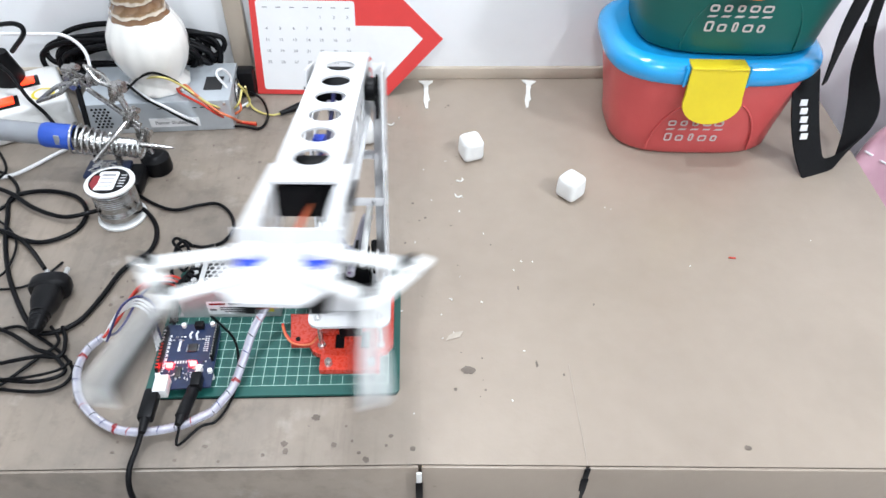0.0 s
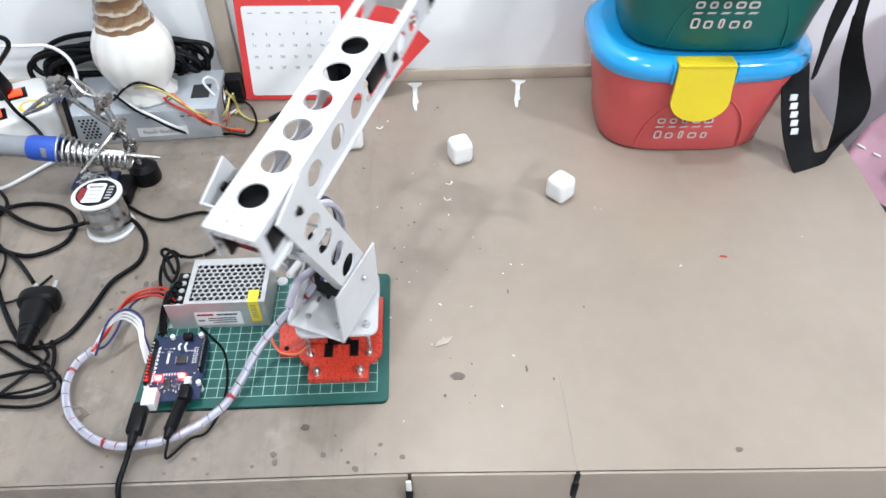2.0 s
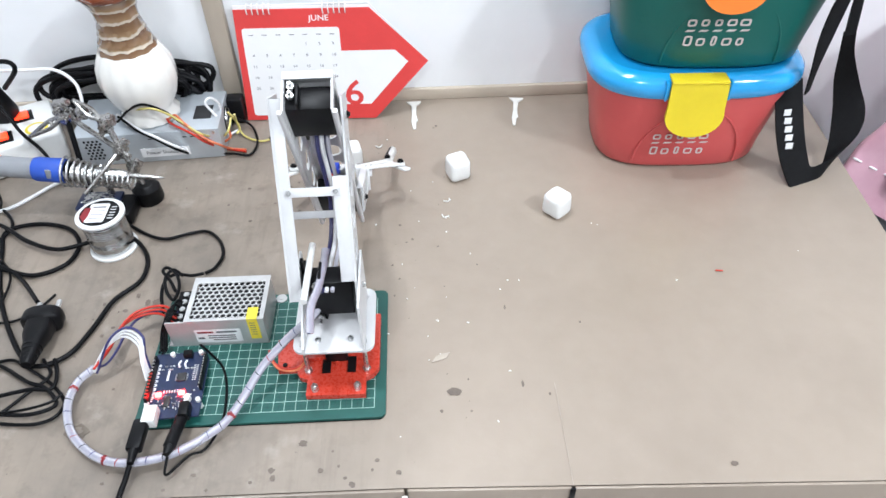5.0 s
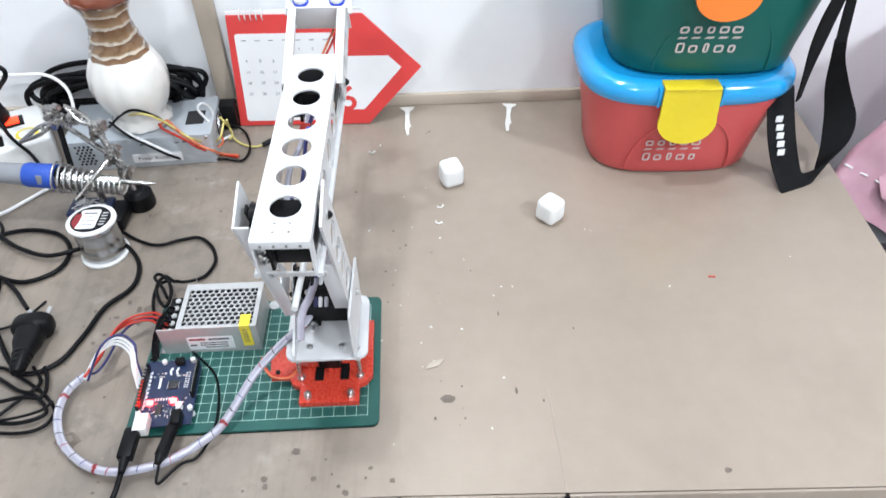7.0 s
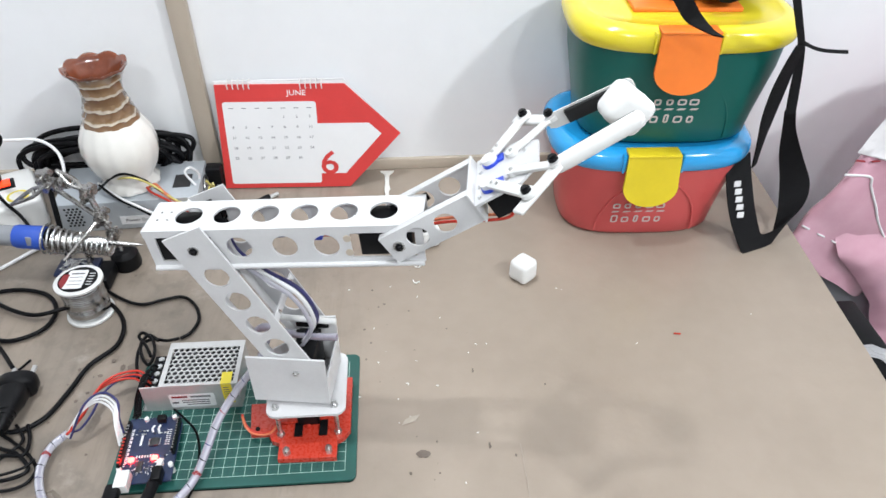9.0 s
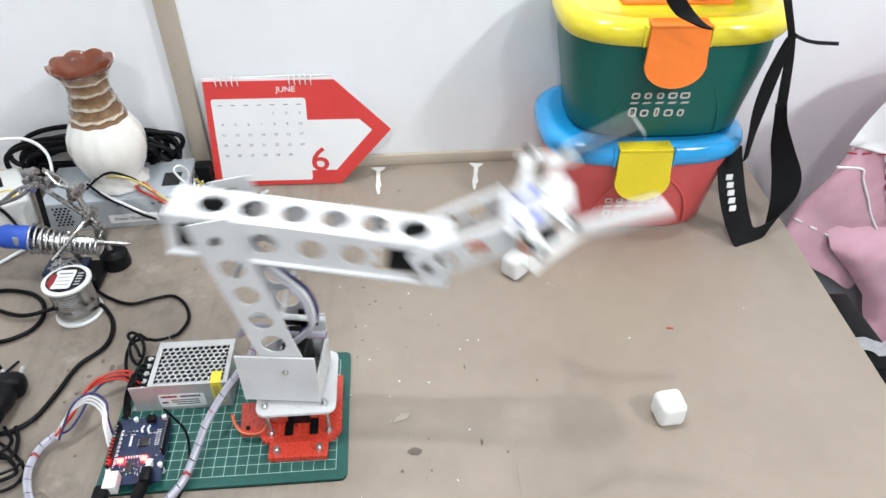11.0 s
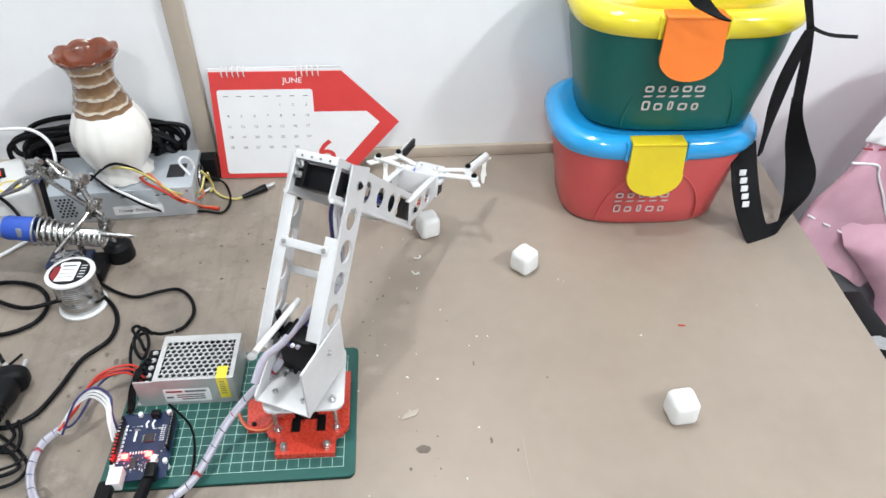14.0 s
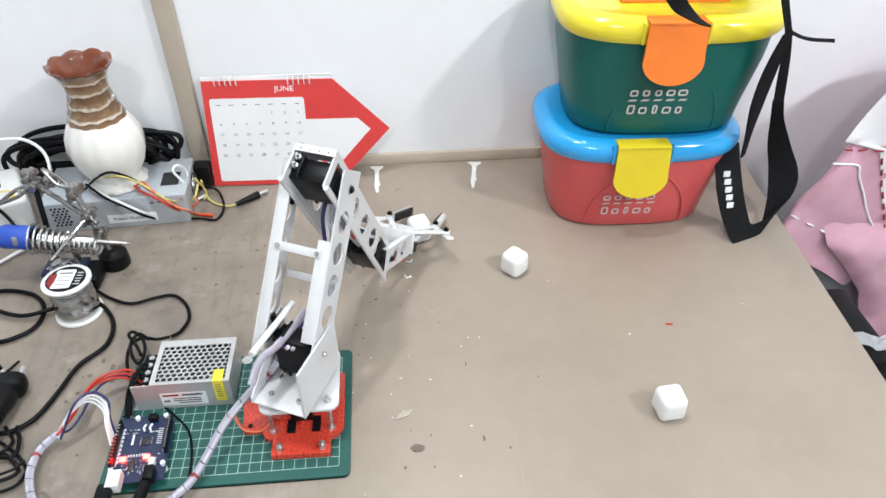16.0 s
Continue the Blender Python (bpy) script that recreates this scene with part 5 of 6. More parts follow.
# wires of the flat supply
for name, ma, r, lab, pts in (
    ("black_wire", RUBBER, 0.0016, "black wire arching over the metal case", [(-0.1146, 0.4093, 0.0500), (-0.0884, 0.3966, 0.0750), (-0.0670, 0.3900, 0.0850), (-0.0508, 0.3993, 0.0700), (-0.0430, 0.4013, 0.0600), (-0.0254, 0.3955, 0.0480)]),
    ("white_wire", WHITEW, 0.0017, "white wire lying across the metal case", [(-0.1127, 0.4107, 0.0600), (-0.0872, 0.3957, 0.0480), (-0.0637, 0.3840, 0.0425), (-0.0430, 0.3840, 0.0276), (-0.0310, 0.4042, 0.0040), (-0.0070, 0.4063, 0.0040), (0.0032, 0.4105, 0.0150), (0.0057, 0.4236, 0.0350), (-0.0069, 0.4258, 0.0600), (-0.0015, 0.4321, 0.0650), (0.0049, 0.4403, 0.0500), (0.0026, 0.4376, 0.0300), (-0.0003, 0.4333, 0.0060), (0.0184, 0.4505, 0.0040)]),
    ("dark_wire", RUBBER, 0.0016, "black wire along the foot of the case", [(-0.1098, 0.4055, 0.0600), (-0.0865, 0.3923, 0.0470), (-0.0642, 0.3830, 0.0398), (-0.0436, 0.3830, 0.0240), (-0.0304, 0.4007, 0.0030), (-0.0060, 0.4003, 0.0030), (0.0191, 0.3974, 0.0040), (0.0409, 0.3949, 0.0030), (0.0471, 0.4192, 0.0030), (0.0384, 0.4507, 0.0030), (0.0287, 0.4585, 0.0100), (0.0150, 0.4541, 0.0200)]),
    ("yellow_wire", YELLOWW, 0.0014, "yellow wire in the bundle", [(-0.0943, 0.4051, 0.0680), (-0.0593, 0.3885, 0.0800), (-0.0432, 0.3964, 0.0650), (-0.0277, 0.3948, 0.0520), (-0.0084, 0.3840, 0.0451), (0.0010, 0.4181, 0.0150), (0.0167, 0.4086, 0.0300), (0.0202, 0.4243, 0.0400)]),
    ("red_wire", ORANGEW, 0.0016, "orange-red wire in the bundle", [(-0.0510, 0.4086, 0.0520), (-0.0407, 0.4066, 0.0580), (-0.0304, 0.3970, 0.0540), (-0.0194, 0.3902, 0.0480), (-0.0048, 0.3840, 0.0372), (0.0105, 0.3840, 0.0278), (0.0149, 0.4086, 0.0040), (0.0347, 0.4063, 0.0030)]),
    ("red_wire", REDW, 0.0016, "red wire in the bundle", [(-0.0544, 0.4118, 0.0500), (-0.0476, 0.4028, 0.0490), (-0.0318, 0.3924, 0.0470), (-0.0170, 0.3840, 0.0438), (-0.0057, 0.3840, 0.0329), (0.0037, 0.4106, 0.0040), (0.0353, 0.4025, 0.0030)]),
    ("orange_wire", ORANGEW, 0.0016, "orange wire in the bundle", [(-0.0455, 0.4074, 0.0560), (-0.0283, 0.3952, 0.0500), (-0.0130, 0.3840, 0.0461), (-0.0017, 0.3840, 0.0353), (0.0010, 0.4125, 0.0100), (0.0172, 0.4101, 0.0200), (0.0172, 0.4135, 0.0300)]),
    ("yellow_lead", YELLOWW, 0.0014, "yellow lead of the barrel plug", [(0.0231, 0.4319, 0.0400), (0.0200, 0.4452, 0.0150), (0.0245, 0.4410, 0.0040), (0.0366, 0.4300, 0.0030), (0.0523, 0.4239, 0.0030), (0.0625, 0.4257, 0.0040)]),
    ("yellow_lead", YELLOWW, 0.0016, "pale yellow lead in the bundle", [(0.0134, 0.4378, 0.0400), (0.0198, 0.4412, 0.0250), (0.0214, 0.4444, 0.0100), (0.0179, 0.4386, 0.0060)]),
):
    cable(name, pts, r, ma, lab, "wire", 7)
P0, P1 = [(0.0629, 0.4243, 0.0050), (0.1010, 0.4532, 0.0050)]
solo("barrel_connector", Geo().cyl(P0, Vector(P0).lerp(Vector(P1), 0.62), 0.0030, 0.0052, seg=16).cyl(Vector(P0).lerp(Vector(P1), 0.62), Vector(P0).lerp(Vector(P1), 0.72), 0.0052, seg=16), BLACK, "black barrel connector on a yellow lead", "connector")
solo("barrel_tip", Geo().cyl(Vector(P0).lerp(Vector(P1), 0.72), P1, 0.0030, seg=14), STEEL, "bright steel tip of the barrel connector", "connector")
solo("wire_connector", Geo().box((0.014, 0.478, 0.020), (0.022, 0.020, 0.036), bevel=0.003), BLACK, "dark connector block beside the metal case", "connector")


def cable_coil():
    t = thing("cable_coil", "coil of black cable behind the vase", "cable coil")
    rnd = random.Random(3)
    for k in range(15):
        hw, hh = rnd.uniform(0.076, 0.110), rnd.uniform(0.017, 0.033)
        cx, cz, lean = -0.124 + rnd.uniform(-0.010, 0.008), 0.046 + rnd.uniform(-0.008, 0.010), rnd.uniform(-0.10, 0.10)
        y = 0.483 + 0.0050 * (k % 5) + rnd.uniform(-0.002, 0.002)
        ph = rnd.uniform(0, 6)
        ring = []
        for i in range(25):
            a = 2 * math.pi * i / 24
            u, w = hw * math.copysign(abs(math.cos(a)) ** 0.85, math.cos(a)), hh * math.copysign(abs(math.sin(a)) ** 0.8, math.sin(a))
            ring.append((cx + u + 0.003 * math.sin(3 * a + ph), y + 0.004 * math.sin(2 * a + ph) - 0.004 * abs(math.cos(a)), max(0.0036, cz + w + lean * u + 0.003 * math.cos(2 * a + ph))))
        part("cable_turn", Geo().tube(ring, 0.0035, seg=8, steps=4), RUBBER, t, "", 80)


cable_coil()


def vase():
    t = thing("vase", "white porcelain vase with brown dripped glaze neck", "vase", pose(-0.0815, 0.436, 0.0431) @ Matrix.Diagonal((0.98, 0.98, 0.97, 1)))
    wave = lambda a, i: 1 + 0.010 * math.cos(14 * a)
    part("body", Geo().lathe([(0.034, 0.0), (0.0375, 0.002), (0.0375, 0.007), (0.0320, 0.013), (0.0330, 0.018), (0.0420, 0.034), (0.0465, 0.050), (0.0470, 0.062), (0.0445, 0.077), (0.0385, 0.090), (0.0345, 0.097)], 84, wave=wave), PORC, t, "white ribbed porcelain body", 60)
    prof = [(0.0347, 0.0965), (0.0330, 0.101), (0.0300, 0.108), (0.0310, 0.109), (0.0275, 0.116), (0.0285, 0.1175), (0.0252, 0.125), (0.0262, 0.1265), (0.0240, 0.134), (0.0248, 0.1355), (0.0245, 0.141), (0.0268, 0.150), (0.0305, 0.158), (0.0345, 0.164)]
    drip = lambda a, i: 1 + 0.014 * math.cos(11 * a + i * 1.3) + (0.030 * (abs(math.cos(4.5 * a)) - 0.6) if i > 12 else 0)
    part("glazed_neck", Geo().lathe(prof, 96, wave=drip, caps=(True, False)), NECK, t, "brown and cream dripped glaze", 60)
    inner = [(0.0345, 0.1640), (0.0372, 0.1662), (0.0374, 0.1690), (0.0340, 0.1680), (0.0308, 0.1610), (0.0262, 0.1520), (0.0222, 0.1430), (0.0205, 0.1300), (0.0200, 0.1180), (0.0080, 0.1140)]
    lip = lambda a, i: 1 + (0.042 * abs(math.cos(4.5 * a)) - 0.02 if i < 4 else 0.012 * math.cos(9 * a) if i < 6 else 0)
    g = Geo().lathe(inner, 108, wave=lip, caps=(False, True))
    g.v = [(x, y, z + 0.0034 * (abs(math.cos(4.5 * math.atan2(y, x))) - 0.6) * max(0.0, min(1.0, (z - 0.160) / 0.006))) for x, y, z in g.v]
    part("rim", g, GLAZE2, t, "scalloped red-brown glazed rim", 60)



def neck_glaze():
    ma = material("dripped_glaze", (0.22, 0.12, 0.06), 0.14, vary=0.2, scale=30, coat=0.6)
    nt = ma.node_tree
    b = nt.nodes["Principled BSDF"]
    co, no, sp = nt.nodes.new("ShaderNodeTexCoord"), nt.nodes.new("ShaderNodeTexNoise"), nt.nodes.new("ShaderNodeSeparateXYZ")
    no.inputs["Scale"].default_value, no.inputs["Detail"].default_value = 60, 3
    nt.links.new(co.outputs["Object"], no.inputs["Vector"])
    nt.links.new(co.outputs["Object"], sp.inputs[0])
    ad, mu, fr = nt.nodes.new("ShaderNodeMath"), nt.nodes.new("ShaderNodeMath"), nt.nodes.new("ShaderNodeMath")
    mu.operation, mu.inputs[1].default_value = "MULTIPLY", 0.011
    nt.links.new(no.outputs["Fac"], mu.inputs[0])
    nt.links.new(sp.outputs["Z"], ad.inputs[0])
    nt.links.new(mu.outputs[0], ad.inputs[1])
    fr.operation, fr.inputs[1].default_value = "MODULO", 0.0155
    nt.links.new(ad.outputs[0], fr.inputs[0])
    ra = nt.nodes.new("ShaderNodeMapRange")
    ra.inputs["From Max"].default_value = 0.0155
    nt.links.new(fr.outputs[0], ra.inputs["Value"])
    cr = nt.nodes.new("ShaderNodeValToRGB")
    els = cr.color_ramp.elements
    els[0].color, els[0].position = (0.62, 0.55, 0.45, 1), 0.0
    els[1].color, els[1].position = (0.15, 0.075, 0.035, 1), 1.0
    for pos, col in ((0.16, (0.60, 0.52, 0.42, 1)), (0.24, (0.30, 0.19, 0.10, 1)), (0.6, (0.23, 0.13, 0.065, 1))):
        e = els.new(pos)
        e.color = col
    nt.links.new(ra.outputs["Result"], cr.inputs["Fac"])
    nt.links.new(cr.outputs["Color"], b.inputs["Base Color"])
    return ma


NECK = neck_glaze()
vase()


def power_strip():
    m = pose(-0.318, 0.3865, 0, 0, 0, 28)
    t = thing("power_strip", "white power strip with two lit red switches", "power strip", m)
    part("housing", Geo().box((0, 0, 0.0215), (0.250, 0.092, 0.043), bevel=0.006, seg=3), WHITEP, t, "white plastic housing")
    for x, y in ((0.088, 0.012), (0.060, -0.026)):
        part("switch_frame", Geo().box((x, y, 0.0435), (0.026, 0.024, 0.002), bevel=0.0006), BLACK, t)
        part("switch", Geo().box((x, y, 0.0455), (0.016, 0.015, 0.004), bevel=0.001), LEDSW, t, "lit orange-red rocker switch")
    part("sticker", Geo().cyl((0.1005, -0.024, 0.0431), (0.1005, -0.024, 0.0434), 0.0135, seg=32), YELLOWS, t, "round yellow sticker")
    part("sticker_ring", Geo().cyl((0.1005, -0.024, 0.0434), (0.1005, -0.024, 0.0436), 0.0100, seg=32), CHALK, t)
    for x in (-0.085, -0.030, 0.030):
        part("socket", Geo().cyl((x, 0.020, 0.0425), (x, 0.020, 0.0436), 0.018, seg=30), WHITEP, t)
        for s in (-0.0095, 0.0095):
            part("socket_hole", Geo().cyl((x + s, 0.020, 0.0436), (x + s, 0.020, 0.0438), 0.0024, seg=10), BLACK, t)


power_strip()
solo("plug_in_strip", Geo().loft([(0.016, 0.014, 0.0), (0.017, 0.015, 0.012), (0.011, 0.011, 0.030), (0.006, 0.006, 0.048)], n=2.8, seg=24), BLACK, "black plug standing in the power strip", "plug", m=pose(*([(-0.2663, 0.4391, 0.0430)])[0], 8, 10, 0))
cable("strip_cable", [(-0.2322, 0.4132, 0.1000), (-0.2024, 0.4008, 0.1300), (-0.2091, 0.4027, 0.1400), (-0.2480, 0.4168, 0.1300)], 0.0028, RUBBER, "black cable rising from the power strip")
cable("white_cable", [(-0.2713, 0.4552, 0.1000), (-0.2281, 0.4637, 0.0950), (-0.1972, 0.4702, 0.0900), (-0.1760, 0.4641, 0.0750), (-0.1647, 0.4411, 0.0600), (-0.1784, 0.4426, 0.0300)], 0.0022, WHITEW, "white cable behind the power strip")
cable("thin_black_lead", [(-0.2556, 0.4022, 0.1000), (-0.2352, 0.3956, 0.0800), (-0.2222, 0.3864, 0.0550), (-0.2082, 0.3854, 0.0300), (-0.1948, 0.3742, 0.0100)], 0.0022, RUBBER, "black lead across the power strip")

# ---- calendar ----


def calendar():
    m = pose(0.0262, 0.4775, 0.0012, 77.0, 0, -1.8) @ Matrix.Diagonal((1.035, 0.905, 1, 1))
    t = thing("desk_calendar", "red arrow-shaped desk calendar open at a month page", "calendar", m)
    arrow = [(0, 0), (0.168, 0), (0.238, 0.084), (0.168, 0.160), (0.003, 0.160)]
    part("front_card", Geo().outline(arrow, -0.0010, 0.0010), CALRED, t, "red printed front card")
    part("page_block", Geo().outline([(0.002, 0.002), (0.1665, 0.002), (0.235, 0.084), (0.167, 0.163), (0.003, 0.163)], -0.0030, -0.0010), PAPER, t, "white page edges")
    back = Geo().outline([(0, 0), (0.168, 0), (0.225, 0.084), (0.168, 0.160), (0.003, 0.160)], -0.001, 0.001)
    mb = m.inverted() @ Matrix.Translation((0.026, 0.5135, 0.002)) @ pose(0, 0, 0, 90.3, 0, 0) @ Matrix.Diagonal((1.03, 0.90, 1, 1))
    part("rear_card", Geo().add(back.v, back.f, mb), PAPER, t, "white rear leg of the calendar")
    part("month_page", Geo().outline(rounded(0.010, 0.007, 0.1300, 0.1345, 0.004), 0.0010, 0.0014), PAPER, t, "white month page")
    part("white_arrow", Geo().outline([(0.1300, 0.022), (0.163, 0.022), (0.213, 0.084), (0.197, 0.101), (0.1300, 0.101)], 0.0010, 0.0012), PAPER, t, "white arrow panel")
    put = lambda s, size, x, y, ma, lab="", z=0.0015: part("lettering", lettering(s, size, pose(x, y, z), bold=0.010), ma, t, lab)
    put("JUNE", 0.0110, 0.1060, 0.1470, PAPER, "white month name", 0.0011)
    put("6", 0.052, 0.1420, 0.0375, CALRED, "large red numeral")
    for k in range(7):
        part("weekday_bar", Geo().box((0.0205 + 0.0167 * k, 0.1250, 0.0015), (0.0060, 0.0012, 0.0001)), PALEINK, t)
    day = 1
    for row in range(5):
        for col in range(7):
            if (row == 0 and col < 4) or day > 30:
                continue
            put(str(day), 0.0056, 0.0205 + 0.0167 * col, 0.1120 - 0.0160 * row, PALEINK)
            day += 1
    for x0 in (0.020, 0.1120):
        for k in range(5):
            x = x0 + 0.0068 * k
            ring = [(x, 0.160 + 0.0075 * math.sin(radians(a)), -0.001 + 0.0055 * math.cos(radians(a))) for a in range(-60, 241, 30)]
            part("binding_ring", Geo().tube(ring, 0.0008, seg=6, smooth=False), WHITEP, t, "white binding ring")


calendar()

# ---- toy buckets ----


def ring_mark(x0, y0, x1, y1, m):
    """A thin rounded ring, flat on the plane of m."""
    out, inn = rounded(x0, y0, x1, y1, 0.0026, 3), rounded(x0 + 0.0020, y0 + 0.0019, x1 - 0.0020, y1 - 0.0019, 0.0012, 3)
    n = len(out)
    vs = [(x, y, z) for pts in (out, inn) for x, y in pts for z in (0.0, 0.0005)]
    fs = []
    for k in range(n):
        j = (k + 1) % n
        a, b, c, d = 2 * k, 2 * j, 2 * n + 2 * j, 2 * n + 2 * k
        fs += [[a + 1, b + 1, c + 1, d + 1], [a, b, b + 1, a + 1], [d + 1, c + 1, c, d]]
    return Geo().add(vs, fs, m)


def bucket(name, x, y, z, h, k0, body_mat, lid_mat, latch_mat, label, turn, logo_z, top_mat=None):
    t = thing(name, label, "storage bucket", pose(x, y, z, 0, 0, turn), "stacked storage buckets")
    wide = lambda rings: [(a * k0, b * k0, c) for a, b, c in rings]
    part("body", Geo().loft(wide([(0.090, 0.061, 0.0), (0.0970, 0.0675, 0.0015), (0.1000, 0.0705, 0.006), (0.1030, 0.0735, 0.030), (0.1135, 0.0830, 0.090), (0.1165, 0.0855, h)]), n=3.2, seg=72), body_mat, t, "", 50)
    part("lid", Geo().loft(wide([(0.1165, 0.0855, h - 0.002), (0.1205, 0.0885, h - 0.0035), (0.1238, 0.0915, h + 0.001), (0.1250, 0.0925, h + 0.008), (0.1235, 0.0910, h + 0.015), (0.1180, 0.0860, h + 0.0205), (0.1100, 0.0785, h + 0.0228), (0.1050, 0.0740, h + 0.0222), (0.1030, 0.0720, h + 0.0212), (0.085, 0.055, h + 0.0215)]), n=3.2, seg=72), lid_mat, t, "", 60)
    # raised arch moulded in the front wall
    pts = []
    for k in range(25):
        a = math.pi * k / 24
        zz = 0.008 + 0.084 * math.sin(a)
        xx = 0.062 * math.cos(a)
        pts.append((xx, -(0.0708 + (0.0830 - 0.0708) * zz / 0.09) * (1 - abs(xx / 0.108) ** 3.2) ** (1 / 3.2) - 0.0002, zz))
    part("moulded_arch", Geo().tube(pts, 0.0012, seg=8, steps=2), body_mat, t, "", 80)
    # latch: a tongue over the rim
    tongue = [(-0.0310, 0.018), (-0.0315, -0.012), (-0.0325, -0.022)]
    tongue += [(-0.0325 * math.cos(radians(a)), -0.022 - 0.025 * math.sin(radians(a))) for a in range(12, 180, 12)]
    tongue += [(0.0325, -0.022), (0.0315, -0.012), (0.0310, 0.016)]
    part("latch", Geo().outline(tongue[::-1], -0.0020, 0.0020, pose(-0.012, -0.0960 * k0, h + 0.003, 83, 0, 0)), latch_mat, t, "moulded snap latch", 50)
    for s in (-1, 1):
        part("notch_edge", Geo().box((-0.012 + s * 0.0345, -0.0905 * k0, h + 0.0095), (0.0030, 0.0085, 0.0230), bevel=0.0012), lid_mat, t, "raised lid edge beside the latch")
    part("latch_top", Geo().box((-0.012, -0.0865 * k0, h + 0.0215), (0.0620, 0.0210, 0.0036), bevel=0.0016), latch_mat, t, "moulded latch hinge")
    # shop lettering as plain bars and dashes on the front wall
    face = pose(-0.013, -(0.0735 + 0.158 * (logo_z - 0.030)) * k0 - 0.0006, logo_z, 99.0, 0, 0)
    for k, w in enumerate((0.0112, 0.0098, 0.0092, 0.0118, 0.0130)):
        x = -0.0275 + 0.0137 * k
        part("logo_bar", ring_mark(x - w * 0.42, 0.0078, x + w * 0.42, 0.0160, face), LOGO, t, "pale printed mark")
    for k in range(5):
        x = -0.0275 + 0.0142 * k
        part("logo_dash", Geo().outline([(x - 0.0052, 0.0012), (x + 0.0030, 0.0012), (x + 0.0052, 0.0034), (x - 0.0030, 0.0034)], 0.0, 0.0005, face), LOGO, t, "pale printed dash")
    for k, (w, hh) in enumerate(((0.0105, 0.0125), (0.0110, 0.0095), (0.0070, 0.0120), (0.0120, 0.0095), (0.0090, 0.0095))):
        x = -0.0270 + 0.0137 * k
        part("logo_bar", ring_mark(x - w * 0.42, -0.0165, x + w * 0.42, -0.0165 + hh, face), LOGO, t, "pale printed mark")
    if top_mat:
        part("carry_handle", Geo().box((0, -0.01, h + 0.0240), (0.120, 0.060, 0.006), bevel=0.0028), top_mat, t, "orange carry handle folded flat")
    return t


bucket("storage_bucket", 0.580, 0.408, 0.0, 0.112, 1.0, CORAL, SKY, YELD, "coral red plastic bucket with sky blue lid and yellow latch", -2, 0.040)
bucket("storage_bucket", 0.590, 0.408, 0.1348, 0.124, 1.02, TEAL, YEL, ORG, "dark green plastic bucket with yellow lid and orange latch", -3, 0.048, ORG)


def camera_on_top():
    t = thing("film_camera", "black camera lying on the upper bucket", "camera", pose(0.625, 0.425, 0.2890, 0, 0, 10))
    part("housing", Geo().box((0, 0, 0.034), (0.125, 0.070, 0.068), bevel=0.010, seg=3), BLACK, t, "black textured camera housing")
    part("lens", Geo().cyl((-0.010, -0.035, 0.034), (-0.010, -0.065, 0.034), 0.030, seg=36).cyl((-0.010, -0.065, 0.034), (-0.010, -0.068, 0.034), 0.026, seg=36), BLACK, t, "black lens barrel")
    part("red_line", Geo().box((0.045, -0.0355, 0.012), (0.050, 0.001, 0.003)), DKRED, t)


camera_on_top()


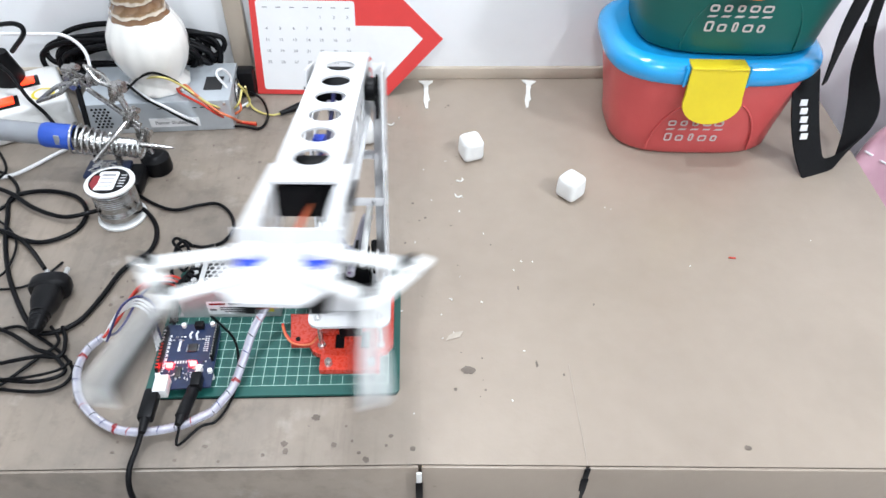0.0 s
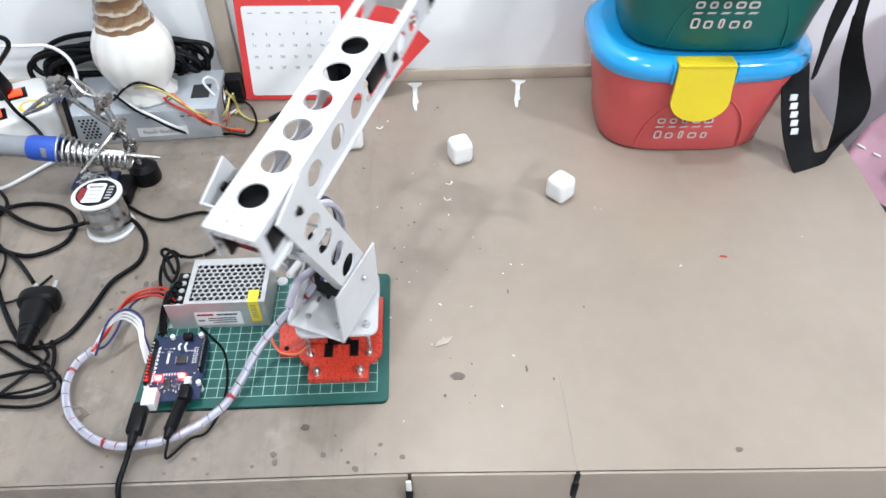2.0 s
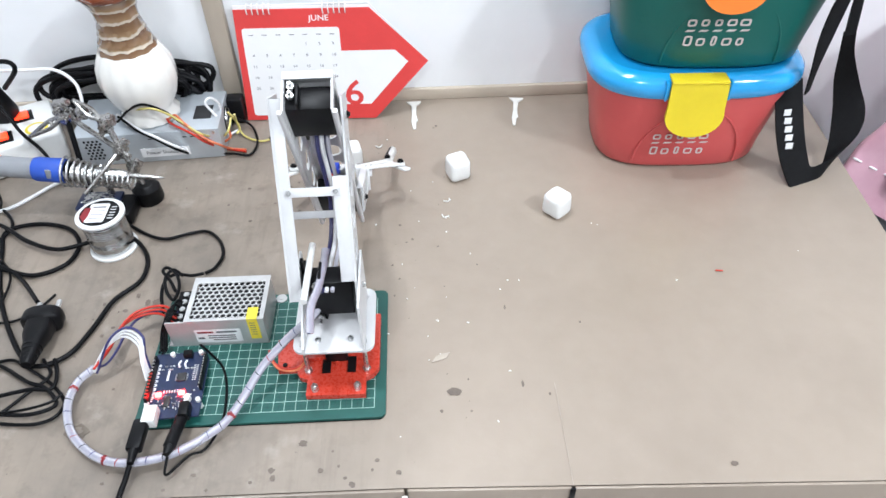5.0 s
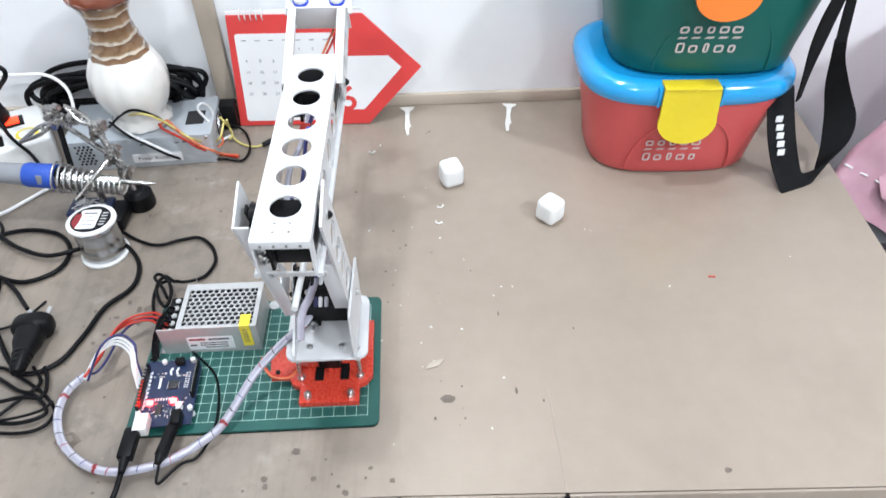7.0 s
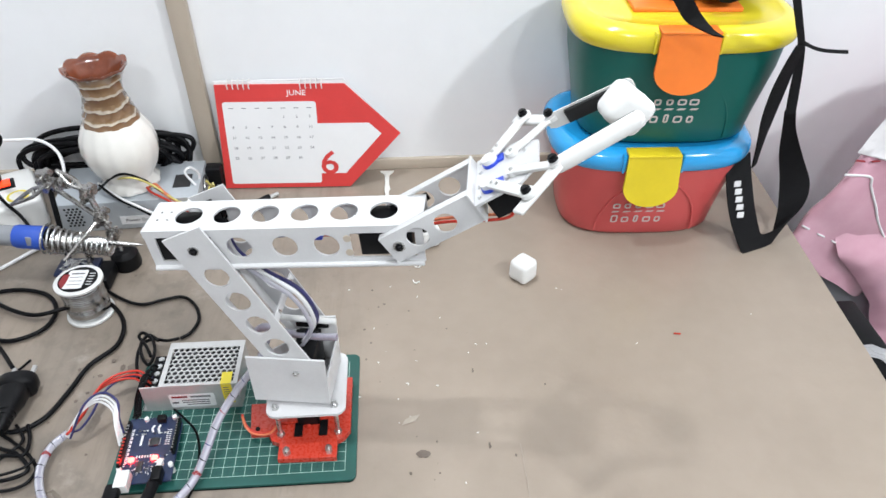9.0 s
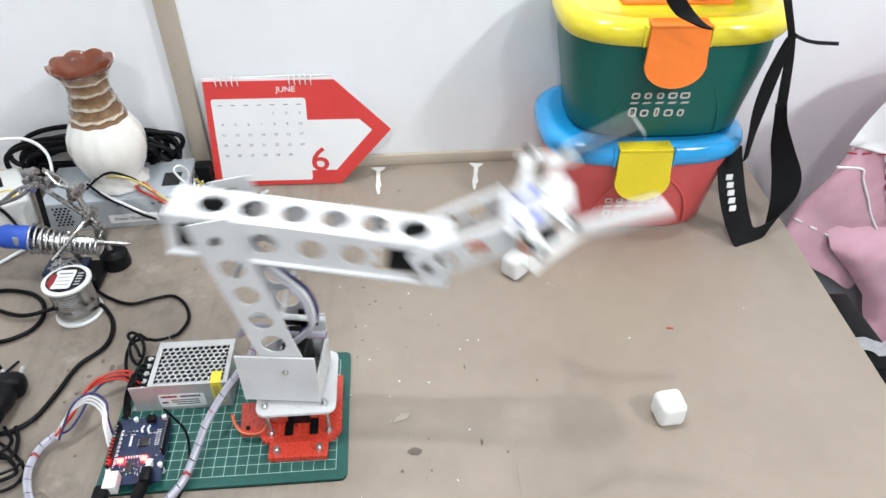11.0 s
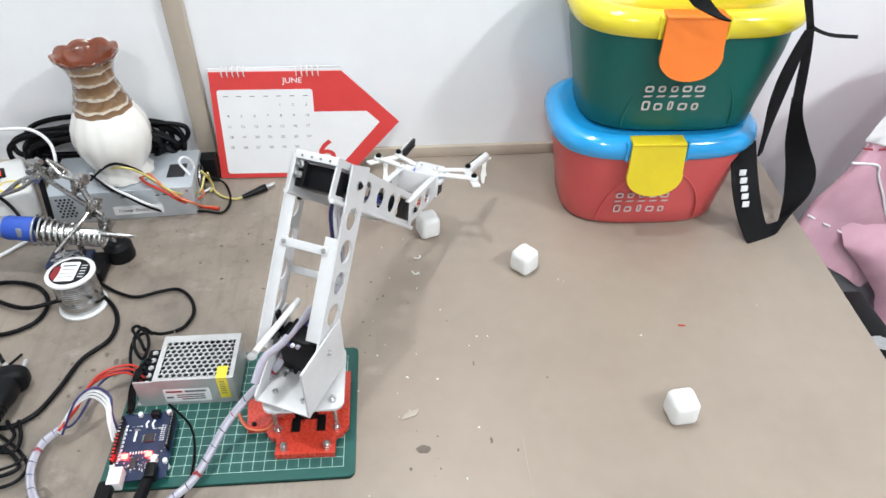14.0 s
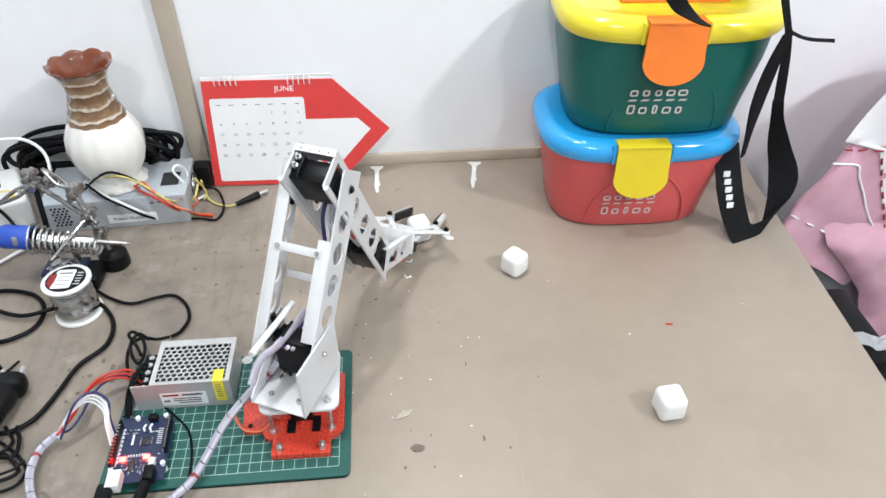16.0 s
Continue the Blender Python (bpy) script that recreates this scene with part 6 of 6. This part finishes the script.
def camera_strap():
    t = thing("camera_strap", "wide black woven camera strap hanging to the table", "strap")
    part("front_band", Geo().ribbon([(0.6832, 0.3511, 0.1100), (0.6849, 0.3377, 0.0850), (0.6895, 0.3211, 0.0550), (0.7004, 0.3101, 0.0240), (0.7136, 0.3019, 0.0040), (0.7434, 0.3133, 0.0060), (0.7684, 0.3388, 0.0300), (0.7708, 0.3545, 0.0620), (0.7563, 0.3603, 0.1000), (0.7379, 0.3528, 0.1400), (0.7204, 0.3364, 0.1750)], [(0.0155, 0.003, 0.0), (0.0170, 0.003, 0.0), (0.0175, 0.004, 0.001), (0.0165, 0.006, 0.003), (0.0120, 0.010, 0.010), (0.0090, 0.006, 0.016), (0.0140, -0.002, 0.012), (0.0165, -0.004, 0.004), (0.0130, -0.004, 0.001), (0.0075, -0.002, 0.001), (0.0060, -0.001, 0.001)], 0.0018, 10), WEB, t, "wide woven band", 60)
    part("upper_band", Geo().ribbon([(0.7209, 0.3354, 0.1720), (0.7126, 0.3284, 0.2000), (0.7005, 0.3175, 0.2380), (0.6876, 0.3052, 0.2680), (0.6646, 0.2833, 0.3000), (0.6476, 0.2743, 0.3300)], [(0.0062, 0.001, 0.001), (0.0060, 0.001, 0.001), (0.0050, 0.001, 0.001), (0.0045, 0.002, 0), (0.0045, 0.002, 0), (0.0045, 0.002, 0)], 0.0016, 8), WEB, t, "narrow strap end", 60)
    part("rear_band", Geo().ribbon([(0.6847, 0.3006, 0.2700), (0.6859, 0.3098, 0.2450), (0.6879, 0.3191, 0.2120), (0.6866, 0.3199, 0.1780), (0.6897, 0.3236, 0.1400), (0.6907, 0.3232, 0.1100)], [(0.0060, 0.002, 0.0), (0.0080, 0.003, 0.001), (0.0095, 0.003, 0.002), (0.0085, 0.003, 0.001), (0.0050, 0.003, 0.001), (0.0035, 0.003, 0.001)], 0.0018, 8), WEB, t, "rear run of the band", 60)
    part("loose_end", Geo().ribbon([(0.6872, 0.3097, 0.2720), (0.7037, 0.3156, 0.2620), (0.7187, 0.3128, 0.2580), (0.7452, 0.3117, 0.2560)], [(0, 0.001, 0.0016)] * 4, 0.0012, 8), WEB, t, "loose strap end", 60)
    part("short_tail", Geo().ribbon([(0.5279, 0.2524, 0.3400), (0.5460, 0.2598, 0.3180), (0.5601, 0.2580, 0.3070), (0.5739, 0.2563, 0.3000)], [(0.008, 0.002, 0.002), (0.008, 0.002, 0.002), (0.0075, 0.002, -0.001), (0.006, 0.002, -0.002)], 0.0018, 8), WEB, t, "short strap tail on the lid", 60)
    a, b = [Vector(p) for p in ([(0.6820, 0.3360, 0.0830), (0.6886, 0.3124, 0.0410)])]
    n = 5
    for k in range(n):
        c = a.lerp(b, (k + 0.5) / n) + Vector((0, -0.0022, 0.0004))
        part("print_mark", Geo().box((0, 0, 0), (0.0092, 0.0008, 0.0075), Matrix.Translation(c) @ pose(0, 0, 0, -16, 4, 8), bevel=0.0003), PAPER, t, "white printed mark")


camera_strap()


def pink_bag():
    t = thing("plastic_bag", "glossy pink plastic bag with white and red print", "bag")
    hx, hy, cy = 0.100, 0.040, 0.390

    def left(z):
        return 0.797 + 0.42 * z

    def crease(x, z):
        return 0.010 * noise.noise(Vector((x * 14 + z * 6, z * 5, 1.0))) + 0.004 * noise.noise(Vector((x * 34, z * 22 + x * 16, 4.0)))

    def front(x, z, lift=0.0012):
        u = max(-0.999, min(0.999, (x - left(z)) / hx - 1))
        v = -(1 - abs(u) ** 5) ** 0.2
        return Vector((x, cy + hy * v + crease(x, z) - lift, z))

    seg, rows = 88, 40
    vs, fs = [], []
    for i in range(rows + 1):
        for k in range(seg):
            a = 2 * math.pi * k / seg
            c, s = math.cos(a), math.sin(a)
            u, v = math.copysign(abs(c) ** 0.4, c), math.copysign(abs(s) ** 0.4, s)
            e = (hx - 0.02) * (1 + u)
            low = -0.075 - 0.02 * e - 3.0 * min(e, 0.20) ** 2
            z = low + (0.215 - low) * i / rows
            x = left(z) + hx * (1 + u) + 1.1 * hy * (v + 1)
            vs.append((x, cy + hy * v + crease(x, z), z))
    for i in range(rows):
        for k in range(seg):
            j = (k + 1) % seg
            fs.append([i * seg + k, i * seg + j, (i + 1) * seg + j, (i + 1) * seg + k])
    fs.append([rows * seg + k for k in range(seg)])
    part("film", Geo().add(vs, fs), PINK, t, "crumpled pink film", 80)
    vs, nn, mm = [], 24, 24
    for i in range(mm + 1):
        z = 0.213 - 0.210 * i / mm
        x0 = left(z) + 0.004 if z > 0.094 else 0.884 + 0.45 * (0.094 - z)
        for k in range(nn + 1):
            vs.append(front(x0 + (left(z) + 0.195 - x0) * k / nn, z))
    fs = [[i * (nn + 1) + k + 1, i * (nn + 1) + k, (i + 1) * (nn + 1) + k, (i + 1) * (nn + 1) + k + 1] for i in range(mm) for k in range(nn)]
    part("white_print", Geo().add(vs, fs), FILMW, t, "white printed field", 80)
    line = [(0.834, 0.071), (0.866, 0.069), (0.872, 0.056), (0.880, 0.042), (0.892, 0.022), (0.910, -0.010), (0.952, -0.064)]
    part("white_line", Geo().tube([front(x, z) for x, z in line], 0.0017, seg=8, steps=4), FILMW, t)
    for k in range(12):
        x, z = (0.842 + 0.019 * k, 0.0905) if k < 3 else (0.892 + 0.008 * (k - 3), 0.080 - 0.018 * (k - 3))
        dx, dz = (0.010, 0.0005) if k < 3 else (0.0035, -0.009)
        part("red_dash", Geo().tube([front(x, z, 0.002), front(x + dx, z + dz, 0.002)], 0.0013, seg=7), DKRED, t, "dark red printed dash")
    for k in range(7):
        x = 0.806 + 0.024 * k
        z = -0.010 - 0.52 * (x - 0.806)
        part("white_dash", Geo().tube([front(x, z), front(x + 0.011, z - 0.0055)], 0.0014, seg=7), FILMW, t, "white printed dash")
    # loose fold of film that hangs past the table edge
    edge = [(0.850, -0.010), (0.865, -0.055), (0.903, -0.094), (0.945, -0.145), (0.972, -0.205), (0.930, -0.270), (0.900, -0.330), (0.890, -0.38)]
    vs, nn = [], 20
    zs = [-0.010 - 0.0074 * i for i in range(51)]
    for z in zs:
        e = float(np.interp(-z, [-q[1] for q in edge], [q[0] for q in edge]))
        out = max(0.0, min(1.0, (-0.010 - z) / 0.060))
        for k in range(nn + 1):
            x = e + (1.16 - e) * k / nn
            f = front(min(x, left(z) + 0.19), z, -0.004).y
            vs.append((x, f + (0.332 - f) * out * out * (3 - 2 * out) + 0.006 * out * noise.noise(Vector((x * 30 - z * 18, z * 8, 9.0))) + 0.010 * out * math.exp(-((x - e) / 0.012) ** 2), z))
    fs = [[i * (nn + 1) + k + 1, i * (nn + 1) + k, (i + 1) * (nn + 1) + k, (i + 1) * (nn + 1) + k + 1] for i in range(len(zs) - 1) for k in range(nn)]
    part("hanging_fold", Geo().add(vs, fs), PINK, t, "loose pink fold hanging beside the table", 80)
    part("top_fold", Geo().ribbon([(0.905, 0.345, 0.150), (0.915, 0.345, 0.168), (0.930, 0.345, 0.180)], [(0.004, 0.001, 0.004)] * 3, 0.004, 6), BLACK, t, "black drawstring end")


pink_bag()


def crate():
    t = thing("crate", "black plastic crate under the bag", "crate")
    part("tub", Geo().box((0.985, 0.22, -0.56), (0.40, 0.52, 0.38), bevel=0.01), BLACK, t)
    part("rim", Geo().box((0.796, 0.167, -0.20), (0.036, 0.120, 0.352), bevel=0.004), BLACK, t, "black upright rim")
    g = thing("grey_box", "grey metal box in the crate", "box")
    part("box_body", Geo().box((0.905, 0.395, -0.235), (0.210, 0.055, 0.250), bevel=0.006), BOXGREY, g)
    part("box_lid", Geo().box((0.905, 0.395, -0.105), (0.216, 0.060, 0.010), bevel=0.003), BOXGREY, g)


crate()


def plastic_wrap():
    vs, n = [], 14
    for j in range(n + 1):
        for i in range(n + 1):
            x, y = -0.026 + 0.052 * i / n, -0.011 + 0.022 * j / n
            vs.append((x, y + 0.003 * math.sin(9 * i / n), 0.006 + 0.006 * noise.noise(Vector((x * 120, y * 160, 2.0)))))
    fs = [[j * (n + 1) + i, j * (n + 1) + i + 1, (j + 1) * (n + 1) + i + 1, (j + 1) * (n + 1) + i] for j in range(n) for i in range(n)]
    solo("plastic_wrap", Geo().add(vs, fs), CLEAR, "crumpled scrap of clear plastic wrap on the crate", "wrap", m=pose(0.800, 0.134, -0.0265, 0, 0, -12), angle=80)


plastic_wrap()

# ---- marks and crumbs on the card ----


def blob(x, y, rx, ry, seed, z=0.0004, turn=0.0, n=20):
    rnd = random.Random(seed)
    pts = []
    for k in range(n):
        a = 2 * math.pi * k / n
        w = 1 + rnd.uniform(-0.22, 0.18)
        u, v = rx * w * math.cos(a), ry * w * math.sin(a)
        c, s = math.cos(radians(turn)), math.sin(radians(turn))
        pts.append((x + c * u - s * v, y + s * u + c * v))
    return Geo().outline(pts, 0.00005, z)


for k, (x, y, rx, ry) in enumerate(((0.282, 0.025, 0.0062, 0.0042), (0.150, -0.021, 0.0036, 0.0030), (0.126, -0.045, 0.0028, 0.0024), (0.128, -0.052, 0.0022, 0.0030), (0.194, -0.061, 0.0030, 0.0026), (0.188, -0.055, 0.0016, 0.0014), (0.167, -0.047, 0.0022, 0.0022), (0.232, -0.052, 0.0026, 0.0022), (0.510, -0.058, 0.0030, 0.0024), (0.345, 0.030, 0.0012, 0.0040), (0.338, 0.123, 0.0010, 0.0030), (-0.016, 0.148, 0.0050, 0.0070), (-0.022, 0.133, 0.0030, 0.0045), (-0.052, 0.118, 0.0020, 0.0016), (-0.060, 0.108, 0.0018, 0.0020), (-0.038, 0.160, 0.0022, 0.0030), (0.110, -0.055, 0.0016, 0.0014), (0.075, -0.060, 0.0014, 0.0012), (-0.030, 0.044, 0.0014, 0.0012), (0.315, 0.185, 0.0010, 0.0010), (0.100, 0.330, 0.0018, 0.0014), (0.085, 0.300, 0.0014, 0.0012), (0.115, 0.285, 0.0016, 0.0014), (0.060, 0.270, 0.0020, 0.0016), (0.410, 0.100, 0.0010, 0.0012), (0.368, 0.018, 0.0010, 0.0016), (-0.004, 0.158, 0.0035, 0.0024), (-0.026, 0.150, 0.0024, 0.0042), (-0.046, 0.140, 0.0030, 0.0022), (-0.070, 0.150, 0.0016, 0.0022), (0.062, -0.046, 0.0022, 0.0016), (0.040, -0.058, 0.0018, 0.0014), (-0.012, -0.050, 0.0016, 0.0012), (0.214, -0.040, 0.0020, 0.0016), (0.176, -0.030, 0.0012, 0.0010), (0.050, 0.330, 0.0022, 0.0014), (0.080, 0.352, 0.0014, 0.0012), (0.030, 0.300, 0.0016, 0.0012), (0.110, 0.250, 0.0020, 0.0014))):
    solo("stain", blob(x, y, rx, ry, k, 0.0003), STAIN, "dark dried stain on the card", "stain", "stains on the card")
specks = Geo()
rnd = random.Random(31)
for _ in range(90):
    x, y, r = rnd.uniform(-0.22, 0.30), rnd.uniform(-0.066, 0.46), rnd.uniform(0.0004, 0.0016)
    q = blob(x, y, r, r * rnd.uniform(0.6, 1.3), rnd.randrange(999), 0.00025, n=9)
    specks.add(q.v, q.f)
solo("dirt_specks", specks, STAIN, "small dark dirt specks on the worn card", "dirt", kind="stuff")
solo("ring_stain", blob(-0.049, 0.000, 0.0110, 0.0080, 77, 0.0003, n=13), RINGMARK, "brown round stain on the card", "stain")
solo("ring_stain_centre", blob(-0.050, 0.001, 0.0058, 0.0040, 78, 0.0005, n=12), PALERING, "paler centre of the round stain", "stain")
solo("card_seam", Geo().box((0.374, -0.020, 0.0001), (0.0003, 0.100, 0.0003)), PALESTAIN, "thin crease in the card", "crease")
for x in (0.237, 0.373):
    t = thing("edge_clip", "small metal clip on the table's front edge", "clip")
    part("tape", Geo().box((x, -0.0745, -0.006), (0.0045, 0.0016, 0.016), bevel=0.0005), CHALK if x < 0.3 else BLACK, t)
    part("dark_gap", Geo().box((x, -0.0750, -0.034), (0.0060, 0.0016, 0.040), bevel=0.0005), BLACK, t)


def plaster(x, turn, seed):
    pts = [(-0.010, 0.0), (-0.008, -0.004), (-0.0035, -0.009), (-0.0030, -0.030), (-0.0045, -0.048), (-0.0025, -0.066), (0.0008, -0.0665), (0.0018, -0.050), (0.0042, -0.047), (0.0030, -0.041), (0.0022, -0.028), (0.0035, -0.010), (0.009, -0.004), (0.010, 0.0)]
    solo("plaster_smear", Geo().outline([(px, py + 0.0005) for px, py in pts][::-1], 0.0, 0.0014, pose(x, 0.507, 0.0001, 0, 0, turn)), CHALK, "white plaster smear at the foot of the wall", "plaster", "plaster smears")


plaster(0.251, 1, 1)
plaster(0.394, -8, 2)


def crumbs():
    rnd = random.Random(21)
    g = Geo()
    spots = [(0.662, 0.186), (0.455, 0.240), (0.449, 0.243), (0.271, 0.068), (0.275, 0.066), (0.205, 0.255), (0.285, 0.262), (0.291, 0.294), (0.345, 0.160), (0.24, 0.14), (0.248, 0.155), (0.52, 0.15), (0.30, 0.105), (0.26, 0.09), (0.235, 0.19), (0.215, 0.42), (0.28, 0.14), (0.335, 0.045)]
    for _ in range(14):
        spots.append((rnd.gauss(0.27, 0.05), rnd.uniform(-0.02, 0.33)))
    for i, (x, y) in enumerate(spots):
        s = rnd.uniform(0.0004, 0.0011)
        g.box((0, 0, 0), (s * 2.2, s, s * 0.8), Matrix.Translation((x, y, s * 0.4)) @ pose(0, 0, 0, 0, 0, rnd.uniform(0, 180)))
    solo("plaster_crumbs", g, CHALK, "scattered white crumbs on the card", "crumbs", kind="stuff")
    solo("red_scrap", Geo().box((0, 0, 0.0006), (0.0075, 0.0016, 0.0012), bevel=0.0003), REDW, "tiny red scrap of wire on the card", "scrap", m=pose(0.568, 0.161, 0, 0, 0, -8))
    solo("paper_scrap", Geo().outline([(-0.010, -0.002), (0.004, -0.004), (0.011, 0.001), (0.002, 0.003), (-0.004, 0.0025)], 0, 0.0005), PALESTAIN, "pale torn scrap on the card", "scrap", m=pose(0.271, 0.064, 0.0003, 0, 0, 25))
    for x, y, tu in ((0.288, 0.292, 30), (0.284, 0.264, -20), (0.205, 0.405, 10)):
        solo("plaster_shaving", Geo().tube([(-0.004, 0.002, 0.0009), (-0.001, -0.002, 0.0012), (0.002, -0.0015, 0.0015), (0.004, 0.002, 0.0009)], 0.0008, seg=6), CHALK, "curled white shaving on the card", "shaving", "shavings", m=pose(x, y, 0, 0, 0, tu))


crumbs()
# ---- movement ----


def motions():
    states = [(t, arm_poses(t), joint_angles(t)[4]) for t in TICKS]
    for k, key in enumerate(("bracket", "upper", "fore", "hand")):
        walk(PARTS[key], [(t, p[k]) for t, p, _ in states])
    for s, tag in ((1, "left"), (-1, "right")):
        for k, key in enumerate(("rear_", "front_", "finger_")):
            walk(PARTS[key + tag], [(t, p[3] @ jaw_poses(o, s)[k]) for t, p, o in states])
    # the carried marshmallow: lies, is gripped and carried, is set down
    rest = MARSH["far"].matrix_basis.copy()
    grip = arm_poses(5.4)[3].inverted() @ rest
    end = pose(0.5260, 0.0450, 0.0140, 0, 0, -84)
    rows = []
    for t, p, _ in states:
        rows.append((t, rest if t <= 5.4 else p[3] @ grip if t <= 10.3 else end))
    walk(MARSH["far"], rows)
    # the loom swings a little with the base
    rows = []
    for t in TICKS:
        turn = joint_angles(t)[0]
        rows.append((t, Matrix.Translation(JOINT) @ pose(0, 0, 0, 0, 0, 16.0 * (1 - max(0.0, min(1.0, turn / 90.0))) + 3.0 * max(0.0, min(1.0, -turn / 90.0)))))
    walk(PARTS["loom"], rows)


motions()
